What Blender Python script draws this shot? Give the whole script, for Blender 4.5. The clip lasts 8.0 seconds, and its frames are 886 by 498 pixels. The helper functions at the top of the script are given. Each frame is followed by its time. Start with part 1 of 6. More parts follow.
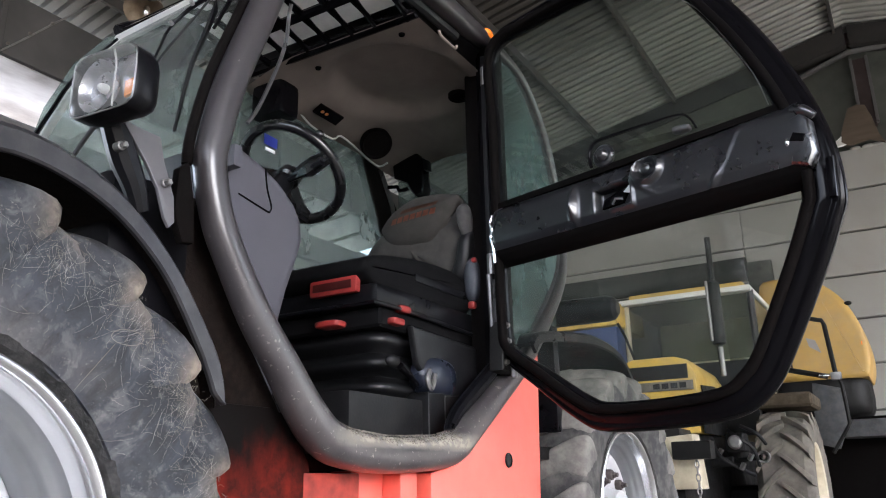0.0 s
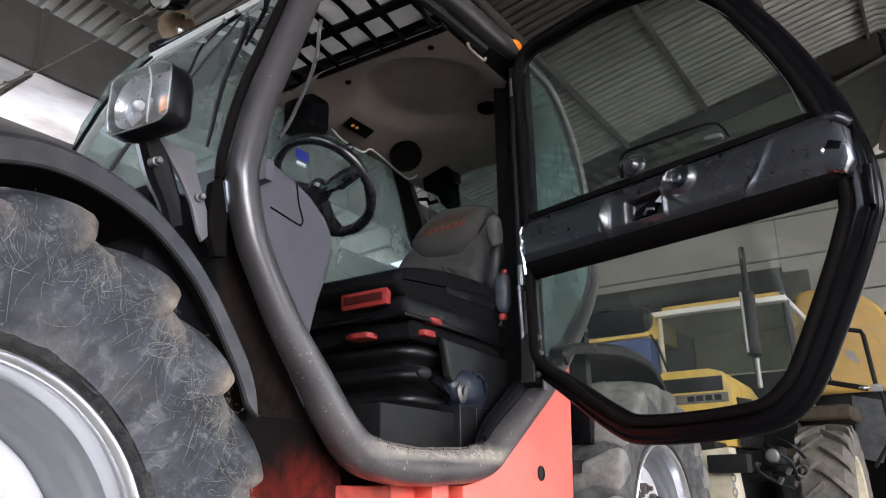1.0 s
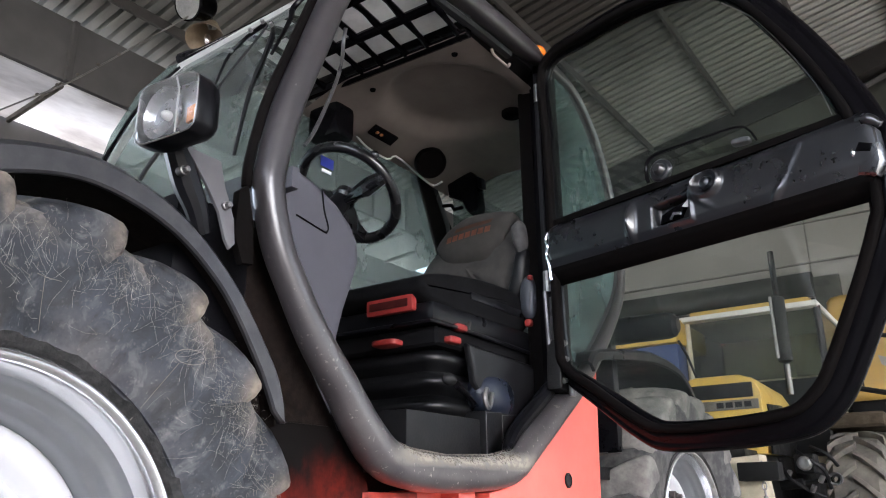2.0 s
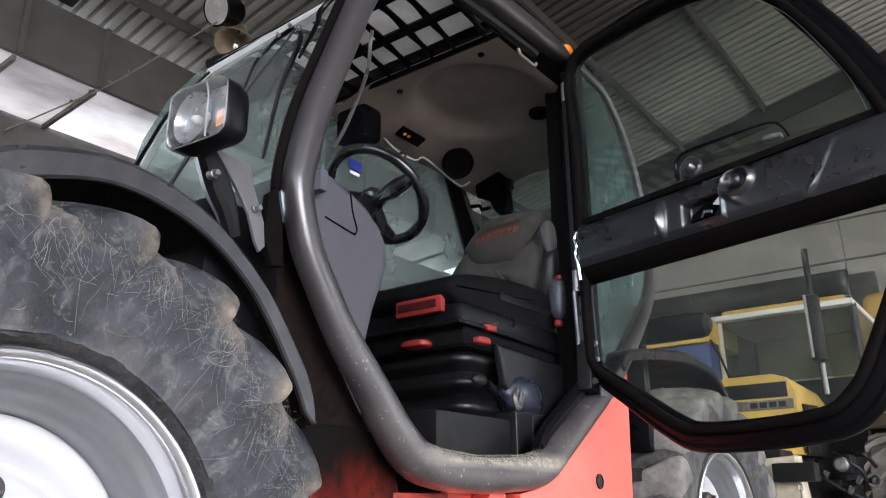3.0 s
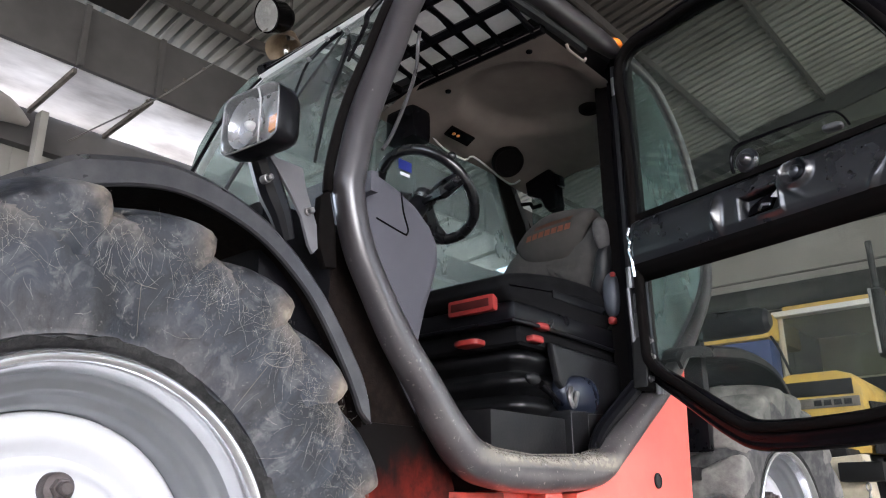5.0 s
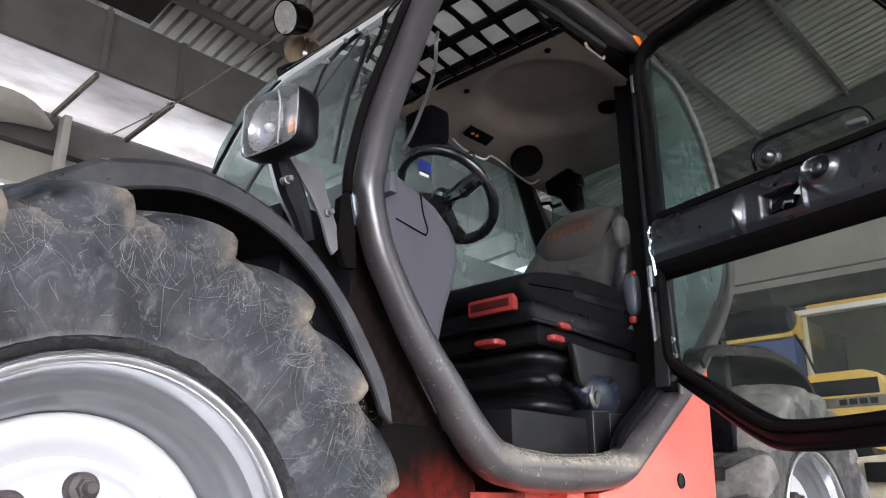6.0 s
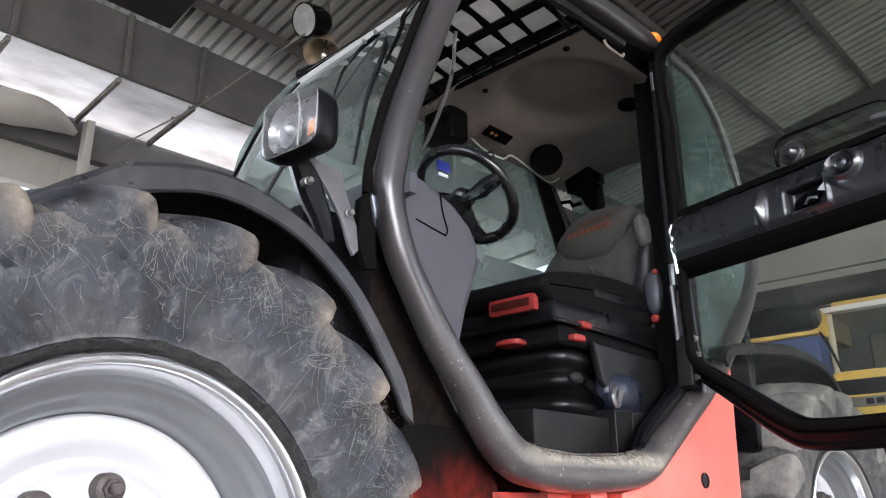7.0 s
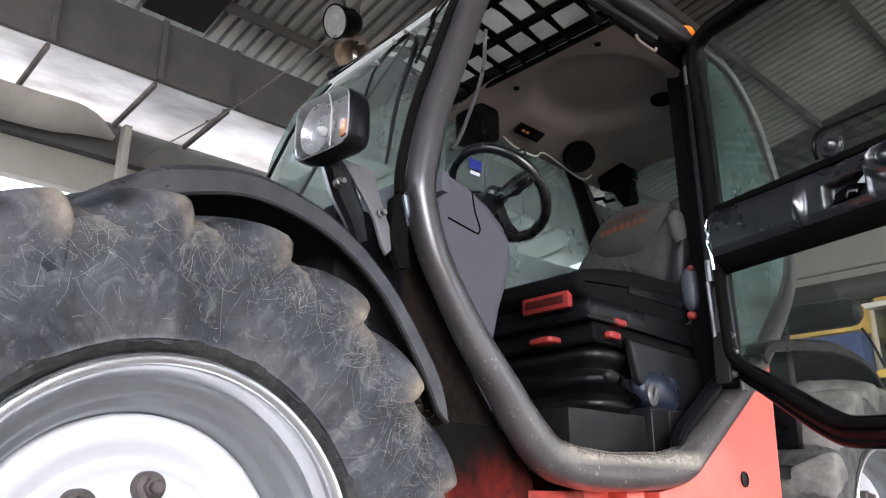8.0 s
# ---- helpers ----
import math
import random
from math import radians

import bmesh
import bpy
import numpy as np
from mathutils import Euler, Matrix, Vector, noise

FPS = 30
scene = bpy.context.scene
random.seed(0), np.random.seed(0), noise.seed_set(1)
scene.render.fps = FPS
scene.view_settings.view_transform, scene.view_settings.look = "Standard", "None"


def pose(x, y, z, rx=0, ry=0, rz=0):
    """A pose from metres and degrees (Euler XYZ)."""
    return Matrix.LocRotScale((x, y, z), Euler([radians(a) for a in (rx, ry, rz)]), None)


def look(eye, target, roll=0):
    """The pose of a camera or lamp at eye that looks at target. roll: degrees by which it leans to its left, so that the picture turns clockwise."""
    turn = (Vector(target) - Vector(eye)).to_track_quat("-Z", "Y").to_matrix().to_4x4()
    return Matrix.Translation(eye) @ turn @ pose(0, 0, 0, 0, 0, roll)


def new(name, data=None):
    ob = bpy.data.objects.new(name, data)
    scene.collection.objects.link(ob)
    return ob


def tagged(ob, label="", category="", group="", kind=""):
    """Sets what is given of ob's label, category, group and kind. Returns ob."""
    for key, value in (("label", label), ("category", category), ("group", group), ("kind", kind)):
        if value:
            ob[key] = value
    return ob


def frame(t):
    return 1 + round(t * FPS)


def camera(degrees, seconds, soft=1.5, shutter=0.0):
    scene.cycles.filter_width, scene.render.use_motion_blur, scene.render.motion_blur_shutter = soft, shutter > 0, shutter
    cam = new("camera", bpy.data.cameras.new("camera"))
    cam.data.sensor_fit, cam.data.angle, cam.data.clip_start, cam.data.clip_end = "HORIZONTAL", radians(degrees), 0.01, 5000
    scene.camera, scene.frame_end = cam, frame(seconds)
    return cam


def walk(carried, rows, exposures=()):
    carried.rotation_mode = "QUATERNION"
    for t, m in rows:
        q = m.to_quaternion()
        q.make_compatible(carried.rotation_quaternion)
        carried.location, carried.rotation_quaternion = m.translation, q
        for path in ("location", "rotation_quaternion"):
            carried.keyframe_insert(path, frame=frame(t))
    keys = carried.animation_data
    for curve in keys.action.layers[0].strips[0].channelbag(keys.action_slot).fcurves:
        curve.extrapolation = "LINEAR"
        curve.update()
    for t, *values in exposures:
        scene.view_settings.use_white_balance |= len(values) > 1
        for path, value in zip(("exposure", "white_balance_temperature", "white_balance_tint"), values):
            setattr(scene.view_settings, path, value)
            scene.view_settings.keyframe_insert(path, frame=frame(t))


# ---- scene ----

# camera: stands low beside the front wheel and pans to its left
cam = camera(59.0, 8.0, soft=1.1)
PATH = [
    (0.0, 0.0, 0.0, 0.72, 106.727, 1.076, -59.199),
    (0.5, 0.0, 0.0, 0.72, 107.265, 0.821, -58.183),
    (1.0, 0.0, 0.0, 0.72, 107.632, 0.798, -56.967),
    (1.5, 0.0, 0.0, 0.72, 107.928, 0.690, -56.050),
    (3.0, 0.0, 0.0, 0.72, 108.179, 0.421, -52.985),
    (3.5, 0.0, 0.0, 0.72, 108.131, 0.409, -51.958),
    (4.0, 0.0, 0.0, 0.72, 108.148, 0.337, -51.192),
    (4.5, 0.0, 0.0, 0.72, 108.150, 0.293, -50.122),
    (6.0, 0.0, 0.0, 0.72, 108.156, 0.186, -47.604),
    (6.5, 0.0, 0.0, 0.72, 108.154, 0.179, -47.029),
    (7.0, 0.0, 0.0, 0.72, 108.165, 0.231, -46.046),
    (7.5, 0.0, 0.0, 0.72, 108.118, 0.144, -44.895),
    (8.0, 0.0, 0.0, 0.72, 108.077, 0.113, -43.571),
]
EXPOSURE = 4.24
walk(cam, [(t, pose(x, y, z, rx, ry, rz)) for t, x, y, z, rx, ry, rz in PATH], [(0.0, EXPOSURE, 6000, 13), (8.0, EXPOSURE + 0.14, 6000, 13)])

# ---- light: an overcast day that comes in through the open long side of the shed ----
world = bpy.data.worlds.new("world")
scene.world = world
world.use_nodes = True
wt = world.node_tree
sky = wt.nodes.new("ShaderNodeTexSky")
sky.sky_type, sky.sun_disc = "NISHITA", False
sky.sun_elevation, sky.sun_rotation = radians(42), radians(215)
sky.air_density, sky.dust_density = 1.0, 4.0
grey = wt.nodes.new("ShaderNodeHueSaturation")      # cloud cover takes most of the blue out
grey.inputs["Saturation"].default_value = 0.4
wt.links.new(sky.outputs[0], grey.inputs["Color"])
wt.links.new(grey.outputs[0], wt.nodes["Background"].inputs[0])
wt.nodes["Background"].inputs[1].default_value = 0.14
sun = new("sun", bpy.data.lights.new("sun", "SUN"))
sun.data.energy, sun.data.angle, sun.data.color = 1.2, radians(12), (1.0, 0.96, 0.9)
sun.matrix_world = look((-6.0, -10.0, 10.5), (0, 0, 0))


# ---- materials ----
def ramp(nt, source, stops):
    node = nt.nodes.new("ShaderNodeValToRGB")
    while len(node.color_ramp.elements) < len(stops):
        node.color_ramp.elements.new(0.5)
    for element, (at, value) in zip(node.color_ramp.elements, stops):
        element.position = at
        element.color = (value, value, value, 1) if isinstance(value, (int, float)) else (*value, 1)
    nt.links.new(source, node.inputs[0])
    return node.outputs[0]


def tex(nt, kind, scale, stretch=(1, 1, 1), detail=4.0):
    co = nt.nodes.new("ShaderNodeTexCoord")
    mp = nt.nodes.new("ShaderNodeMapping")
    mp.inputs["Scale"].default_value = stretch
    nt.links.new(co.outputs["Object"], mp.inputs[0])
    node = nt.nodes.new("ShaderNodeTex" + kind)
    nt.links.new(mp.outputs[0], node.inputs["Vector"])
    node.inputs["Scale"].default_value = scale
    if kind == "Noise":
        each = nt.nodes.new("ShaderNodeObjectInfo")      # no two objects share a pattern
        shift = nt.nodes.new("ShaderNodeMath")
        shift.operation = "MULTIPLY"
        shift.inputs[1].default_value = 40.0
        nt.links.new(each.outputs["Random"], shift.inputs[0])
        node.noise_dimensions = "4D"
        nt.links.new(shift.outputs[0], node.inputs["W"])
        node.inputs["Detail"].default_value = detail
        node.inputs["Roughness"].default_value = 0.62
    return node


def mixc(nt, fac, a, b):
    node = nt.nodes.new("ShaderNodeMix")
    node.data_type = "RGBA"
    for value, socket in ((fac, node.inputs[0]), (a, node.inputs[6]), (b, node.inputs[7])):
        if isinstance(value, (int, float)):
            socket.default_value = value
        elif isinstance(value, tuple):
            socket.default_value = (*value, 1)
        else:
            nt.links.new(value, socket)
    return node.outputs[2]


def material(name, color, rough=0.5, metal=0.0, second=None, scale=6.0, amount=0.5, dust=0.0, dust_color=(0.3, 0.26, 0.2),
             grain=120.0, bump=0.15, stretch=(1, 1, 1), rough_spread=0.12, coat=0.0, spec=0.5):
    """Base colour with a broad patchiness, a dust layer in blotches, and fine relief."""
    m = bpy.data.materials.new(name)
    m.use_nodes = True
    nt = m.node_tree
    b = nt.nodes["Principled BSDF"]
    second = second or tuple(c * 0.72 for c in color)
    broad = tex(nt, "Noise", scale, stretch)
    col = mixc(nt, ramp(nt, broad.outputs[0], [(0.35, 0.0), (0.68, amount)]), color, second)
    fine = tex(nt, "Noise", grain, stretch, 3.0)
    if dust > 0:
        blot = tex(nt, "Noise", scale * 2.7, stretch, 7.0)
        col = mixc(nt, ramp(nt, blot.outputs[0], [(0.42, 0.0), (0.72, dust)]), col, dust_color)
    nt.links.new(col, b.inputs["Base Color"])
    nt.links.new(ramp(nt, broad.outputs[0], [(0.3, max(rough - rough_spread, 0.03)), (0.7, min(rough + rough_spread, 1.0))]), b.inputs["Roughness"])
    b.inputs["Metallic"].default_value = metal
    b.inputs["Coat Weight"].default_value = coat
    b.inputs["Specular IOR Level"].default_value = spec
    if bump > 0:
        bp = nt.nodes.new("ShaderNodeBump")
        bp.inputs["Strength"].default_value = bump
        bp.inputs["Distance"].default_value = 0.004
        nt.links.new(fine.outputs[0], bp.inputs["Height"])
        nt.links.new(bp.outputs[0], b.inputs["Normal"])
    return m


def glass_material(name, tint, dust, dust_color=(0.45, 0.5, 0.46), low=0.7, high=1.35):
    """A dusty pane: clear tinted glass with a mirror sheen by Fresnel, under a film of dust in streaks."""
    m = bpy.data.materials.new(name)
    m.use_nodes = True
    nt = m.node_tree
    nt.nodes.remove(nt.nodes["Principled BSDF"])
    clear = nt.nodes.new("ShaderNodeBsdfTransparent")
    clear.inputs[0].default_value = (*tint, 1)
    gloss = nt.nodes.new("ShaderNodeBsdfGlossy")
    gloss.inputs["Roughness"].default_value = 0.02
    facing = nt.nodes.new("ShaderNodeLayerWeight")
    facing.inputs[0].default_value = 0.5
    steep = nt.nodes.new("ShaderNodeMath")
    steep.operation = "POWER"
    steep.inputs[1].default_value = 5.0
    nt.links.new(facing.outputs["Facing"], steep.inputs[0])
    fres = nt.nodes.new("ShaderNodeMath")
    fres.operation = "MULTIPLY_ADD"
    fres.inputs[1].default_value = 0.9
    fres.inputs[2].default_value = 0.035
    nt.links.new(steep.outputs[0], fres.inputs[0])
    one = nt.nodes.new("ShaderNodeMixShader")
    nt.links.new(fres.outputs[0], one.inputs[0])
    nt.links.new(clear.outputs[0], one.inputs[1])
    nt.links.new(gloss.outputs[0], one.inputs[2])
    film = nt.nodes.new("ShaderNodeBsdfDiffuse")
    film.inputs[0].default_value = (*dust_color, 1)
    back = nt.nodes.new("ShaderNodeBsdfTranslucent")
    back.inputs[0].default_value = (*dust_color, 1)
    both = nt.nodes.new("ShaderNodeMixShader")
    nt.links.new(film.outputs[0], both.inputs[1])
    nt.links.new(back.outputs[0], both.inputs[2])
    streak = tex(nt, "Noise", 3.0, (1, 1, 0.6), 6.0)
    two = nt.nodes.new("ShaderNodeMixShader")
    nt.links.new(ramp(nt, streak.outputs[0], [(0.36, dust * low), (0.68, dust * high)]), two.inputs[0])
    nt.links.new(one.outputs[0], two.inputs[1])
    nt.links.new(both.outputs[0], two.inputs[2])
    nt.links.new(two.outputs[0], nt.nodes["Material Output"].inputs[0])
    return m


def tyre_material(name, lug=False):
    """Weathered rubber: smooth blue-black wall with a soft grey bloom; dried tan mud towards the shoulder and on one flank of each lug."""
    m = bpy.data.materials.new(name)
    m.use_nodes = True
    nt = m.node_tree
    b = nt.nodes["Principled BSDF"]

    def times(a, c):
        node = nt.nodes.new("ShaderNodeMath")
        node.operation = "MULTIPLY"
        nt.links.new(a, node.inputs[0])
        nt.links.new(c, node.inputs[1])
        return node.outputs[0]

    bloom = tex(nt, "Noise", 4.5, detail=7.0)
    col = mixc(nt, ramp(nt, bloom.outputs[0], [(0.38, 0.0), (0.64, 1.0)]), (0.005, 0.0068, 0.0105), (0.029, 0.033, 0.042))
    # distance from the axle and angle round it
    co = nt.nodes.new("ShaderNodeTexCoord")
    sep = nt.nodes.new("ShaderNodeSeparateXYZ")
    flat = nt.nodes.new("ShaderNodeCombineXYZ")
    length = nt.nodes.new("ShaderNodeVectorMath")
    length.operation = "LENGTH"
    nt.links.new(co.outputs["Object"], sep.inputs[0])
    nt.links.new(sep.outputs[0], flat.inputs[0])
    nt.links.new(sep.outputs[2], flat.inputs[1])
    nt.links.new(flat.outputs[0], length.inputs[0])
    around = nt.nodes.new("ShaderNodeMath")
    around.operation = "ARCTAN2"
    nt.links.new(sep.outputs[0], around.inputs[0])
    nt.links.new(sep.outputs[2], around.inputs[1])
    # smears that run outward over the wall
    polar = nt.nodes.new("ShaderNodeCombineXYZ")
    nt.links.new(around.outputs[0], polar.inputs[0])
    outward = nt.nodes.new("ShaderNodeMath")
    outward.operation = "MULTIPLY"
    outward.inputs[1].default_value = 1.6
    nt.links.new(length.outputs["Value"], outward.inputs[0])
    nt.links.new(outward.outputs[0], polar.inputs[1])
    smear = nt.nodes.new("ShaderNodeTexNoise")
    smear.inputs["Scale"].default_value = 9.0
    smear.inputs["Detail"].default_value = 8.0
    smear.inputs["Roughness"].default_value = 0.6
    smear.inputs["Distortion"].default_value = 0.9
    nt.links.new(polar.outputs[0], smear.inputs["Vector"])
    col = mixc(nt, ramp(nt, smear.outputs[0], [(0.38, 0.8), (0.52, 0.0)]), col, (0.005, 0.006, 0.008))
    col = mixc(nt, ramp(nt, smear.outputs[0], [(0.55, 0.0), (0.64, 0.62)]), col, (0.085, 0.085, 0.086))
    mud = tex(nt, "Noise", 9.0, detail=9.0)
    if lug:
        flank = ramp(nt, around.outputs[0], [(0.025, 0.06), (0.06, 0.3), (0.095, 1.0)])
        flank = times(flank, ramp(nt, length.outputs["Value"], [(0.47, 0.0), (0.525, 1.0)]))
        patch = ramp(nt, mud.outputs[0], [(0.4, 0.0), (0.58, 1.0)])
        col = mixc(nt, times(flank, patch), col, (0.2, 0.165, 0.128))
        crust = tex(nt, "Noise", 26.0, detail=8.0)
        col = mixc(nt, times(flank, ramp(nt, crust.outputs[0], [(0.56, 0.0), (0.68, 0.7)])), col, (0.28, 0.245, 0.205))
    else:
        zone = ramp(nt, length.outputs["Value"], [(0.468, 0.0), (0.525, 0.9)])
        col = mixc(nt, times(zone, ramp(nt, mud.outputs[0], [(0.42, 0.0), (0.62, 1.0)])), col, (0.15, 0.128, 0.105))
        low = ramp(nt, length.outputs["Value"], [(0.36, 0.5), (0.42, 0.0)])
        col = mixc(nt, times(low, ramp(nt, mud.outputs[0], [(0.4, 0.0), (0.6, 1.0)])), col, (0.1, 0.092, 0.085))
    scuff = tex(nt, "Noise", 45.0, (1, 1, 1), 8.0)
    col = mixc(nt, ramp(nt, scuff.outputs[0], [(0.59, 0.0), (0.7, 0.42)]), col, (0.16, 0.15, 0.138))
    scratch = nt.nodes.new("ShaderNodeTexNoise")          # fine scratches that run outward
    scratch.inputs["Scale"].default_value = 55.0
    scratch.inputs["Detail"].default_value = 5.0
    scratch.inputs["Distortion"].default_value = 1.4
    nt.links.new(polar.outputs[0], scratch.inputs["Vector"])
    band = ramp(nt, length.outputs["Value"], [(0.375, 1.0), (0.405, 0.3), (0.455, 0.3), (0.485, 1.0)])
    col = mixc(nt, times(band, ramp(nt, scratch.outputs[0], [(0.64, 0.0), (0.73, 0.5)])), col, (0.19, 0.176, 0.16))
    col = mixc(nt, times(band, ramp(nt, smear.outputs[0], [(0.3, 0.6), (0.46, 0.0)])), col, (0.0045, 0.005, 0.0065))
    pit = tex(nt, "Noise", 70.0, (1, 1, 1), 5.0)
    col = mixc(nt, ramp(nt, pit.outputs[0], [(0.3, 0.35), (0.42, 0.0)]), col, (0.009, 0.0095, 0.011))
    nt.links.new(col, b.inputs["Base Color"])
    nt.links.new(ramp(nt, smear.outputs[0], [(0.35, 0.42), (0.65, 0.72)]), b.inputs["Roughness"])
    b.inputs["Specular IOR Level"].default_value = 0.4
    bp = nt.nodes.new("ShaderNodeBump")
    bp.inputs["Strength"].default_value = 0.35
    bp.inputs["Distance"].default_value = 0.005
    nt.links.new(scuff.outputs[0], bp.inputs["Height"])
    nt.links.new(bp.outputs[0], b.inputs["Normal"])
    return m


TYRE = tyre_material("tyre_rubber")
LUG = tyre_material("muddy_lug_rubber", True)
# darker than the lugs: dark sidewall, and the shade between lugs as colour
DUSTWALL = material("dusty_tyre_wall", (0.026, 0.026, 0.028), 0.85, second=(0.06, 0.058, 0.056), scale=7, amount=0.8, dust=0.5, dust_color=(0.17, 0.162, 0.15), bump=0.4, spec=0.25)
DUSTY = material("dust_covered_tyre", (0.06, 0.058, 0.056), 0.9, second=(0.14, 0.134, 0.125), scale=6, amount=0.9, dust=0.5, dust_color=(0.29, 0.275, 0.25), bump=0.5, spec=0.2)
RIM = material("silver_rim_paint", (0.74, 0.745, 0.76), 0.2, 0.95, scale=5, amount=0.05, dust=0.05, dust_color=(0.3, 0.29, 0.28), bump=0.0, rough_spread=0.02)
# duller rim paint: some dust, and the well's shade put into the colour
WELL = material("shaded_rim_well", (0.26, 0.268, 0.284), 0.34, 0.75, second=(0.2, 0.205, 0.215), scale=9, amount=0.4, dust=0.12, dust_color=(0.14, 0.135, 0.13), bump=0.02, rough_spread=0.04)
DISC = material("white_disc_paint", (0.39, 0.39, 0.4), 0.4, 0.0, scale=6, amount=0.12, dust=0.12, dust_color=(0.3, 0.28, 0.26), bump=0.03)
NUT = material("rusty_nut", (0.075, 0.062, 0.060), 0.6, 0.4, second=(0.04, 0.03, 0.028), scale=40, amount=0.8, bump=0.3)
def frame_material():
    """Grey frame paint: scuffs and specks all over, paler low down for dust and a brighter sheen, and a crust of beige
    dust on the sill.
    """
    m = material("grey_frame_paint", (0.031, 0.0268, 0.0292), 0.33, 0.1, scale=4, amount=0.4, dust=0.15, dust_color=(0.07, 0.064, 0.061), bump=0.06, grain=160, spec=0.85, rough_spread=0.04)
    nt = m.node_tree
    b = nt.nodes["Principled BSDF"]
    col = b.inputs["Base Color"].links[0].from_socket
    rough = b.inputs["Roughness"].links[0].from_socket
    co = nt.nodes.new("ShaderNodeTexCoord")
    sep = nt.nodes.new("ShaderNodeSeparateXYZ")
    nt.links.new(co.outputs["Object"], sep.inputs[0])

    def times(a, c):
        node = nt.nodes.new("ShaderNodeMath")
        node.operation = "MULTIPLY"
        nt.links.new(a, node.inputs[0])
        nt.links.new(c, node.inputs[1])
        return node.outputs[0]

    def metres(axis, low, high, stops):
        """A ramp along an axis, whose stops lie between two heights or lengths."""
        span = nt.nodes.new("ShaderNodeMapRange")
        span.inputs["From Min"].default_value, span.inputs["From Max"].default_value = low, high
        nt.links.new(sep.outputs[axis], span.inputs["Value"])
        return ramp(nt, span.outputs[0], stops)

    # height mask: low dust, plus the brighter sheen there put into the colour
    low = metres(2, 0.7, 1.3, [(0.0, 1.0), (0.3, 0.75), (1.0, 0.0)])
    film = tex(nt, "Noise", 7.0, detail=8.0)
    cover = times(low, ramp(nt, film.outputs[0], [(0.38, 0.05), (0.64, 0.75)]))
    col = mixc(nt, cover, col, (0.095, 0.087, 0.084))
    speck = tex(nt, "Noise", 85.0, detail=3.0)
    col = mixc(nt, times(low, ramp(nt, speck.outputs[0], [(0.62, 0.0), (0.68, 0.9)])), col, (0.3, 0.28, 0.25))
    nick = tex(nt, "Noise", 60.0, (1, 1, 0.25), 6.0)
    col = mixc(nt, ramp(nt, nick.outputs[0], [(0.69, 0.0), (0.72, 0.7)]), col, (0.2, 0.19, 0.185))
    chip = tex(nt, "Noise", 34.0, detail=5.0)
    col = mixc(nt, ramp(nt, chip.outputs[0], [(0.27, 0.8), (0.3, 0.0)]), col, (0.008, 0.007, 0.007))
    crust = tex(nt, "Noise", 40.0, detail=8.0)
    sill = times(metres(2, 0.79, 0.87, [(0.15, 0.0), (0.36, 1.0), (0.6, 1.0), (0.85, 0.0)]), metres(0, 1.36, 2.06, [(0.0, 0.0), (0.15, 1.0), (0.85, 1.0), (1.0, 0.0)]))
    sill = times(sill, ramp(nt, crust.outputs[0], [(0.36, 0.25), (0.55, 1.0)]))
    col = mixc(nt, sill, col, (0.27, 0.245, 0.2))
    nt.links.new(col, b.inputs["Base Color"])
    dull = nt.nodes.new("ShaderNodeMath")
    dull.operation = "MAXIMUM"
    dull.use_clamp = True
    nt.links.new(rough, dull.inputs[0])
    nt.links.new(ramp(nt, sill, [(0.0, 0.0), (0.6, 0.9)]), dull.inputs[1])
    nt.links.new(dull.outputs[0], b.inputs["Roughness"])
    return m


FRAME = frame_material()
BLACK = material("black_paint", (0.0028, 0.0026, 0.0032), 0.15, 0.0, scale=5, amount=0.3, dust=0.012, dust_color=(0.05, 0.047, 0.045), bump=0.02, spec=0.07, rough_spread=0.04)
# the pale blotches here paint part of the panel's grey sheen
PANEL = material("black_pressed_panel", (0.0064, 0.0066, 0.0084), 0.29, 0.0, scale=7, amount=0.4, dust=0.22, dust_color=(0.033, 0.034, 0.037), bump=0.05, grain=90, spec=0.92, rough_spread=0.07)
RUBBER = material("black_rubber", (0.006, 0.006, 0.0065), 0.5, scale=9, amount=0.3, dust=0.015, dust_color=(0.08, 0.075, 0.07), bump=0.08, spec=0.25)
WHEELGRIP = material("worn_glossy_grip", (0.006, 0.006, 0.0068), 0.26, scale=12, amount=0.3, dust=0.02, dust_color=(0.05, 0.047, 0.045), bump=0.03, spec=0.5)
BEAD = material("perished_rubber", (0.009, 0.0088, 0.009), 0.7, second=(0.03, 0.029, 0.029), scale=40, amount=0.9, dust=0.3, dust_color=(0.07, 0.066, 0.063), bump=0.5, spec=0.2)
MATTBLACK = material("matt_near_black", (0.0025, 0.0023, 0.0023), 0.85, second=(0.0045, 0.0033, 0.003), scale=22, amount=0.6, dust=0.2, dust_color=(0.0095, 0.007, 0.006), bump=0.2, spec=0.04)
SPLASH = material("muddy_black_lining", (0.0035, 0.0027, 0.0025), 0.85, second=(0.009, 0.006, 0.005), scale=22, amount=0.8, dust=0.5, dust_color=(0.022, 0.0155, 0.0125), bump=0.3, spec=0.05)
PLASTIC = material("black_plastic", (0.0035, 0.0035, 0.0045), 0.36, scale=9, amount=0.3, dust=0.05, dust_color=(0.015, 0.014, 0.0135), bump=0.1, grain=300, spec=0.16)
FENDER = material("dark_grey_fender_plastic", (0.02, 0.02, 0.0225), 0.34, second=(0.012, 0.0118, 0.013), scale=7, amount=0.7, dust=0.4, dust_color=(0.08, 0.076, 0.074), bump=0.12, spec=0.38)
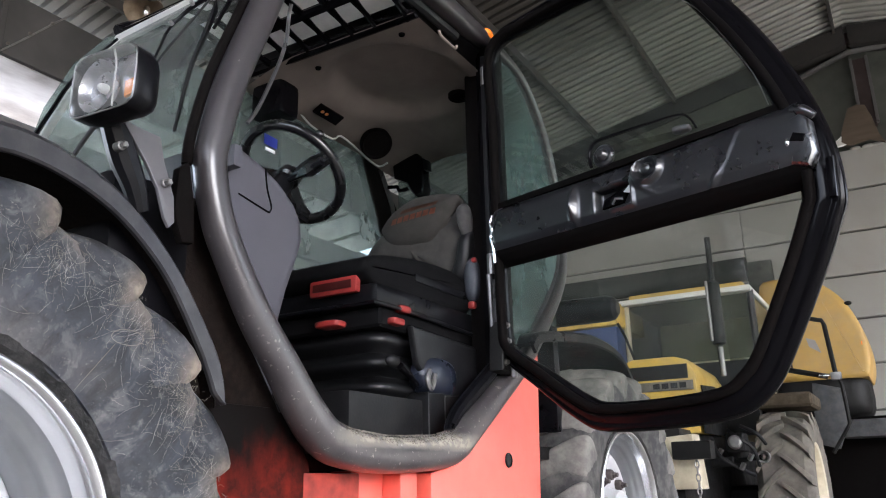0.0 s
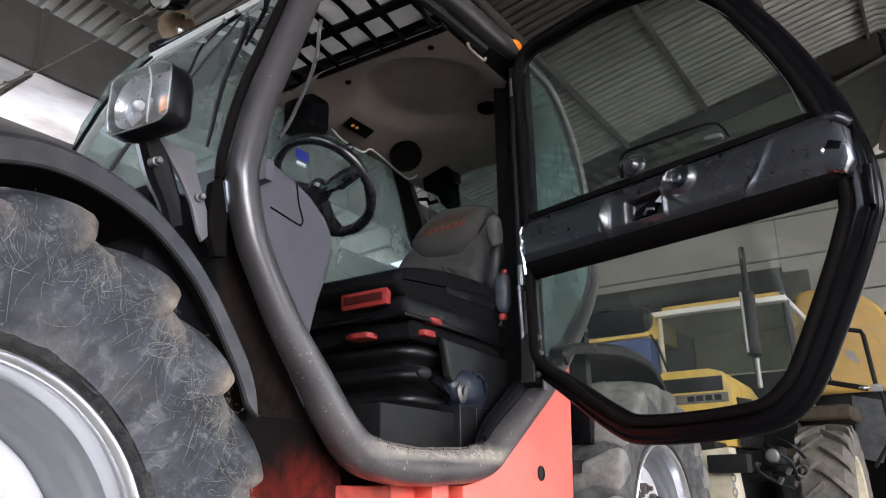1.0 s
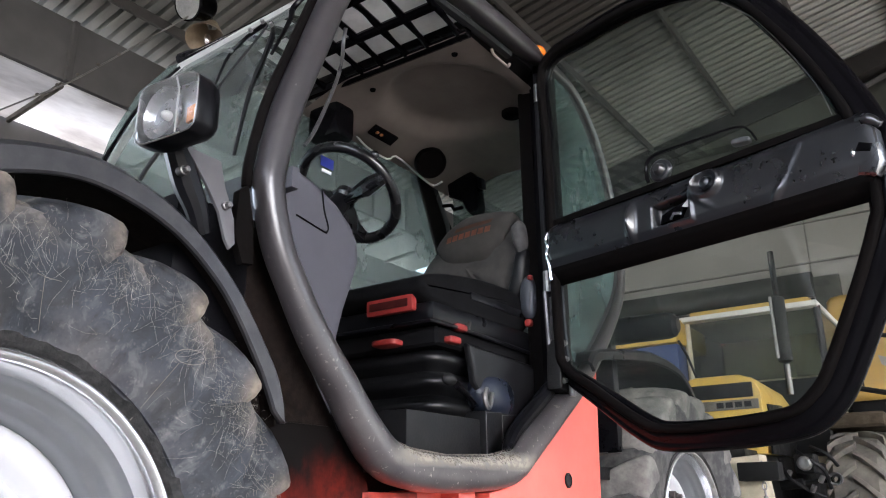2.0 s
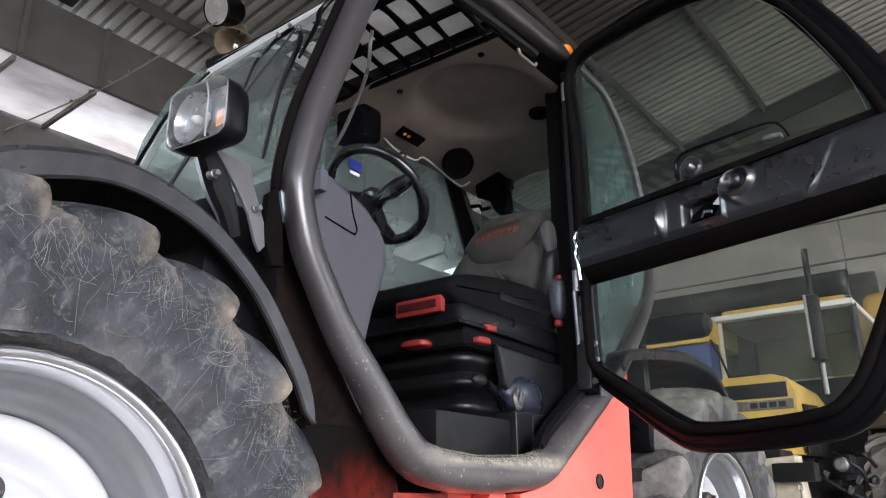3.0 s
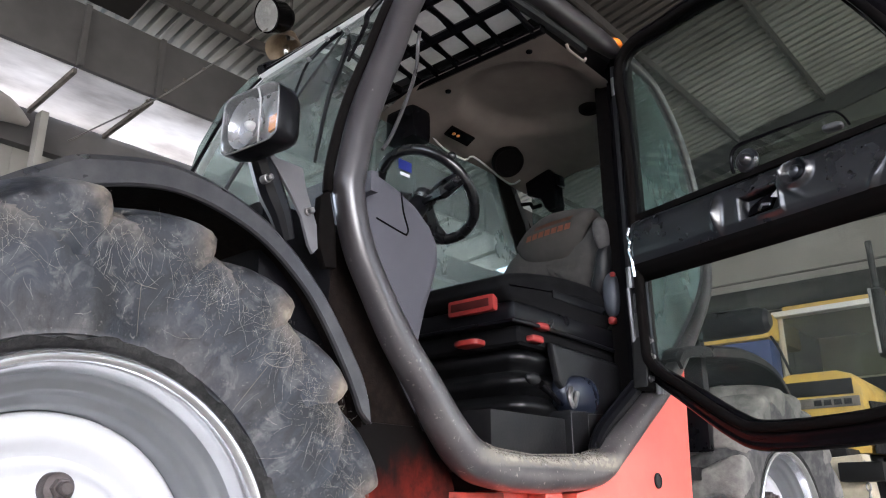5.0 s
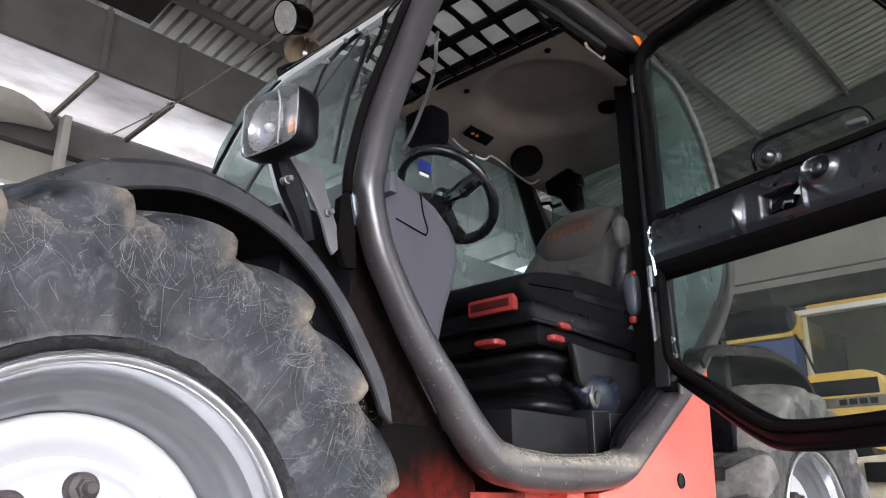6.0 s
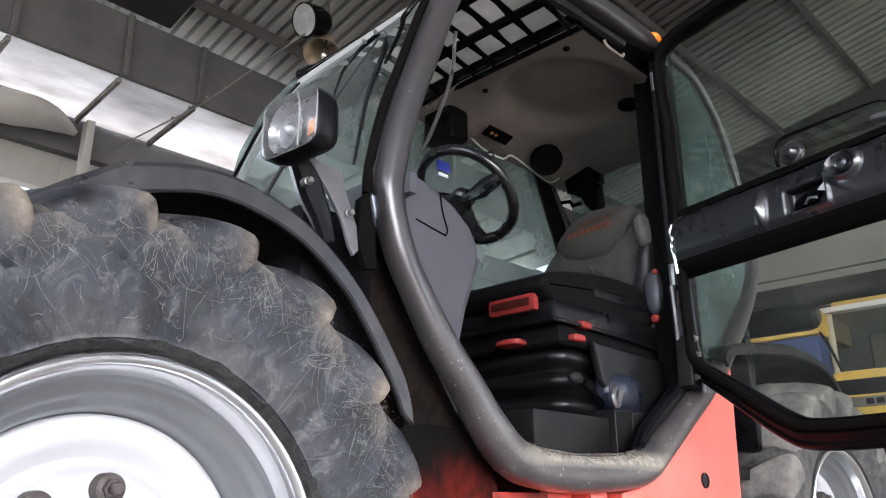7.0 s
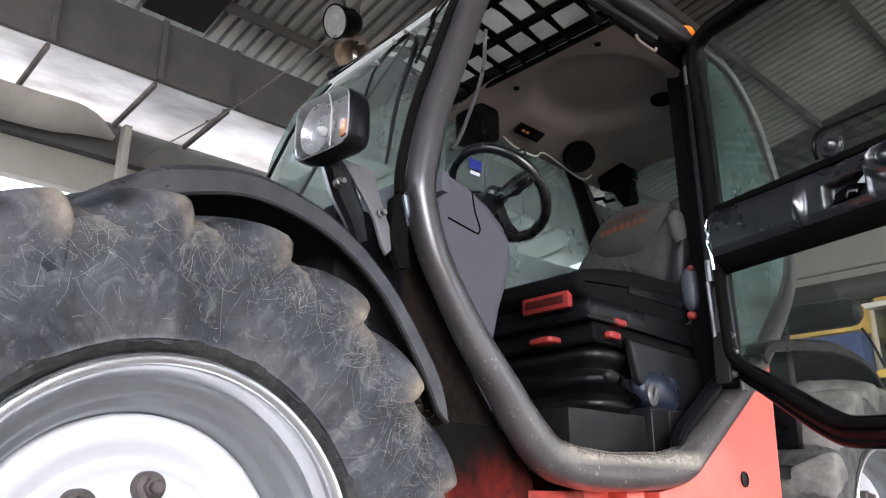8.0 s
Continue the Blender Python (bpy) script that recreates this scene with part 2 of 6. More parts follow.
CABTRIM = material("dark_cab_trim", (0.005, 0.005, 0.0058), 0.5, second=(0.0085, 0.008, 0.008), scale=7, amount=0.6, dust=0.35, dust_color=(0.019, 0.0175, 0.0165), bump=0.2, grain=120, spec=0.2)
BRACKET = material("grey_bracket_paint", (0.085, 0.082, 0.088), 0.5, scale=12, amount=0.4, dust=0.15, dust_color=(0.12, 0.11, 0.105), bump=0.05, spec=0.4)
DASH = material("slate_grey_plastic", (0.062, 0.061, 0.074), 0.6, scale=4, amount=0.2, dust=0.08, dust_color=(0.09, 0.085, 0.085), bump=0.12, grain=400, spec=0.3)
RED = material("red_body_paint", (0.76, 0.11, 0.078), 0.42, scale=3, amount=0.25, dust=0.08, dust_color=(0.5, 0.28, 0.22), bump=0.04)
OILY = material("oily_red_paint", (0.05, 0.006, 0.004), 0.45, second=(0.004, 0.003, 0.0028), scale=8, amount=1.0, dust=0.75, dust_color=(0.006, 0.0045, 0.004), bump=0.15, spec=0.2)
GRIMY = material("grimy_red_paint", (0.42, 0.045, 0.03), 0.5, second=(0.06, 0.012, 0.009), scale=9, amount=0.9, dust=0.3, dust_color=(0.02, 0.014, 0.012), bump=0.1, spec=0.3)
REDPLASTIC = material("red_plastic", (0.20, 0.02, 0.018), 0.5, scale=20, amount=0.5, dust=0.25, dust_color=(0.11, 0.04, 0.032), bump=0.1, spec=0.25)
# shaded copy of the red plastic, for the inside of the handle recess
REDSHADE = material("shaded_red_plastic", (0.035, 0.005, 0.005), 0.6, scale=30, amount=0.5, bump=0.1, spec=0.15)
LINER = material("beige_roof_liner", (0.21, 0.172, 0.152), 0.85, second=(0.125, 0.102, 0.09), scale=2.5, amount=0.6, dust=0.3, dust_color=(0.09, 0.073, 0.065), bump=0.3, grain=250, spec=0.15)
TRIM = material("pale_trim", (0.62, 0.61, 0.58), 0.5, scale=9, amount=0.2, bump=0.05)
EDGEPAINT = material("pale_grey_edge_paint", (0.34, 0.335, 0.32), 0.45, scale=9, amount=0.3, bump=0.05)
LAMPGLASS = material("pale_lamp_glass", (0.36, 0.36, 0.35), 0.25, second=(0.16, 0.16, 0.16), scale=14, amount=0.9, bump=0.1)
BELL = material("old_beige_enamel", (0.30, 0.235, 0.16), 0.45, second=(0.16, 0.11, 0.07), scale=9, amount=0.8, dust=0.3, dust_color=(0.1, 0.075, 0.05), bump=0.05)
SEATCLOTH = material("dark_seat_cloth", (0.004, 0.004, 0.0045), 0.85, scale=9, amount=0.4, dust=0.1, dust_color=(0.016, 0.0145, 0.0135), bump=0.4, grain=350, spec=0.05)
SEATGREY = material("grey_seat_cloth", (0.033, 0.031, 0.029), 0.92, scale=9, amount=0.3, dust=0.25, dust_color=(0.09, 0.08, 0.071), bump=0.5, grain=350, spec=0.2)
SEATCLOUD = material("dark_back_pad_cloth", (0.028, 0.0255, 0.023), 0.92, scale=9, amount=0.3, dust=0.25, dust_color=(0.064, 0.057, 0.051), bump=0.5, grain=350, spec=0.2)
SEATPALE = material("pale_bolster_cloth", (0.042, 0.04, 0.04), 0.8, scale=12, amount=0.4, dust=0.2, dust_color=(0.16, 0.15, 0.14), bump=0.4, grain=350, spec=0.25)
SEATSIDE = material("satin_black_plastic", (0.004, 0.004, 0.0048), 0.5, scale=9, amount=0.4, dust=0.08, dust_color=(0.02, 0.019, 0.018), bump=0.15, grain=200, spec=0.3)
BELLOWS = material("black_bellows", (0.003, 0.003, 0.0035), 0.4, scale=9, amount=0.3, dust=0.08, dust_color=(0.012, 0.0115, 0.011), bump=0.08, spec=0.36)
ORANGE = material("orange_lens", (0.9, 0.22, 0.02), 0.2, scale=30, amount=0.15, bump=0.0)
AMBER = material("amber_reflector", (0.55, 0.2, 0.05), 0.25, scale=30, amount=0.3, bump=0.0)
CHROME = material("chrome", (0.75, 0.76, 0.78), 0.12, 1.0, scale=15, amount=0.15, bump=0.02)
CHROMEDULL = material("aluminised_reflector", (0.42, 0.42, 0.43), 0.3, 0.85, second=(0.2, 0.2, 0.21), scale=22, amount=0.7, bump=0.1, grain=250)
STEEL = material("worn_steel", (0.20, 0.195, 0.19), 0.45, 0.8, scale=15, amount=0.5, bump=0.1)
STEELPALE = material("grey_rail_paint", (0.05, 0.048, 0.05), 0.35, 0.2, scale=15, amount=0.4, bump=0.05)
BLUE = material("blue_sticker", (0.02, 0.032, 0.26), 0.5, scale=30, amount=0.1, bump=0.0)
WHITE = material("white_print", (0.75, 0.76, 0.8), 0.5, scale=30, amount=0.1, bump=0.0)
RUST = material("orange_print", (0.16, 0.055, 0.032), 0.8, scale=60, amount=0.8, dust=0.5, dust_color=(0.06, 0.04, 0.03), bump=0.2, spec=0.1)
RUSTDARK = material("faded_orange_print", (0.07, 0.028, 0.018), 0.85, scale=40, amount=0.9, dust=0.7, dust_color=(0.025, 0.021, 0.018), bump=0.2, spec=0.1)
BLUECOVER = material("blue_black_cover", (0.011, 0.014, 0.024), 0.28, scale=8, amount=0.3, dust=0.05, dust_color=(0.06, 0.06, 0.06), bump=0.04)
GREYPAD = material("blue_grey_pad", (0.03, 0.034, 0.043), 0.6, scale=20, amount=0.5, dust=0.2, dust_color=(0.03, 0.03, 0.03), bump=0.1)
YELLOW = material("yellow_tractor_paint", (0.56, 0.36, 0.05), 0.45, second=(0.4, 0.25, 0.05), scale=4, amount=0.7, dust=0.55, dust_color=(0.27, 0.2, 0.105), bump=0.05)
CREAM = material("cream_paint", (0.52, 0.46, 0.33), 0.55, second=(0.3, 0.25, 0.18), scale=5, amount=0.6, dust=0.4, dust_color=(0.2, 0.17, 0.13), bump=0.08)
OCHRE = material("dusty_ochre_paint", (0.48, 0.29, 0.055), 0.5, second=(0.36, 0.22, 0.06), scale=2.5, amount=0.8, dust=0.45, dust_color=(0.3, 0.22, 0.12), bump=0.06)
MUDDY = material("caked_mud", (0.06, 0.047, 0.032), 0.95, second=(0.025, 0.02, 0.015), scale=7, amount=0.9, dust=0.5, dust_color=(0.1, 0.08, 0.055), bump=0.6, grain=40, spec=0.1)
FLAP = material("grubby_flap", (0.05, 0.053, 0.056), 0.7, second=(0.025, 0.025, 0.026), scale=9, amount=0.9, dust=0.4, dust_color=(0.11, 0.1, 0.085), bump=0.3)
NAVY = material("navy_paint", (0.03, 0.05, 0.14), 0.45, scale=5, amount=0.3, bump=0.05)
SOOT = material("dark_machine_grease", (0.0045, 0.0043, 0.0041), 0.6, scale=8, amount=0.5, dust=0.08, dust_color=(0.022, 0.02, 0.018), bump=0.3, spec=0.2)
OLDTYRE = material("dusty_tractor_tyre", (0.075, 0.068, 0.06), 0.9, second=(0.15, 0.134, 0.113), scale=5, amount=0.9, dust=0.4, dust_color=(0.24, 0.215, 0.18), bump=0.4, spec=0.2)
CONCRETE = material("concrete_panel", (0.32, 0.31, 0.29), 0.9, second=(0.25, 0.24, 0.22), scale=0.8, amount=0.6, dust=0.2, dust_color=(0.2, 0.19, 0.17), grain=40, bump=0.3, spec=0.2)
JOINT = material("dark_joint", (0.10, 0.095, 0.09), 0.95, scale=3, bump=0.2)
DARKDOORWAY = material("dark_doorway", (0.035, 0.036, 0.032), 0.8, second=(0.014, 0.014, 0.013), scale=2, amount=0.9, dust=0.2, dust_color=(0.07, 0.065, 0.055), bump=0.2, spec=0.2)
DOORPOST = material("grimy_post_paint", (0.085, 0.088, 0.08), 0.85, second=(0.04, 0.042, 0.038), scale=6, amount=0.9, dust=0.3, dust_color=(0.13, 0.12, 0.1), bump=0.2, spec=0.2)
FLOOR = material("dirty_concrete_floor", (0.23, 0.215, 0.195), 0.9, second=(0.12, 0.11, 0.1), scale=0.9, amount=0.8, dust=0.4, dust_color=(0.3, 0.27, 0.22), grain=60, bump=0.4)
EARTH = material("yard_gravel", (0.3, 0.28, 0.25), 0.95, second=(0.2, 0.2, 0.15), scale=0.3, amount=0.8, grain=20, bump=0.5)
def sheet_material():
    """Fibre cement, pale and weathered; a large ragged dark area over the machine puts the dim light there into the
    colour.
    """
    m = material("fibre_cement_sheet", (0.35, 0.347, 0.322), 0.9, second=(0.25, 0.247, 0.228), scale=0.9, amount=0.7, dust=0.3, dust_color=(0.13, 0.127, 0.116), grain=50, bump=0.2, spec=0.15)
    nt = m.node_tree
    b = nt.nodes["Principled BSDF"]
    col = b.inputs["Base Color"].links[0].from_socket
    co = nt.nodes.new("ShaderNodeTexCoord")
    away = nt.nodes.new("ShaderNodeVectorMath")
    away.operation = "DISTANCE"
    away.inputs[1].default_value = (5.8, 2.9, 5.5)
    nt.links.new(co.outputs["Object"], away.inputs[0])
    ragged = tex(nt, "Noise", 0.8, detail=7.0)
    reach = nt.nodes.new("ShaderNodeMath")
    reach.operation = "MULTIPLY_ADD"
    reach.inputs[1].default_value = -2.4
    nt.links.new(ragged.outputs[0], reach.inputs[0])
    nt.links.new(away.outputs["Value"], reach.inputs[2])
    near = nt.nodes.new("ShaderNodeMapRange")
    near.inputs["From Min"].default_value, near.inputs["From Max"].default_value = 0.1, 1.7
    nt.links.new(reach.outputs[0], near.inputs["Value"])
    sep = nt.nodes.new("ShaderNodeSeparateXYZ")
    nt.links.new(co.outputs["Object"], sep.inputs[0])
    bay = nt.nodes.new("ShaderNodeMath")                   # darker away from the last bay: the roof's light falloff, in the colour
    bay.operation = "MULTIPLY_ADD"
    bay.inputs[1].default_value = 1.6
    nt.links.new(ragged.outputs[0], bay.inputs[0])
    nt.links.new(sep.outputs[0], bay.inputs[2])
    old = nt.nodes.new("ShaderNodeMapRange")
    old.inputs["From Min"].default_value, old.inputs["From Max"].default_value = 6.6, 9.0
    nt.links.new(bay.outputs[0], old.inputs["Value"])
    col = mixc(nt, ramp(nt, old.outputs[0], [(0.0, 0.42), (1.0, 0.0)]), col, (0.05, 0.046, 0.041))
    # dark blot stands in for the unlit roof above the machine
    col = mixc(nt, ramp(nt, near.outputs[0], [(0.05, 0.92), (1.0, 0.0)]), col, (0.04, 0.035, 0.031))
    nt.links.new(col, b.inputs["Base Color"])
    return m


SHEET = sheet_material()
DARKBOARD = material("dark_boards", (0.02, 0.0185, 0.0175), 0.85, second=(0.035, 0.032, 0.03), scale=3, amount=0.7, dust=0.2, dust_color=(0.05, 0.046, 0.042), bump=0.3, spec=0.15)
PURLIN = material("dark_purlin", (0.055, 0.05, 0.046), 0.75, scale=2, amount=0.5, dust=0.15, dust_color=(0.12, 0.11, 0.1), bump=0.2)
OXIDE = material("red_oxide_steel", (0.03, 0.016, 0.014), 0.7, scale=4, amount=0.5, dust=0.2, dust_color=(0.06, 0.05, 0.045), bump=0.2)
GIRDER = material("grey_girder", (0.088, 0.084, 0.082), 0.85, second=(0.055, 0.053, 0.052), scale=1.4, amount=0.7, dust=0.2, dust_color=(0.13, 0.122, 0.115), grain=60, bump=0.25)
GALV = material("dull_galvanised_wire", (0.17, 0.16, 0.15), 0.6, 0.3, scale=9, amount=0.5, bump=0.1)
RAFTER = material("grey_rafter", (0.15, 0.133, 0.118), 0.85, second=(0.07, 0.062, 0.054), scale=9, amount=0.9, dust=0.2, grain=60, bump=0.3)
GABLE = material("dark_gable_cladding", (0.075, 0.08, 0.066), 0.9, second=(0.035, 0.038, 0.032), scale=1.5, amount=0.9, dust=0.2, dust_color=(0.1, 0.09, 0.07), grain=40, bump=0.25)
TARP = material("grey_rolled_tarpaulin", (0.3, 0.276, 0.254), 0.75, second=(0.19, 0.174, 0.16), scale=2.5, amount=0.8, dust=0.3, dust_color=(0.28, 0.26, 0.24), bump=0.3)
WOODEN = material("old_brown_board", (0.085, 0.062, 0.042), 0.85, scale=3, amount=0.6, stretch=(1, 1, 6), bump=0.3)


def shaded_guard_material():
    """Grimy red paint that turns black towards the top of the plate: shade put into the colour, with a ragged edge."""
    m = bpy.data.materials.new("red_paint_dark_above")
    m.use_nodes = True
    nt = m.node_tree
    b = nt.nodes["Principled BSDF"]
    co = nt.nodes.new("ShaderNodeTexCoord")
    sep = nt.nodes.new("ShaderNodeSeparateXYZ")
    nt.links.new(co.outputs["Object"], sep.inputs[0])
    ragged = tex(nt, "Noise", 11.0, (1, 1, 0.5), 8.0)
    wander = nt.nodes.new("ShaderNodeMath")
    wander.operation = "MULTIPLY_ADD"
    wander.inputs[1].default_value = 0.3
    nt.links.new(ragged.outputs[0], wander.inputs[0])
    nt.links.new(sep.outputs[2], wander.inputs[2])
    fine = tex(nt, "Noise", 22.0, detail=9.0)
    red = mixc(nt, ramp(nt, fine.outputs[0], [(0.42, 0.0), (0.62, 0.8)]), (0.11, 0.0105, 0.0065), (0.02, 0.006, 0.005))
    # height mask paints the shade over the upper plate
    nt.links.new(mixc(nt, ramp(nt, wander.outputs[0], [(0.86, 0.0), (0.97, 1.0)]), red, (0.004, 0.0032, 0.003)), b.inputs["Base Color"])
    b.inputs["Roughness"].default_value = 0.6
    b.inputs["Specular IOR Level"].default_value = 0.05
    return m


def skylight_material(name, brightness):
    """White translucent roof sheet, lit through by the sky, with dirt in long bands. brightness: factor that dims the
    colour for shaded bays.
    """
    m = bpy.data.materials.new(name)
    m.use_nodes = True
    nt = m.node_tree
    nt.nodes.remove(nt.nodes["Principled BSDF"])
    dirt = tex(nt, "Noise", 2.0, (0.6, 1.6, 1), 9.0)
    col = ramp(nt, dirt.outputs[0], [(at, tuple(c * brightness for c in tone)) for at, tone in ((0.34, (0.76, 0.725, 0.68)), (0.52, (0.6, 0.565, 0.525)), (0.7, (0.4, 0.37, 0.34)))])
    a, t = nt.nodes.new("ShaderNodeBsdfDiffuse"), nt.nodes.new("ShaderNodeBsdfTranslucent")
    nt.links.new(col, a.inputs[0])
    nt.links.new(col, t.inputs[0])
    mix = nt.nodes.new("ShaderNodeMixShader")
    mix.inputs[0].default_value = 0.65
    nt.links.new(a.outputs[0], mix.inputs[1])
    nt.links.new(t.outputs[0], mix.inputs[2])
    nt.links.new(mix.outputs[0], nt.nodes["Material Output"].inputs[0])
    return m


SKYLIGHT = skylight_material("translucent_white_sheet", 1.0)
# dimmer copies for the shaded bays: same sheet, colour turned down
DIMSHEET = skylight_material("dimmed_translucent_sheet", 0.96)
SHADEDSHEET = skylight_material("shaded_translucent_sheet", 0.78)
GUARDPLATE = shaded_guard_material()
LOWGLASS = glass_material("clear_lower_glass", (0.91, 0.925, 0.90), 0.02)
GLASS = glass_material("clear_dusty_glass", (0.78, 0.82, 0.785), 0.02)
# film is part dust, part the whitish reflections painted on the screen
SCREEN = glass_material("dusty_windscreen_glass", (0.84, 0.885, 0.865), 0.17, (0.42, 0.455, 0.43), 0.5, 1.8)
TRACTORGLASS = glass_material("grubby_tractor_glass", (0.62, 0.66, 0.6), 0.14, (0.2, 0.2, 0.17))
SIDEGLASS = glass_material("dusty_side_glass", (0.6, 0.67, 0.645), 0.3, (0.24, 0.275, 0.265), 0.3, 1.7)
# cloudy film: dust, with the pane's pale reflections painted in by its contrast
GREENGLASS = glass_material("green_tinted_glass", (0.42, 0.57, 0.54), 0.3, (0.2, 0.28, 0.275), 0.0, 2.7)
LENS = glass_material("clear_lens", (0.9, 0.91, 0.92), 0.16, (0.6, 0.6, 0.59))
HATCH = glass_material("cloudy_roof_pane", (0.9, 0.88, 0.85), 0.62, (0.86, 0.83, 0.79))


# ---- mesh helpers ----
def part(name, bm, mat, parent=None, label="", sharp=32, category="", kind="", group=""):
    """Links a bmesh as one mesh object, under a thing or a part."""
    bmesh.ops.recalc_face_normals(bm, faces=bm.faces)
    me = bpy.data.meshes.new(name)
    bm.to_mesh(me)
    bm.free()
    me.materials.append(mat)
    me.shade_smooth()
    me.set_sharp_from_angle(angle=radians(sharp))
    ob = new(name, me)
    if parent is not None:
        ob.parent = parent
    return tagged(ob, label, category, group, kind)


def thing(name, label, category, group=""):
    return tagged(new(name), label, category, group)


def box(x0, x1, y0, y1, z0, z1, bevel=0.0, bm=None, seg=2):
    own = bmesh.new()
    r = bmesh.ops.create_cube(own, size=1.0)
    bmesh.ops.scale(own, vec=(x1 - x0, y1 - y0, z1 - z0), verts=r["verts"])
    bmesh.ops.translate(own, vec=((x0 + x1) / 2, (y0 + y1) / 2, (z0 + z1) / 2), verts=r["verts"])
    if bevel > 0:
        bmesh.ops.bevel(own, geom=list(own.edges), offset=bevel, segments=seg, profile=0.7, affect="EDGES")
    return join(bm, own)


def join(bm, own):
    if bm is None:
        return own
    me = bpy.data.meshes.new("joined")
    own.to_mesh(me)
    own.free()
    bm.from_mesh(me)
    bpy.data.meshes.remove(me)
    return bm


def spline(pts, per=6, closed=False):
    """Points along a Catmull-Rom curve through pts (tuples of any length)."""
    p = [np.array(q, float) for q in pts]
    n, out = len(p), []
    for i in range(n if closed else n - 1):
        if closed:
            a, b, c, d = p[(i - 1) % n], p[i], p[(i + 1) % n], p[(i + 2) % n]
        else:
            a, b, c, d = p[max(i - 1, 0)], p[i], p[i + 1], p[min(i + 2, n - 1)]
        for k in range(per):
            t = k / per
            out.append(0.5 * (2 * b + (c - a) * t + (2 * a - 5 * b + 4 * c - d) * t * t + (3 * b - a - 3 * c + d) * t ** 3))
    if not closed:
        out.append(p[-1])
    return out


def tube(pts, radius, segs=10, closed=False, smooth=0, bm=None, flat=1.0, square=2.0):
    """A swept bar. radius: one number or one for each point. flat: the section's second axis. square: 2 is round, more is squarer."""
    rad = [radius] * len(pts) if isinstance(radius, (int, float)) else list(radius)
    if smooth:
        run = spline([(*q, r) for q, r in zip(pts, rad)], smooth, closed)
        pts, rad = [q[:3] for q in run], [float(q[3]) for q in run]
    own = bmesh.new()
    p = [Vector(q) for q in pts]
    n, rings, side = len(p), [], None
    for i in range(n):
        ahead = (p[(i + 1) % n] - p[i - 1]) if closed else (p[min(i + 1, n - 1)] - p[max(i - 1, 0)])
        ahead.normalize()
        if side is None:
            side = ahead.orthogonal().normalized()
            if abs(ahead.y) < 0.9:
                side = ahead.cross(Vector((0, 1, 0))).normalized()
        side = (side - ahead * side.dot(ahead)).normalized()
        other = ahead.cross(side)
        rings.append([own.verts.new(p[i] + rad[i] * (abs(math.cos(a)) ** square + abs(math.sin(a)) ** square) ** (-1 / square) * (math.cos(a) * side + flat * math.sin(a) * other)) for a in (2 * math.pi * k / segs for k in range(segs))])
    for i in range(n if closed else n - 1):
        a, b = rings[i], rings[(i + 1) % n]
        for k in range(segs):
            own.faces.new((a[k], a[(k + 1) % segs], b[(k + 1) % segs], b[k]))
    if not closed:
        own.faces.new(rings[0])
        own.faces.new(rings[-1])
    return join(bm, own)


def lathe(profile, centre=(0, 0, 0), axis=(0, 1, 0), segs=48, bm=None, arc=None):
    """Turns a profile of (distance along the axis, radius) round the axis."""
    own = bmesh.new()
    turn = Vector((0, 0, 1)).rotation_difference(Vector(axis)).to_matrix()
    rings = []
    for along, r in profile:
        if r < 1e-5:
            rings.append([own.verts.new(Vector(centre) + turn @ Vector((0, 0, along)))])
        else:
            rings.append([own.verts.new(Vector(centre) + turn @ Vector((r * math.cos(a), r * math.sin(a), along))) for a in (2 * math.pi * k / segs for k in range(segs))])
    for a, b in zip(rings, rings[1:]):
        for k in range(segs):
            q = [a[k % len(a)], a[(k + 1) % len(a)], b[(k + 1) % len(b)], b[k % len(b)]]
            q = list(dict.fromkeys(q))
            if len(q) > 2:
                own.faces.new(q)
    return join(bm, own)


def slab(outline, lift, depth, bevel=0.0, bm=None, seg=2):
    """A flat outline of (a, b) pairs made solid. lift(a, b, w) gives the place; w runs from 0 to depth."""
    own = bmesh.new()
    low = [own.verts.new((a, b, 0)) for a, b in outline]
    high = [own.verts.new((a, b, depth)) for a, b in outline]
    n = len(outline)
    own.faces.new(low)
    own.faces.new(high)
    for i in range(n):
        own.faces.new((low[i], low[(i + 1) % n], high[(i + 1) % n], high[i]))
    if bevel > 0:
        bmesh.ops.recalc_face_normals(own, faces=own.faces)
        rim = [e for e in own.edges if abs(e.verts[0].co.z - e.verts[1].co.z) < 1e-6]
        bmesh.ops.bevel(own, geom=rim, offset=bevel, segments=seg, profile=0.6, affect="EDGES")
    for v in own.verts:
        v.co = lift(*v.co)
    return join(bm, own)


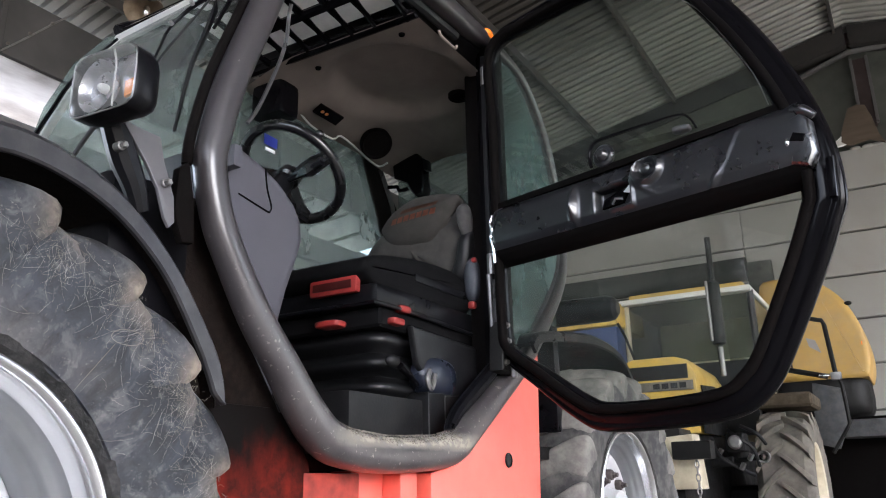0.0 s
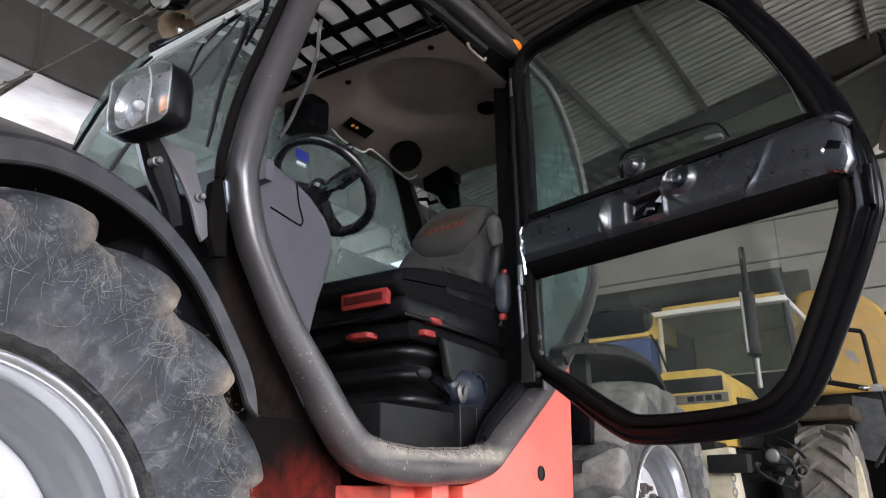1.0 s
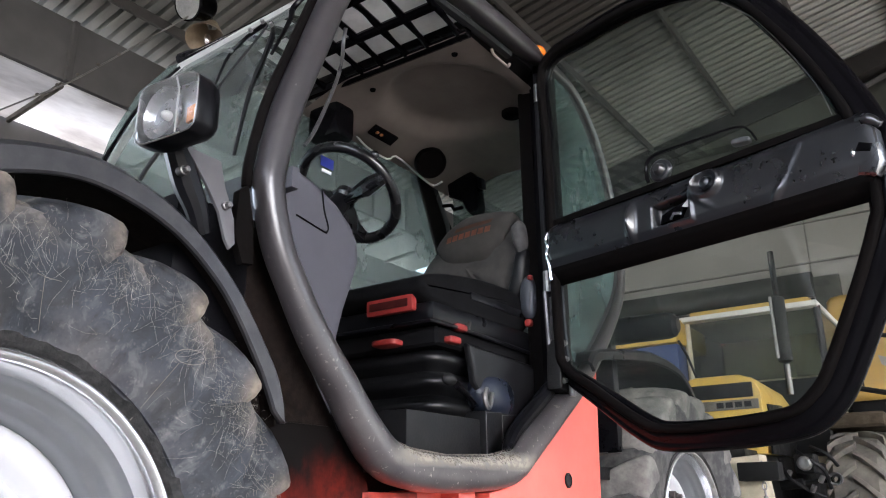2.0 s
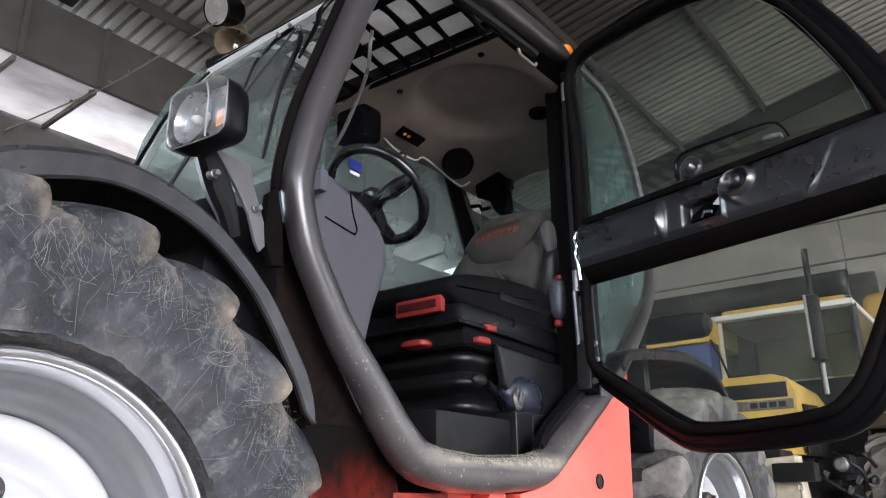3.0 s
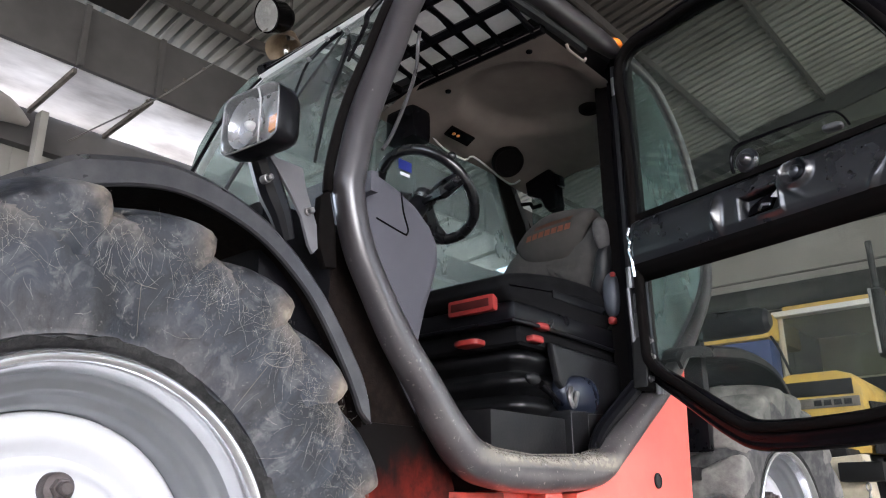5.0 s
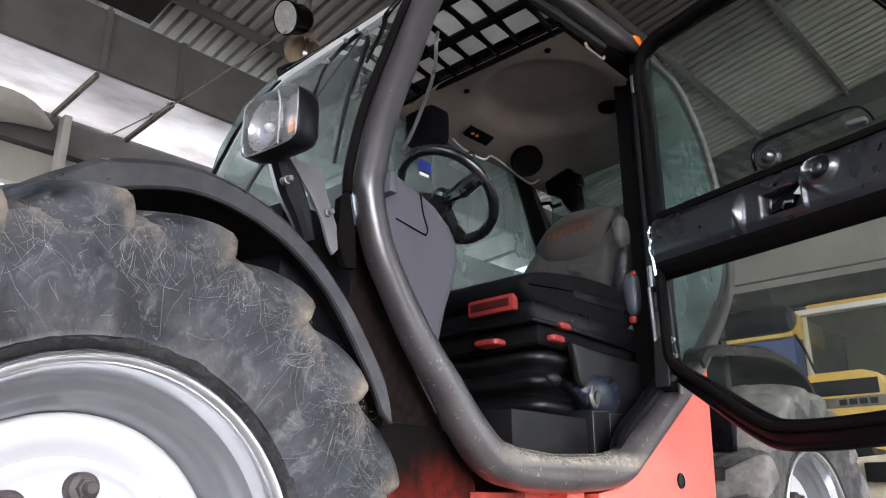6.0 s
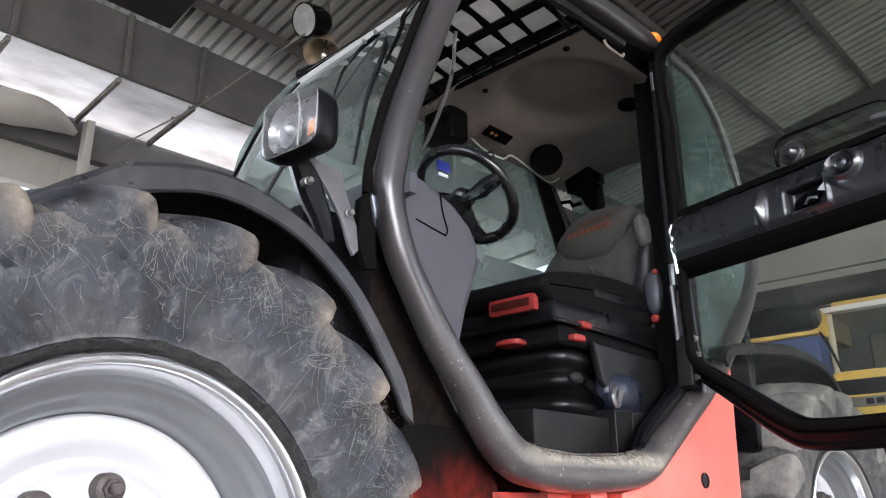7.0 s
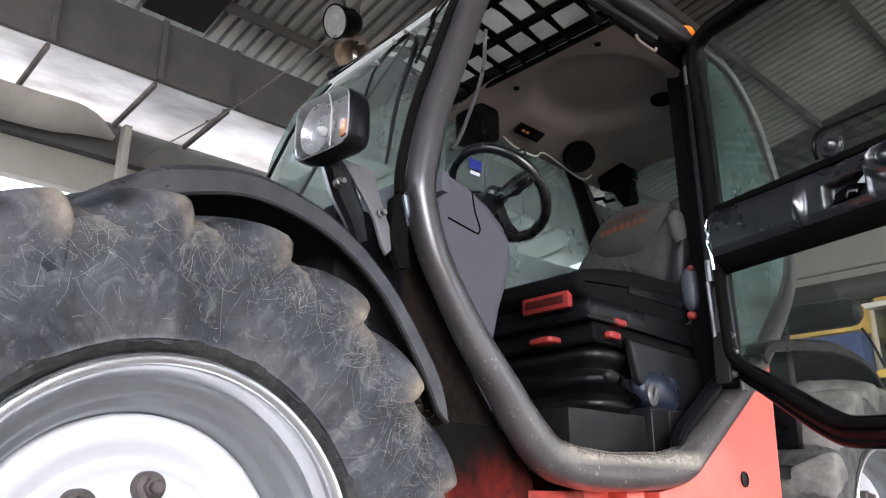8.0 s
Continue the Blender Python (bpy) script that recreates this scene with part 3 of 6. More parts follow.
def band(path, half, lift, thick, round_=0.3, closed=True, bm=None, per=5, section=None):
    """A bar swept along (a, b) points in a plane, half as its half width at each point, thick from w = -thick/2 to thick/2."""
    run = spline([(*q, h) for q, h in zip(path, half)], per, closed)
    n = len(run)
    own = bmesh.new()
    rings = []
    c = 1 - round_
    section = section or [(-1, -c), (-c, -1), (c, -1), (1, -c), (1, c), (c, 1), (-c, 1), (-1, c)]
    m = len(section)
    for i, q in enumerate(run):
        nxt, prv = (run[(i + 1) % n], run[i - 1]) if closed else (run[min(i + 1, n - 1)], run[max(i - 1, 0)])
        d = np.array(nxt[:2]) - np.array(prv[:2])
        d = d / (np.linalg.norm(d) + 1e-9)
        side = np.array((-d[1], d[0]))
        ring = []
        for sx, sy in section:
            xy = q[:2] + side * q[2] * sx
            ring.append(own.verts.new(lift(xy[0], xy[1], sy * thick / 2)))
        rings.append(ring)
    for i in range(n if closed else n - 1):
        a, b = rings[i], rings[(i + 1) % n]
        for k in range(m):
            own.faces.new((a[k], a[(k + 1) % m], b[(k + 1) % m], b[k]))
    if not closed:
        own.faces.new(rings[0])
        own.faces.new(rings[-1])
    return join(bm, own)


def ellipsoid(centre, radii, bm=None, power=1.0, segs=20):
    """A rounded block: power under 1 makes it boxier."""
    own = bmesh.new()
    bmesh.ops.create_uvsphere(own, u_segments=segs, v_segments=segs // 2, radius=1.0)
    for v in own.verts:
        v.co = Vector([math.copysign(abs(c) ** power, c) * r + o for c, r, o in zip(v.co, radii, centre)])
    return join(bm, own)


# ---- the shed ----
RIDGE_Z, FALL, XEND, XFAR, YEAVE = 6.02, 0.2, 10.0, -8.0, 6.0


def roof_z(y):
    return RIDGE_Z - FALL * abs(y)


ground = box(-300, 300, -300, 300, -0.32, -0.02)
part("ground", ground, EARTH, None, "gravelly yard round the shed", kind="structure")
part("floor", box(XFAR, XEND, -7.0, 12.0, -0.3, 0.0), FLOOR, None, "dirty concrete shed floor", kind="structure")


def corrugated(name, y0, y1, x0, x1, pitch=0.13, height=0.2):
    """Profiled roof sheet: slightly bowed pans between narrow ribs."""
    shape = ((0.0, 0.0), (0.16, -0.04), (0.32, -0.05), (0.48, -0.04), (0.68, 0.0), (0.70, 0.25), (0.715, 0.9), (0.74, 1.0), (0.93, 1.0), (0.96, 0.9), (0.98, 0.25))
    xs = [(x0 + pitch * (k + a), b * height) for k in range(int((x1 - x0) / pitch)) for a, b in shape]
    n = len(xs)
    verts = [(x, y, roof_z(y) + 0.075 + h) for y in (y0, y1) for x, h in xs]
    m = len(verts)
    verts += [(x, y, z + 0.012) for x, y, z in verts]
    faces = []
    for i in range(n - 1):
        a, b = i, i + n
        faces.append((a, a + 1, b + 1, b))
        faces.append((a + m, b + m, b + 1 + m, a + 1 + m))
    me = bpy.data.meshes.new(name)
    me.from_pydata(verts, [], faces)
    me.materials.append(SHEET)
    return tagged(new(name, me), "weathered grey profiled roof sheets", "", "", "structure")


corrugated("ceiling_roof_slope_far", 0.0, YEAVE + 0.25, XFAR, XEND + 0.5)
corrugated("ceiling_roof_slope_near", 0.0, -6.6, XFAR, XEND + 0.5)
for i, y in enumerate([0.12, 1.05, 2.12, 3.25, 4.4, 5.6, -1.2, -2.5, -3.8, -5.1, -6.3]):
    z = roof_z(y)
    part("purlin", box(XFAR, XEND - 0.02, y - 0.018, y + 0.018, z - 0.03, z + 0.072, 0.006), PURLIN, None, "dark steel purlin under the roof sheets", kind="structure")

# dark strips where the main rafters run, sized to the dark stretch in view
for x in (2.38, -2.4):
    for y0, y1 in ((0.0, YEAVE - 0.06), (0.0, -6.6)):
        beam = box(x - 0.29, x + 0.29, min(y0, y1), max(y0, y1), -0.05, 0.07, 0.012)
        for v in beam.verts:
            v.co.z += roof_z(v.co.y)
        part("beam_rafter", beam, DARKBOARD, None, "wide dark rafter board under the roof sheets", kind="structure")

# end wall of precast panels, with a darker gable above
wall = part("wall_end", box(XEND + 0.04, XEND + 0.3, -7.0, 7.2, 0.0, 4.49), JOINT, None, "pale concrete panel end wall", kind="structure")
course = 0.513
z = 4.49
while z > 0.05:
    low = max(z - course, 0.0)
    for k in range(-2, 3):
        y0, y1 = -7.0 + (k + 2) * 2.84, -7.0 + (k + 3) * 2.84
        part("panel", box(XEND, XEND + 0.06, y0 + 0.004, y1 - 0.004, low + 0.014, z - 0.008, 0.006, seg=1), CONCRETE, wall)
    z -= course
# dark slab, strips and roll added in place of a dark, shadowed doorway
leaf = part("door_sliding", box(XEND - 0.075, XEND - 0.025, 1.52, 5.4, 0.01, 3.02, 0.006), DARKDOORWAY, None, "tall dark slab standing in for the doorway in the end wall", kind="structure")
for k in range(9):
    y = 1.62 + 0.45 * k
    part("board_strip", box(XEND - 0.095, XEND - 0.074, y - 0.02, y + 0.02, 0.02, 3.0, 0.003, seg=1), DARKDOORWAY, leaf)
part("post_door", box(XEND - 0.11, XEND - 0.002, 1.22, 1.5, 0.0, 3.26, 0.01), DOORPOST, None, "grimy grey-green post beside the dark doorway", kind="structure")
part("beam_door_rail", tube([(XEND - 0.14, 1.5, 3.17), (XEND - 0.14, 5.4, 3.17)], 0.15, 14), DARKDOORWAY, None, "dark roll standing in for the shadowed top of the doorway", kind="structure")
gable = slab([(-7.0, 4.49), (7.2, 4.49), (7.2, roof_z(7.2) + 0.1), (0, RIDGE_Z + 0.1), (-7.0, roof_z(7.0) + 0.1)],
             lambda a, b, w: Vector((XEND + 0.12 + w, a, b)), 0.15)
part("wall_gable", gable, GABLE, None, "dark weathered gable cladding above the concrete wall", kind="structure")
for y0, y1 in ((0.02, 7.0), (-0.02, -6.9)):
    verge = box(XEND - 0.16, XEND + 0.11, min(y0, y1), max(y0, y1), -0.27, 0.0, 0.01)
    for v in verge.verts:
        v.co.z += roof_z(v.co.y) + 0.035
    part("beam_verge", verge, DARKBOARD, None, "dark beam under the end of the roof", kind="structure")
part("beam_gable", box(XEND - 0.12, XEND + 0.1, 0.62, 7.0, 5.2, 5.56, 0.01), GABLE, None, "dark beam along the gable", kind="structure")
rail = tube([(XEND - 0.03, 0.75, 5.5), (XEND - 0.03, 0.01, 5.74), (XEND - 0.03, -3.0, 5.52)], 0.035, 6)
part("trim_gable_rail", rail, GIRDER, None, "pale steel rail on the gable", kind="structure")
for y0, z0, z1 in ((-0.085, 4.74, 5.62), (-0.02, 5.85, 6.0), (-2.4, 4.5, 5.5)):
    post = part("trim_gable_post", box(XEND - 0.03, XEND + 0.08, y0 - 0.075, y0 + 0.075, z0, z1, 0.006), OXIDE, None, "red oxide steel post in the gable", kind="structure")
    for dy in (-0.085, 0.085):
        part("flange", box(XEND - 0.085, XEND - 0.02, y0 + dy - 0.016, y0 + dy + 0.016, z0, z1, 0.004), GIRDER, post)
board = slab([(0.272, 4.50), (0.21, 4.74), (0.124, 4.961), (0.02, 4.985), (-0.06, 4.963), (-0.11, 4.80), (-0.153, 4.568), (-0.203, 4.44), (-0.05, 4.52), (0.12, 4.49)], lambda a, b, w: Vector((XEND - 0.13 + w, a, b)), 0.03, 0.004)
part("broken_board", board, WOODEN, None, "broken brown board leaning on top of the end wall", category="board")
rubble = slab([(0.321, 4.49), (0.318, 4.555), (0.238, 4.616), (0.25, 4.54), (0.2, 4.50)], lambda a, b, w: Vector((XEND - 0.16 + w, a, b)), 0.05, 0.004)
part("trim_broken_edge", rubble, TRIM, None, "broken pale plaster on top of the end wall", kind="structure")
for y, wide in ((-0.02, 0.07), (-0.13, 0.09), (0.12, 0.06), (-0.30, 0.12)):
    lump = ellipsoid((XEND + 0.02, y, 4.488), (0.06, wide, 0.024), power=0.8)
    part("trim_broken_edge", lump, CONCRETE, None, "broken pale plaster on top of the end wall", kind="structure")

# unseen walls out of view; their gaps are set to shape the light
part("wall_front", box(1.3, 6.0, -6.9, -6.65, 0, 4.7), CONCRETE, None, "unseen concrete front wall that holds back light between two gaps", kind="structure")
part("wall_front_right", box(9.7, XEND, -6.9, -6.65, 0, 4.7), CONCRETE, None, "unseen concrete front corner beside the second light gap", kind="structure")
part("wall_front_right_head", box(6.0, 9.7, -6.9, -6.65, 4.0, 4.7), CONCRETE, None, "unseen concrete lintel over the second light gap", kind="structure")
part("wall_front_left", box(XFAR, -5.0, -6.9, -6.65, 0, 4.1), CONCRETE, None, "unseen concrete front wall beside the wide light gap", kind="structure")
part("wall_front_head", box(XFAR, 1.3, -6.9, -6.65, 4.1, 4.7), CONCRETE, None, "unseen concrete lintel over the wide light gap", kind="structure")
part("wall_end_near", box(XFAR - 0.2, XFAR, -6.9, 7.25, 0, 3.0), CONCRETE, None, "unseen concrete end wall, left open above to let in light", kind="structure")
part("wall_end_pier", box(XFAR - 0.2, XFAR, 3.2, 7.25, 3.0, 5.4), CONCRETE, None, "unseen concrete pier that limits light from the open gable end", kind="structure")
part("wall_end_corner", box(XFAR - 0.2, XFAR, -6.9, -5.0, 3.0, 5.1), CONCRETE, None, "unseen concrete corner that limits light from the open gable end", kind="structure")
part("wall_side_far", box(XFAR, -1.5, 7.06, 7.25, 0, 4.16), CONCRETE, None, "unseen concrete side wall that keeps bright sky out of the door glass", kind="structure")

# far eave: girder with stiffeners, lean-to of translucent sheets beyond it
girder = part("beam_eave_girder", box(XFAR, XEND, YEAVE, YEAVE + 0.05, 4.2, 4.78, 0.006), GIRDER, None, "deep grey girder along the eave", kind="structure")
BAYS = [-8.2 + 0.8 * k for k in range(6)] + [-3.4, -2.6, -1.8, -1.0, -0.2, 0.62, 1.455, 2.335, 3.03, 4.35, 5.04, 5.73, 6.42, 7.11, 7.8, 8.5, 9.2]
for x in BAYS:
    part("stiffener", box(x - 0.025, x + 0.025, YEAVE - 0.05, YEAVE - 0.001, 4.185, 4.77, 0.004, seg=1), GIRDER, girder)
for x, x_next in zip(BAYS, BAYS[1:]):
    sheet = box(x + 0.02, x_next - 0.02, YEAVE + 0.055, 6.93, 0, 0.012)
    for v in sheet.verts:
        v.co.z += 4.2 - 0.08 * (v.co.y - YEAVE)
    part("window_skylight_sheet", sheet, SHADEDSHEET if x == 2.335 else DIMSHEET if x in (0.62, 1.455) else SKYLIGHT, None, "dull grey translucent lean-to roof sheet, darkened for shade" if x == 2.335 else "bright white translucent lean-to roof sheet", kind="structure")
    rib = box(x - 0.018, x + 0.018, YEAVE + 0.055, 6.93, -0.03, 0.02, 0.006)
    for v in rib.verts:
        v.co.z += 4.19 - 0.08 * (v.co.y - YEAVE)
    part("trim_skylight_rafter", rib, RAFTER, None, "grey rafter between the skylight sheets", kind="structure")
part("beam_lean_to", box(XFAR, XEND, 6.94, 7.06, 3.78, 4.16, 0.01), GIRDER, None, "grey beam at the edge of the lean-to", kind="structure")
part("wall_side", box(2.3, XEND, 7.06, 7.25, 0, 4.16), CONCRETE, None, "concrete side wall", kind="structure")
part("wall_side_low", box(0.9, 2.3, 7.06, 7.25, 0, 2.3), CONCRETE, None, "low concrete side wall", kind="structure")
part("beam_side_opening", box(XFAR, 2.3, 7.06, 7.2, 3.44, 3.79, 0.01), CONCRETE, None, "pale beam over the open side", kind="structure")
for x in (2.43, -0.6, -3.3, -6.0):
    part("post_side", box(x - 0.035, x + 0.035, 6.8, 6.93, 0, 4.1, 0.01), CONCRETE, None, "pale post under the lean-to", kind="structure")
for y in (-7.0,):
    for x in (-5.2, -1.4, 1.4):
        part("post_front", box(x - 0.09, x + 0.09, y - 0.09, y + 0.09, 0, 4.75, 0.01), OXIDE, None, "steel post on the open front", kind="structure")
roll = tube([(-3.0, 6.75, 3.95), (-1.0, 6.72, 3.93), (1.4, 6.75, 3.94), (2.0, 6.76, 3.98), (2.3, 6.8, 3.92)], [0.16, 0.17, 0.16, 0.13, 0.03], 14, smooth=5)
part("rolled_tarpaulin", roll, TARP, None, "grey tarpaulin rolled up under the lean-to edge", category="tarpaulin")


# ---- wheels ----
def wheel(name, centre, steer, parent, label, rubber=None):
    """Wheel with an agricultural tyre; its own y axis points into the machine, and its outer rim flange stands at y = 0."""
    hub = new(name)
    hub.parent = parent
    hub.matrix_basis = pose(*centre, 0, 0, steer)
    tagged(hub, label)
    # carcass
    prof = [(0.012, 0.325), (-0.004, 0.335), (-0.013, 0.346), (-0.017, 0.353), (-0.031, 0.405), (-0.039, 0.445), (-0.0425, 0.478), (-0.043, 0.498), (-0.040, 0.515), (-0.026, 0.526), (0.0, 0.538), (0.03, 0.544),
            (0.19, 0.562), (0.35, 0.546), (0.396, 0.51), (0.415, 0.478), (0.42, 0.46), (0.413, 0.41), (0.396, 0.36), (0.384, 0.335), (0.37, 0.325)]
    bm = lathe(prof, segs=96)
    lathe([(-0.010, 0.344), (-0.0165, 0.3465), (-0.016, 0.351), (-0.018, 0.355)], segs=96, bm=bm)
    part("tyre", bm, DUSTWALL if rubber else TYRE, hub, "dust-grey tyre with deep lugs" if rubber else "worn black tyre with muddy lugs and dust", sharp=40)
    # lugs: blocks that start on the sidewall, wrap over the shoulder and run obliquely to the middle
    count = 19
    steps = [(-0.0405, 0.452, 0.03, 0.02), (-0.0432, 0.476, 0.012, 0.04), (-0.0452, 0.498, 0.0, 0.057), (-0.0462, 0.518, 0.0, 0.064), (-0.0455, 0.538, 0.0, 0.067), (-0.0415, 0.551, -0.001, 0.068), (-0.032, 0.5595, -0.002, 0.068), (-0.006, 0.570, -0.012, 0.063), (0.03, 0.580, -0.032, 0.052),
             (0.08, 0.589, -0.07, 0.042), (0.14, 0.595, -0.13, 0.036), (0.205, 0.598, -0.19, 0.033)]
    section = ((-1.62, 0.05, 0.012), (-1.45, 0.036, 0.008), (-1.05, 0.027, 0.005), (-0.55, 0.015, 0.002), (0.0, 0.006, 0), (0.45, 0, 0), (0.84, 0.0, 0.0), (0.95, 0.003, 0.0015), (1.02, 0.011, 0.005), (1.06, 0.045, 0.014))
    for flip in (0, 1):
        block = None
        for i in range(count):
            turn = 2 * math.pi * (i + 0.5 * flip) / count - 0.152
            if block is None:
                lug = bmesh.new()
                rings = []
                for y, r, da, w in steps:
                    ring = []
                    for ang, drop, back in section:
                        yy = y + (back if y < 0 else 0)
                        th = da + (max(ang, -1.12 + 0.05 * ang) if y > 0.02 else ang) * w / r
                        rr = max(r - drop * min(1.0, max(0.0, (r - 0.44) / 0.09)), 0.43)
                        ring.append(lug.verts.new((rr * math.sin(th), 0.38 - yy if flip else yy, rr * math.cos(th))))
                    rings.append(ring)
                for p, q in zip(rings, rings[1:]):
                    for k in range(len(section) - 1):
                        lug.faces.new((p[k], p[k + 1], q[k + 1], q[k]))
                lug.faces.new(rings[0])
                lug.faces.new(rings[-1])
                ob = part("lug", lug, rubber or LUG, hub, sharp=55)
                block = ob.data
            else:
                ob = new("lug", block)
                ob.parent = hub
            ob.matrix_basis = Matrix.Rotation(turn, 4, "Y")
    # torn edge of the bead against the rim
    rng = random.Random(17)
    torn, rows_, jag = bmesh.new(), [], 0.0
    for k in range(220):
        a = 2 * math.pi * k / 220
        jag = 0.75 * jag + rng.uniform(-0.0016, 0.0016) + (0.003 if rng.random() < 0.05 else 0)
        r = 0.344 + 2.4 * jag
        rows_.append([torn.verts.new((q * math.sin(a), y, q * math.cos(a))) for q, y in ((0.329, 0.0), (0.336, -0.0125), (r, -0.0185), (r + 0.0015, -0.013))])
    for k in range(220):
        p, q = rows_[k], rows_[(k + 1) % 220]
        for j in range(3):
            torn.faces.new((p[j], p[j + 1], q[j + 1], q[j]))
    part("bead_edge", torn, BEAD, hub, "ragged dark bead edge of the tyre", sharp=30)
    # rim: rolled flange, drop well, then the disc
    rim = [(0.012, 0.316), (0.002, 0.3265), (-0.007, 0.3285), (-0.014, 0.3265), (-0.0175, 0.3215), (-0.0175, 0.316), (-0.014, 0.311), (-0.006, 0.307), (0.004, 0.3045), (0.012, 0.303), (0.030, 0.2995), (0.038, 0.296), (0.044, 0.289), (0.048, 0.2795), (0.052, 0.2755), (0.060, 0.2735), (0.066, 0.270),
           (0.07, 0.2625), (0.074, 0.2595), (0.08, 0.2575), (0.088, 0.255), (0.118, 0.253), (0.125, 0.247)]
    part("rim", lathe(rim[:11], segs=96), RIM, hub, "silver painted steel rim", sharp=45)
    part("rim_well", lathe(rim[10:], segs=96), WELL, hub, "dull grey dusty well of the rim, darkened for its shade", sharp=45)
    disc = [(0.122, 0.2545), (0.103, 0.2515), (0.098, 0.246), (0.0955, 0.236), (0.096, 0.218), (0.1, 0.208), (0.109, 0.198), (0.113, 0.19), (0.111, 0.182), (0.101, 0.174), (0.092, 0.168), (0.088, 0.16), (0.086, 0.095), (0.07, 0.088), (0.03, 0.082), (0.02, 0.07), (0.018, 0.0)]
    part("disc", lathe(disc, segs=80), DISC, hub, "white painted wheel disc", sharp=40)
    for k in range(9):
        a = 2 * math.pi * k / 9 + 0.09
        c = (0.1455 * math.sin(a), 0, 0.1455 * math.cos(a))
        nut = lathe([(0.095, 0.0230), (0.072, 0.0228), (0.066, 0.0215), (0.0635, 0.0185), (0.062, 0.0145), (0.062, 0.0)], c, segs=24)
        lathe([(0.07, 0.0155), (0.0565, 0.015), (0.054, 0.013), (0.054, 0.0)], c, segs=6, bm=nut)
        lathe([(0.06, 0.0095), (0.043, 0.0095), (0.0405, 0.0075), (0.0405, 0.0)], c, segs=14, bm=nut)
        part("wheel_nut", nut, NUT, hub)
    return hub


# ---- telehandler ----
tele = thing("telehandler", "red telehandler with grey cab frame and its glazed door open", "telehandler")
FX, RX, WY, WZ = 0.497, 3.307, 1.081, 0.6
front_wheel = wheel("front_wheel", (FX, WY, WZ), 0, tele, "large front wheel with silver rim and muddy lugged tyre")
wheel("rear_wheel", (RX, WY, WZ), -2.3, tele, "large rear wheel with silver rim and dust-grey lugged tyre", DUSTY)


def strands(name, parent, label, count, seed, place, mat, radius, reach, bend, spread=math.pi):
    """Thin dry threads lying on a surface: place(rng) gives a start, and drift carries it along."""
    rng = random.Random(seed)
    verts, faces = [], []
    for _ in range(count):
        p, du, dv = place(rng)
        n = rng.randint(5, 11)
        length, ang = reach * rng.uniform(0.4, 1.3), rng.uniform(-spread, spread)
        run = [p]
        for _k in range(n):
            ang += rng.uniform(-bend, bend)
            q = run[-1] + (du * math.cos(ang) + dv * math.sin(ang)) * length / n
            run.append(q)
        out = du.cross(dv).normalized()
        base = len(verts)
        for i, q in enumerate(run):
            ahead = (run[min(i + 1, n)] - run[max(i - 1, 0)]).normalized()
            wide = ahead.cross(out) * radius * (1.0 if 0 < i < n else 0.3)
            for c in (q - wide, q + wide, q + out * radius * 1.5):
                verts.append(tuple(c))
        for i in range(n):
            a = base + 3 * i
            for k in range(3):
                faces.append((a + k, a + (k + 1) % 3, a + 3 + (k + 1) % 3, a + 3 + k))
    me = bpy.data.meshes.new(name)
    me.from_pydata(verts, [], faces)
    me.materials.append(mat)
    ob = new(name, me)
    ob.parent = parent
    return tagged(ob, label, "", "", "stuff")


def on_sidewall(rng):
    """A spot on the tyre wall; most of them lie in tangles near the lugs and along the bead."""
    if rng.random() < 0.62:
        k = rng.randrange(26)
        nest = random.Random(100 + k)
        a, r = nest.uniform(-2.1, 2.1), 0.37 + 0.165 * nest.random() ** 0.6
        a, r = a + rng.gauss(0, 0.055), min(max(r + rng.gauss(0, 0.02), 0.35), 0.54)
    else:
        a, r = rng.uniform(-2.1, 2.1), 0.36 + 0.175 * rng.random() ** 0.7
    y = float(np.interp(r, [0.335, 0.36, 0.405, 0.445, 0.485, 0.522, 0.56], [-0.004, -0.016, -0.033, -0.041, -0.044, -0.042, -0.03])) - 0.004
    out = Vector((math.sin(a), 0, math.cos(a)))
    return Vector((r * out.x, y, r * out.z)), out, Vector((math.cos(a), 0, -math.sin(a)))


CHAFF = material("dull_chaff", (0.17, 0.155, 0.135), 0.95, second=(0.09, 0.08, 0.065), scale=30, amount=0.9, bump=0.0, spec=0.1)
WEB = material("cobweb_and_straw", (0.44, 0.415, 0.38), 0.95, second=(0.16, 0.14, 0.11), scale=30, amount=0.9, bump=0.0, spec=0.1)
strands("chaff", front_wheel, "short bits of pale straw on the tyre wall", 420, 3, on_sidewall, CHAFF, 0.00022, 0.006, 0.4)
strands("cobweb", front_wheel, "pale cobwebs on the tyre wall", 230, 4, on_sidewall, WEB, 0.0001, 0.024, 0.6)


def on_fan(rng):
    """Tangles that spread from the trailing corner of each lug onto the tyre wall."""
    k = rng.choice((0, 0, 1, 1, 1, 2, 2, 2, 2, 3, 3, 3, 3, 3, 4, 4, 4, 5, 5, 6, 7, 16, 17, 18, 18))
    a = 2 * math.pi * k / 19 - 0.152 + 0.15 + rng.gauss(0, 0.085)
    r = 0.522 - abs(rng.gauss(0, 0.04)) - 0.12 * abs(a - 2 * math.pi * k / 19 + 0.002)
    y = float(np.interp(r, [0.335, 0.36, 0.405, 0.445, 0.485, 0.522, 0.56], [-0.004, -0.016, -0.033, -0.041, -0.0445, -0.044, -0.03])) - 0.004
    out = Vector((math.sin(a), 0, math.cos(a)))
    return Vector((r * out.x, y, r * out.z)), -out, Vector((math.cos(a), 0, -math.sin(a)))


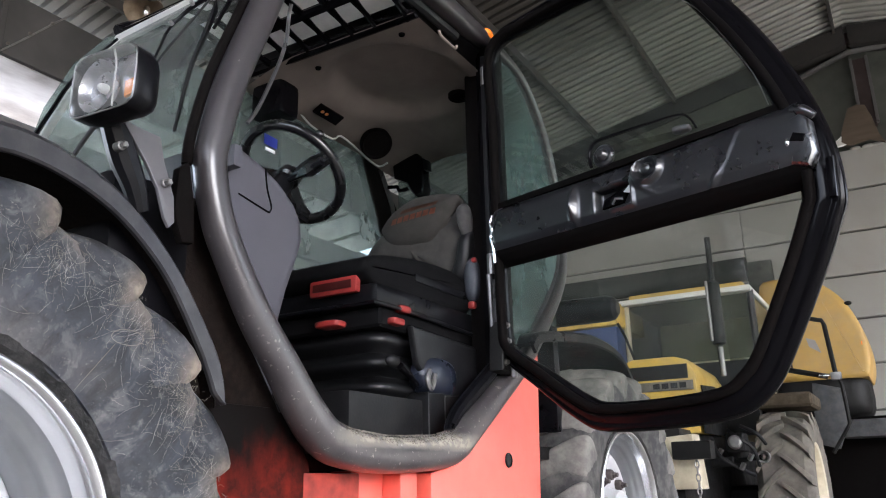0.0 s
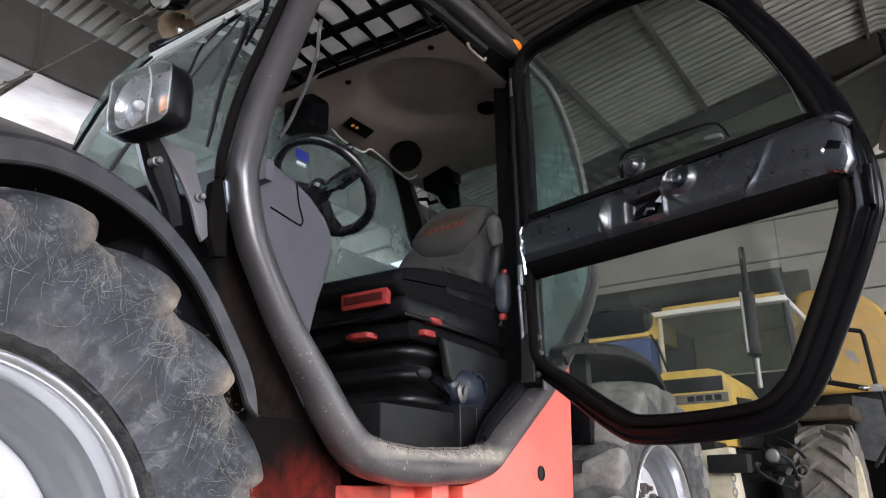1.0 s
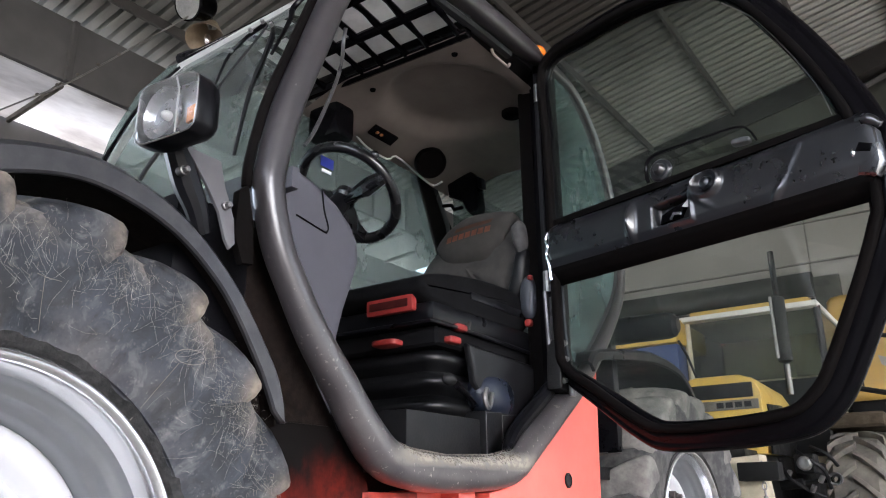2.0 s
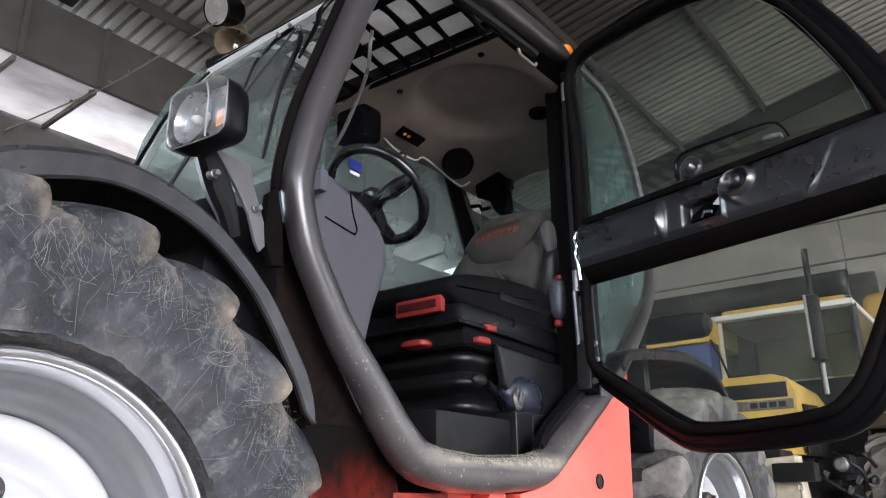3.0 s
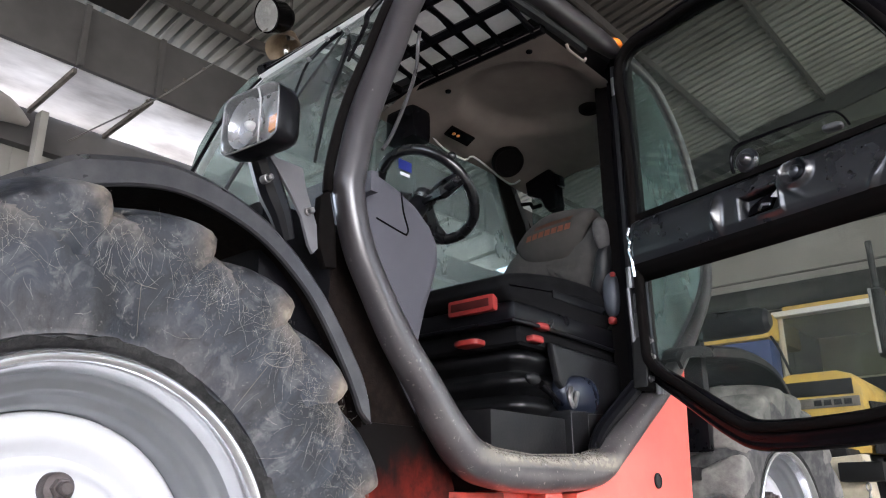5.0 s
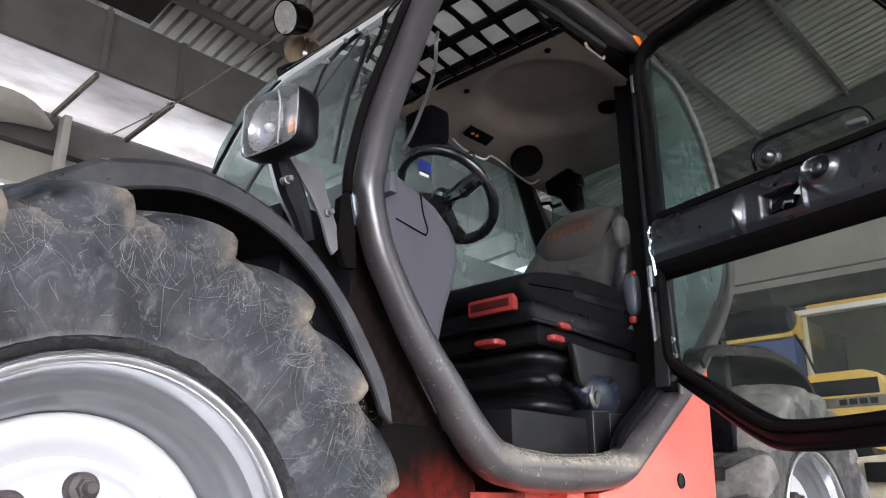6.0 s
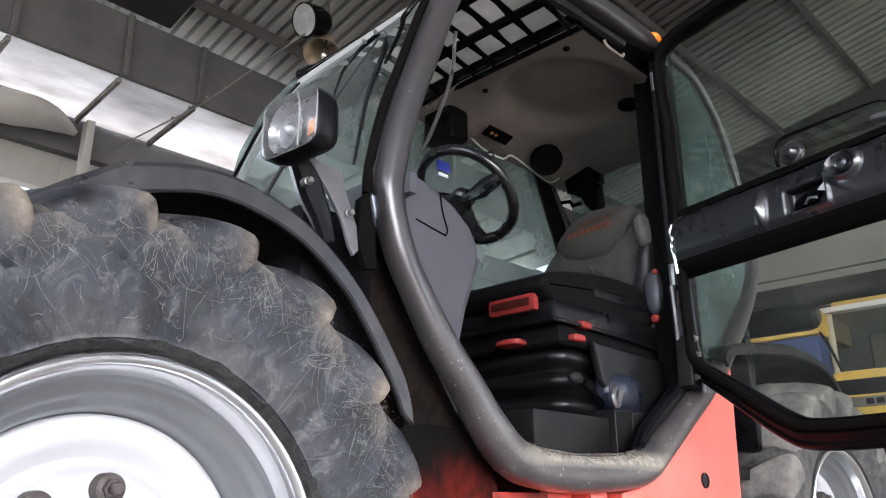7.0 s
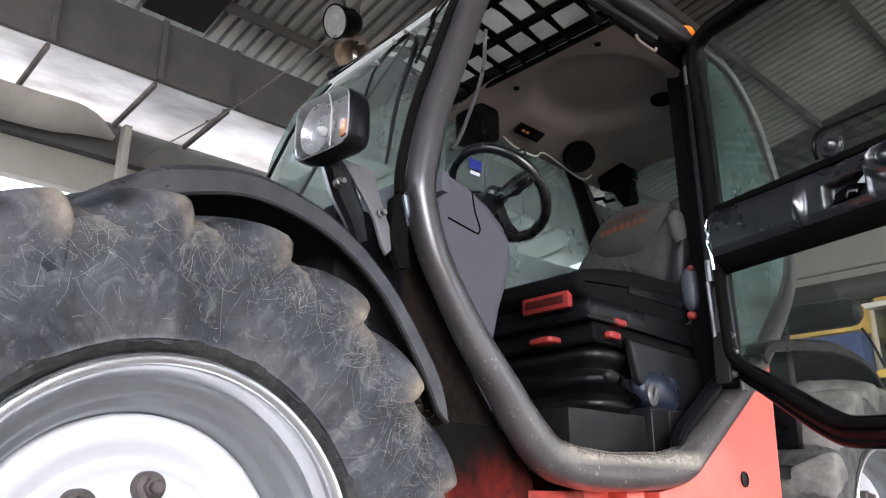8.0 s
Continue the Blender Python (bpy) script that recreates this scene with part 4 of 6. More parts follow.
strands("web_tangle", front_wheel, "matted pale webs draped from the corners of the lugs", 330, 9, on_fan, WEB, 0.00008, 0.055, 0.24, 1.0)
strands("chaff", front_wheel, "dull matted chaff at the corners of the lugs", 700, 12, on_fan, CHAFF, 0.00025, 0.014, 0.6, 3.1)
strands("straw", front_wheel, "long dry straw threads on the tyre wall", 34, 5, on_sidewall, WEB, 0.00016, 0.05, 0.3)


def on_wall(x, z):
    """A place on the outer wall of the front tyre, in the wheel's own axes."""
    r = math.hypot(x, z)
    return Vector((x, float(np.interp(r, [0.335, 0.36, 0.405, 0.445, 0.485, 0.522], [-0.004, -0.016, -0.033, -0.041, -0.0445, -0.044])) - 0.0035, z))


knot = [on_wall(0.291 + 0.028 * math.cos(a), 0.348 + 0.012 * math.sin(a)) for a in (2 * math.pi * k / 14 for k in range(14))]
part("straw_loop", tube(knot, 0.0005, 5, True), CHAFF, front_wheel, "loop of pale straw caught on the tyre wall")
part("straw_stem", tube([on_wall(0.272, 0.336), on_wall(0.244, 0.29), on_wall(0.219, 0.245)], 0.00042, 5), CHAFF, front_wheel)
part("straw_stem", tube([on_wall(0.03, 0.427), on_wall(0.044, 0.424), on_wall(0.066, 0.423)], 0.00042, 5), CHAFF, front_wheel)
part("straw_stem", tube([on_wall(0.042, 0.424), on_wall(0.047, 0.39), on_wall(0.058, 0.345)], 0.00042, 5), CHAFF, front_wheel)
CY, CR = 1.13, 1.92          # the cab's door side and its other side


def side(a, b, w):
    return Vector((a, CY + w, b))


RING = [(1.012, 1.328), (1.016, 1.393), (1.05, 1.538), (1.112, 1.707), (1.185, 1.897), (1.262, 2.04), (1.36, 2.135), (1.52, 2.20), (1.79, 2.232), (2.10, 2.25), (2.34, 2.265),
        (2.52, 2.25), (2.64, 2.18), (2.75, 2.06), (2.83, 1.88), (2.865, 1.68), (2.83, 1.50), (2.66, 1.31), (2.42, 1.11), (2.20, 0.97), (2.03, 0.865), (1.95, 0.82),
        (1.85, 0.80), (1.63, 0.79), (1.47, 0.80), (1.385, 0.825), (1.315, 0.882), (1.246, 0.96), (1.158, 1.054), (1.09, 1.148), (1.042, 1.227)]
RADII = [0.032, 0.032, 0.033, 0.034, 0.034, 0.035, 0.036] + [0.036] * 3 + [0.024, 0.02, 0.02, 0.02, 0.02, 0.022, 0.025, 0.03, 0.036, 0.04, 0.043, 0.045, 0.045] + [0.045, 0.045, 0.045, 0.042, 0.038, 0.0345, 0.032, 0.032]
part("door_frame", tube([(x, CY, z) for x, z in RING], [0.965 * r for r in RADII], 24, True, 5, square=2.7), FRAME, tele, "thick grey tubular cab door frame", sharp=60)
seal = [(x + (1.75 - x) * (0.045 if z > 1 else 0.075), z + (1.5 - z) * (0.06 if z > 1 else 0.085)) for x, z in RING if x < 2.25]
seal_pts = seal[-5:] + seal[:10]
part("door_seal", tube([(x, CY + 0.03, z) for x, z in seal_pts], 0.017, 8, False, 4), RUBBER, tele, "black rubber door seal")
part("door_seal", tube([(2.40, CY + 0.024, 1.165), (2.30, CY + 0.024, 1.098), (2.17, CY + 0.024, 1.014), (2.03, CY + 0.022, 0.926), (1.965, CY + 0.012, 0.88), (1.93, CY + 0.0, 0.858)], [0.024, 0.024, 0.024, 0.022, 0.018, 0.012], 10, smooth=4), PLASTIC, tele, "black rubber seal along the sloping sill")
part("door_post", box(2.262, 2.345, CY - 0.02, CY + 0.05, 1.03, 2.25, 0.012), BLACK, tele, "glossy black door post")
part("inner_post", box(2.285, 2.335, CY + 0.051, CY + 0.112, 1.0, 2.17, 0.014), MATTBLACK, tele, "dark trim inside the door post")
part("post_lip", box(2.25, 2.262, CY - 0.005, CY + 0.035, 1.05, 2.24, 0.003), BLACK, tele)
part("seal_strip", box(2.242, 2.25, CY + 0.005, CY + 0.02, 1.15, 2.2, 0.002), RUBBER, tele)


def on_sill(rng):
    """A spot on the inner crown of the bottom tube."""
    x, a = rng.uniform(1.42, 1.95), -1.05 + 1.3 * rng.random() ** 0.7
    z = float(np.interp(x, [1.42, 1.47, 1.63, 1.85, 1.95], [0.812, 0.80, 0.79, 0.80, 0.82]))
    return Vector((x, CY + 0.048 * math.sin(a), z + 0.048 * math.cos(a))), Vector((1, 0, 0)), Vector((0, math.cos(a), -math.sin(a)))


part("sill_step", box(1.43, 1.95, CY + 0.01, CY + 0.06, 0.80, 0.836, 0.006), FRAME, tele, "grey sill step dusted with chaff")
strands("chaff", tele, "dry chaff lying on the door sill", 1300, 5, on_sill, CHAFF, 0.0006, 0.006, 0.5)
part("sill_edge", tube([(1.50, CY - 0.028, 0.825), (1.6, CY - 0.03, 0.822), (1.75, CY - 0.03, 0.824), (1.88, CY - 0.026, 0.828)], 0.0014, 6), STEEL, tele, "thin bright edge of the sill")
part("quarter_trim", tube([(x, CY - 0.012, z) for x, z in RING[10:20]], 0.009, 8, smooth=4), STEELPALE, tele, "pale grey edge of the quarter window")
part("quarter_gasket", tube([(x - 0.028 * (1 if x > 2.6 else 0.4), CY + 0.004, z - 0.012 * (1 if z > 2 else -1)) for x, z in RING[11:19]], 0.021, 8, smooth=4, flat=0.35), RUBBER, tele, "black gasket round the quarter window")
part("screen_gasket", tube([(x - 0.04, CY + 0.022, z + 0.004) for x, z in RING[0:7]], 0.011, 8, smooth=4), MATTBLACK, tele, "black gasket between windscreen and pillar")
# glazing
quarter = [(2.345, 2.24), (2.5, 2.24), (2.63, 2.17), (2.74, 2.05), (2.82, 1.88), (2.855, 1.68), (2.82, 1.51), (2.65, 1.32), (2.4, 1.11), (2.345, 1.05)]
part("quarter_window", slab(quarter, lambda a, b, w: side(a, b, w), 0.005), GREENGLASS, tele, "green tinted quarter window").visible_shadow = False
front = spline([(0.985, 1.28), (1.0, 1.4), (1.035, 1.56), (1.1, 1.73), (1.17, 1.9), (1.235, 2.0), (1.295, 2.055)], 3)


def sheet_along(profile, y0, y1, thick, bm=None):
    own = bmesh.new()
    ny = 8
    grid = []
    for q in profile:
        row_ = []
        for k in range(ny + 1):
            s = k / ny
            row_.append(own.verts.new((q[0], y0 + (y1 - y0) * s, q[1])))
        grid.append(row_)
    for a, b in zip(grid, grid[1:]):
        for k in range(ny):
            own.faces.new((a[k], a[k + 1], b[k + 1], b[k]))
    r = bmesh.ops.solidify(own, geom=list(own.faces), thickness=thick)
    return join(bm, own)


far = spline([(1.0, 1.28), (1.04, 1.45), (1.104, 1.641), (1.136, 1.721), (1.175, 1.816), (1.24, 1.93), (1.318, 2.044)], 3)


def windscreen():
    """A ruled pane from the door-side pillar to the other one."""
    bm = bmesh.new()
    rows_ = [[bm.verts.new((a[0] + (b[0] - a[0]) * k / 8, CY + 0.03 + (CR - CY - 0.05) * k / 8, a[1] + (b[1] - a[1]) * k / 8)) for k in range(9)] for a, b in zip(front, far)]
    for p, q in zip(rows_, rows_[1:]):
        for k in range(8):
            bm.faces.new((p[k], p[k + 1], q[k + 1], q[k]))
    bmesh.ops.solidify(bm, geom=list(bm.faces), thickness=0.005)
    return bm


part("windscreen", windscreen(), SCREEN, tele, "dusty curved windscreen").visible_shadow = False
part("screen_pillar", tube([(q[0] - 0.002, CR - 0.012, q[1]) for q in far], 0.006, 8), BLACK, tele, "thin dark windscreen gasket")
part("screen_border", tube([(q[0] + 0.012, CR - 0.03, q[1]) for q in far], 0.012, 8, flat=0.4), EDGEPAINT, tele, "pale border strip of the windscreen")
part("roof_front_edge", tube([(1.30, CY + 0.03, 2.05), (1.31, 1.5, 2.05), (1.322, CR, 2.044)], 0.016, 8, smooth=4), EDGEPAINT, tele, "pale roof edge above the windscreen")
part("rear_window", box(2.83, 2.836, CY + 0.03, CR - 0.02, 1.3, 2.14), SIDEGLASS, tele, "dusty rear window").visible_shadow = False
part("side_window", slab([(1.07, 1.5), (2.82, 1.5), (2.82, 1.93), (2.74, 2.02), (2.60, 2.12), (1.36, 2.1), (1.28, 2.03), (1.19, 1.9), (1.12, 1.73)], lambda a, b, w: Vector((a, CR - 0.003 + w, b)), 0.005), SIDEGLASS, tele, "dusty side window").visible_shadow = False
rake = [(2.578, 2.1), (2.71, 1.806), (2.80, 1.6), (2.86, 1.5), (2.93, 1.5), (2.90, 1.72), (2.831, 1.939), (2.707, 2.098), (2.66, 2.15), (2.56, 2.15)]
part("rear_pillar", slab(rake, lambda a, b, w: Vector((a, CR - 0.012 + w, b)), 0.05, 0.008), MATTBLACK, tele, "black raked rear cab pillar")
part("pillar_facing", slab([(2.675, 2.09), (2.705, 2.095), (2.80, 1.96), (2.835, 1.80), (2.815, 1.80), (2.775, 1.93)], lambda a, b, w: Vector((a, CR - 0.013 - w, b)), 0.004), STEELPALE, tele, "grey facing on the rear pillar")
part("side_wall", box(1.05, 2.83, CR - 0.02, CR + 0.03, 0.8, 1.5, 0.008), DASH, tele, "dark lower side of the cab")
part("rear_wall", box(2.82, 2.87, CY + 0.04, CR, 0.9, 1.31, 0.008), PLASTIC, tele, "black rear panel of the cab")
part("cab_floor", box(1.40, 2.82, CY + 0.06, CR - 0.02, 0.80, 0.845, 0.004), CABTRIM, tele, "dark rubber mat on the cab floor")

# roof with its glazed, barred front part
part("roof", slab([(1.82, 1.15), (2.35, 1.15), (2.55, 1.24), (2.75, 1.42), (2.86, 1.6), (2.88, CR + 0.03), (1.82, CR + 0.03)], lambda a, b, w: Vector((a, b, 2.215 + w)), 0.10, 0.025), PLASTIC, tele, "black cab roof shell")
PANE = spline([(1.315, 2.075), (1.36, 2.115), (1.43, 2.155), (1.56, 2.195), (1.70, 2.21), (1.82, 2.205)], 3)
part("roof_pane", sheet_along(PANE, CY + 0.03, CR - 0.01, 0.006), HATCH, tele, "cloudy grey roof pane").visible_shadow = False
for y in (CY + 0.03, CR - 0.005):
    part("roof_rail", tube([(q[0], y, q[1] - 0.005) for q in PANE], 0.02, 8), PLASTIC, tele, "black rail beside the roof pane")


def grille_z(x):
    return 2.165 - 0.9 * max(1.55 - x, 0) ** 1.6


for y in (1.197, 1.317, 1.409, 1.51, 1.60, 1.69, 1.78, 1.86):
    run = [(x, y - 0.16 * (1.83 - x), grille_z(x)) for x in (1.835, 1.75, 1.66, 1.56, 1.48, 1.40, 1.345)]
    part("grille_bar", tube(run, [0.014, 0.009, 0.014, 0.01, 0.014, 0.01, 0.01], 8, smooth=3), BLACK, tele)
for x, r in ((1.35, 0.015), (1.49, 0.014), (1.66, 0.016), (1.84, 0.019)):
    part("grille_bar", tube([(x, CY + 0.035, grille_z(x)), (x, CR - 0.02, grille_z(x))], r, 8), BLACK, tele)


def liner():
    """Roof lining with a shallow round well and a raised rim along its sides."""
    bm = bmesh.new()
    nx, ny = 60, 44
    grid = []
    for i in range(nx + 1):
        row_ = []
        for j in range(ny + 1):
            x, y = 1.82 + 1.01 * i / nx, CY + 0.035 + (CR - CY - 0.05) * j / ny
            r = math.hypot(x - 2.2, (y - 1.47) * 1.15)
            well = 0.055 / (1 + math.exp((r - 0.27) / 0.014))
            side_ = 0.05 * min(max((y - 1.66) / 0.2, 0), 1) ** 1.3
            back_ = 0.02 / (1 + math.exp(-(x - 2.62) / 0.03))
            row_.append(bm.verts.new((x, y, 2.155 + well - side_ - back_)))
        grid.append(row_)
    for a, b in zip(grid, grid[1:]):
        for k in range(ny):
            bm.faces.new((a[k], a[k + 1], b[k + 1], b[k]))
    return bm


part("roof_liner", liner(), LINER, tele, "dusty beige moulded roof lining", sharp=60)
part("liner_trim", tube([(2.045, 1.87, 2.115), (2.09, 1.865, 2.112), (2.182, 1.88, 2.093), (2.315, 1.88, 2.088), (2.335, 1.85, 2.10), (2.48, 1.87, 2.096), (2.568, 1.88, 2.086), (2.648, 1.88, 2.082), (2.64, 1.83, 2.085)], 0.0042, 6, smooth=3), TRIM, tele, "pale edge of the roof console")
slope = Vector((0, -0.45, -0.9)).normalized()


def on_console(c, a, b, w):
    """A place on the sloping roof console: a along the cab, b across, w out of the surface."""
    return Vector(c) + Vector((1, 0, 0)) * a + slope.cross(Vector((1, 0, 0))) * b + slope * w


SWC, SPC = (2.155, 1.775, 2.108), (2.455, 1.757, 2.087)
part("switch_panel", slab([(-0.068, -0.024), (0.068, -0.024), (0.068, 0.024), (-0.068, 0.024)], lambda a, b, w: on_console(SWC, a, b, w), 0.014, 0.004), BLACK, tele, "black overhead switch panel with two amber lamps")
for x in (-0.04, -0.015):
    part("switch_lamp", ellipsoid(on_console(SWC, x, 0.0, 0.014), (0.008, 0.008, 0.005)), AMBER, tele)
part("speaker", lathe([(-0.02, 0.068), (0.006, 0.067), (0.01, 0.063), (0.006, 0.057), (0.0, 0.054), (-0.002, 0.0)], SPC, Vector((-0.35, -0.6, -0.7)).normalized(), 28), MATTBLACK, tele, "round black loudspeaker opening")
part("liner_grab", tube([(1.962, 1.154, 2.162), (1.975, 1.154, 2.146), (2.02, 1.154, 2.144), (2.066, 1.154, 2.146), (2.08, 1.154, 2.162)], 0.0055, 8, smooth=3), LINER, tele, "beige grab strap on the roof lining")
part("liner_vent", lathe([(0.01, 0.04), (-0.004, 0.04), (-0.009, 0.036), (-0.006, 0.031), (0.004, 0.03), (0.004, 0.0)], (2.365, 1.31, 2.14), (0, 0, 1), 24), MATTBLACK, tele, "round dark vent in the roof lining")
for x, y in ((1.842, 1.203), (1.907, 1.265), (1.929, 1.638), (1.897, 1.725)):
    part("liner_clip", lathe([(0, 0.012), (-0.008, 0.01), (-0.009, 0)], (x, y, 2.157), (0, 0, 1), 12), BLACK, tele)
part("marker_light", ellipsoid((2.235, CY - 0.015, 2.275), (0.035, 0.022, 0.022)), ORANGE, tele, "small orange marker light on the cab roof")
sun_roll = box(1.33, 1.41, 1.62, 1.88, 1.93, 2.03, 0.02)
part("sun_visor", sun_roll, BLACK, tele, "black blind case")

# rear work lamp behind the cab
lamp = slab([(1.848, 2.11), (1.83, 2.13), (1.72, 2.132), (1.695, 2.1), (1.683, 1.96), (1.69, 1.937), (1.73, 1.932), (1.75, 1.955), (1.77, 2.0), (1.84, 2.035)], lambda a, b, w: Vector((2.70 + w, a, b)), 0.07, 0.014, seg=3)
part("rear_lamp", lamp, BLACK, tele, "black work lamp at the rear window")
part("lamp_back", slab([(1.70, 2.05), (1.668, 2.04), (1.672, 2.09), (1.70, 2.11)], lambda a, b, w: Vector((2.715 + w, a, b)), 0.04, 0.008), PLASTIC, tele)
part("lamp_arm", tube([(2.74, 1.79, 1.985), (2.74, 1.835, 1.985), (2.745, 1.85, 2.01), (2.75, 1.9, 2.02)], 0.009, 8), BLACK, tele)

# dash and steering
DASHLINE = [(1.17, 1.49), (1.25, 1.515), (1.33, 1.496), (1.40, 1.468), (1.457, 1.427), (1.489, 1.379), (1.493, 1.325), (1.473, 1.267), (1.444, 1.195), (1.42, 1.111), (1.41, 1.05), (1.41, 0.85), (1.12, 0.85), (1.15, 1.25)]
part("dash", slab(DASHLINE, lambda a, b, w: Vector((a, 1.295 + w, b)), 0.42, 0.03, seg=3), DASH, tele, "slate-grey moulded dashboard and column cover", sharp=40)
part("dash_groove", tube([(1.335, 1.294, 1.485), (1.345, 1.294, 1.43), (1.362, 1.294, 1.39), (1.358, 1.294, 1.375), (1.345, 1.294, 1.372), (1.25, 1.294, 1.388)], 0.0024, 5, smooth=3), BLACK, tele)
part("dash_catch", box(1.188, 1.214, 1.25, 1.30, 1.43, 1.485, 0.008), DASH, tele, "grey catch on the door side of the dashboard")
SC, TILT_W = Vector((1.682, 1.52, 1.637)), 0.85
s_up = Vector((-math.sin(TILT_W), 0, math.cos(TILT_W)))
s_side = Vector((0, 1, 0))
s_ax = s_side.cross(s_up)
steer = new("steering_wheel")
steer.parent = tele
tagged(steer, "black three-spoke steering wheel")
part("steering_rim", tube([SC + 0.163 * (math.cos(a) * s_side + math.sin(a) * s_up) for a in (2 * math.pi * k / 48 for k in range(48))], 0.0168, 12, True), WHEELGRIP, steer)
for a, broad in ((math.radians(-80), 1.0), (math.radians(20), 1.5), (math.radians(172), 2.4)):
    d = math.cos(a) * s_side + math.sin(a) * s_up
    part("spoke", tube([SC - 0.03 * s_ax + 0.03 * d, SC - 0.025 * s_ax + 0.11 * d, SC + 0.157 * d], [0.034, 0.028 * broad, 0.022 * broad], 8, flat=0.4), WHEELGRIP, steer)
part("hub", lathe([(-0.05, 0.025), (-0.035, 0.038), (-0.01, 0.038), (0.0, 0.03), (0.0, 0.0)], SC, s_ax, 20), WHEELGRIP, steer)
part("spinner_knob", ellipsoid(SC + 0.163 * (math.cos(2.6) * s_side + math.sin(2.6) * s_up) + 0.03 * s_ax, (0.014, 0.014, 0.014)), WHEELGRIP, steer)
part("steering_column", tube([SC - 0.03 * s_ax, SC - 0.2 * s_ax], [0.03, 0.045], 12), PLASTIC, tele, "black steering column")
part("stalk", tube([SC - 0.06 * s_ax, SC - 0.065 * s_ax - 0.12 * s_side + 0.02 * s_up, SC - 0.06 * s_ax - 0.17 * s_side + 0.03 * s_up], [0.008, 0.012, 0.011], 8), PLASTIC, tele)
part("sticker", box(1.957, 2.025, 1.908, 1.912, 1.94, 1.98), BLUE, tele, "small blue and white sticker on the window")
part("sticker_print", box(1.965, 2.015, 1.908, 1.912, 1.917, 1.929), WHITE, tele)

# seat
seat = new("seat")
seat.parent = tele
tagged(seat, "black suspension seat with red controls and a grey low back")
SYC, SW2 = 1.49, 0.24
cush = spline([(1.715, 1.29), (1.705, 1.315), (1.73, 1.345), (1.85, 1.375), (2.05, 1.40), (2.24, 1.40), (2.30, 1.35), (2.29, 1.27), (2.0, 1.255), (1.78, 1.265)], 3, True)
part("cushion", slab([tuple(q) for q in cush], lambda a, b, w: Vector((a, SYC - SW2 + w, b)), 2 * SW2, 0.028, seg=4), SEATCLOTH, seat, sharp=60)
part("cushion_strip", box(1.95, 2.26, SYC - SW2 - 0.004, SYC - SW2 + 0.01, 1.315, 1.34, 0.004), PLASTIC, seat)
pan = box(1.74, 2.33, SYC - SW2 - 0.01, SYC + SW2 + 0.01, 1.205, 1.272, 0.03, seg=4)
part("seat_pan", pan, PLASTIC, seat, "black seat frame")
part("pan_skirt", box(1.775, 2.335, SYC - SW2 + 0.004, SYC + SW2, 1.15, 1.212, 0.02, seg=3), SEATCLOTH, seat)
part("pan_lip", tube([(1.745, SYC + 0.2, 1.214), (1.742, SYC - 0.19, 1.212), (1.775, SYC - SW2 - 0.009, 1.21), (2.1, SYC - SW2 - 0.012, 1.204), (2.31, SYC - SW2 - 0.01, 1.198)], 0.006, 8, smooth=4), PLASTIC, seat, "rolled edge of the seat frame")
bel = bmesh.new()
steps_ = []
for k in range(33):                      # four deep rounded folds
    z = 0.885 + 0.27 * k / 32
    steps_.append((z, 0.03 * (0.5 + 0.5 * math.cos(2 * math.pi * k / 8)) ** 1.6 + 0.012 * (1 - k / 32)))
prev = None
for z, inset in steps_:
    x0, x1, y0, y1, r = 1.79 + inset, 2.30 - inset, SYC - 0.225 + inset, SYC + 0.225 - inset, 0.05
    ring = []
    for cx, cy, a0 in ((x1 - r, y1 - r, 0), (x0 + r, y1 - r, 90), (x0 + r, y0 + r, 180), (x1 - r, y0 + r, 270)):
        for t in (0, 30, 60, 90):
            ring.append(bel.verts.new((cx + r * math.cos(radians(a0 + t)), cy + r * math.sin(radians(a0 + t)), z)))
    if prev:
        for k in range(len(ring)):
            bel.faces.new((prev[k], prev[(k + 1) % len(ring)], ring[(k + 1) % len(ring)], ring[k]))
    prev = ring
part("bellows", bel, BELLOWS, seat, "black folded rubber bellows", sharp=70)
part("seat_side_cover", slab([(1.90, 1.17), (2.36, 1.155), (2.36, 0.99), (2.2, 0.965), (2.02, 0.985), (1.93, 1.06)], lambda a, b, w: Vector((a, SYC - 0.235 - w, b)), 0.03, 0.02, seg=4), SEATSIDE, seat, "black side cover of the seat suspension")
part("seat_base", box(1.76, 2.36, SYC - 0.25, SYC + 0.25, 0.846, 0.9, 0.01), PLASTIC, seat)
handle = box(1.71, 1.735, 1.292, 1.462, 1.242, 1.292, 0.012)
part("red_handle", handle, REDPLASTIC, seat, "red plastic seat adjustment handle")
part("handle_slot", box(1.7065, 1.712, 1.308, 1.446, 1.256, 1.279, 0.002), REDSHADE, seat, "recess of the red handle, shade put into its colour")
for x, y, z, l in ((1.755, 1.415, 1.167, 0.07), (1.875, 1.245, 1.212, 0.08), (1.84, 1.245, 1.17, 0.07)):
    part("red_knob", ellipsoid((x, y, z), (0.03, 0.018 if x > 1.8 else 0.045, 0.011), power=0.5), REDPLASTIC, seat, "small red adjusting knob")


def polar(outline, centre, y, z):
    """How far (y, z) lies from the centre towards the outline, 0 to 1."""
    ang = [math.atan2(b - centre[1], a - centre[0]) for a, b in outline]
    rad = [math.hypot(a - centre[0], b - centre[1]) for a, b in outline]
    order = sorted(range(len(ang)), key=lambda k: ang[k])
    reach = np.interp(math.atan2(z - centre[1], y - centre[0]), [ang[k] for k in order], [rad[k] for k in order], period=2 * math.pi)
    return math.hypot(y - centre[0], z - centre[1]) / float(reach)


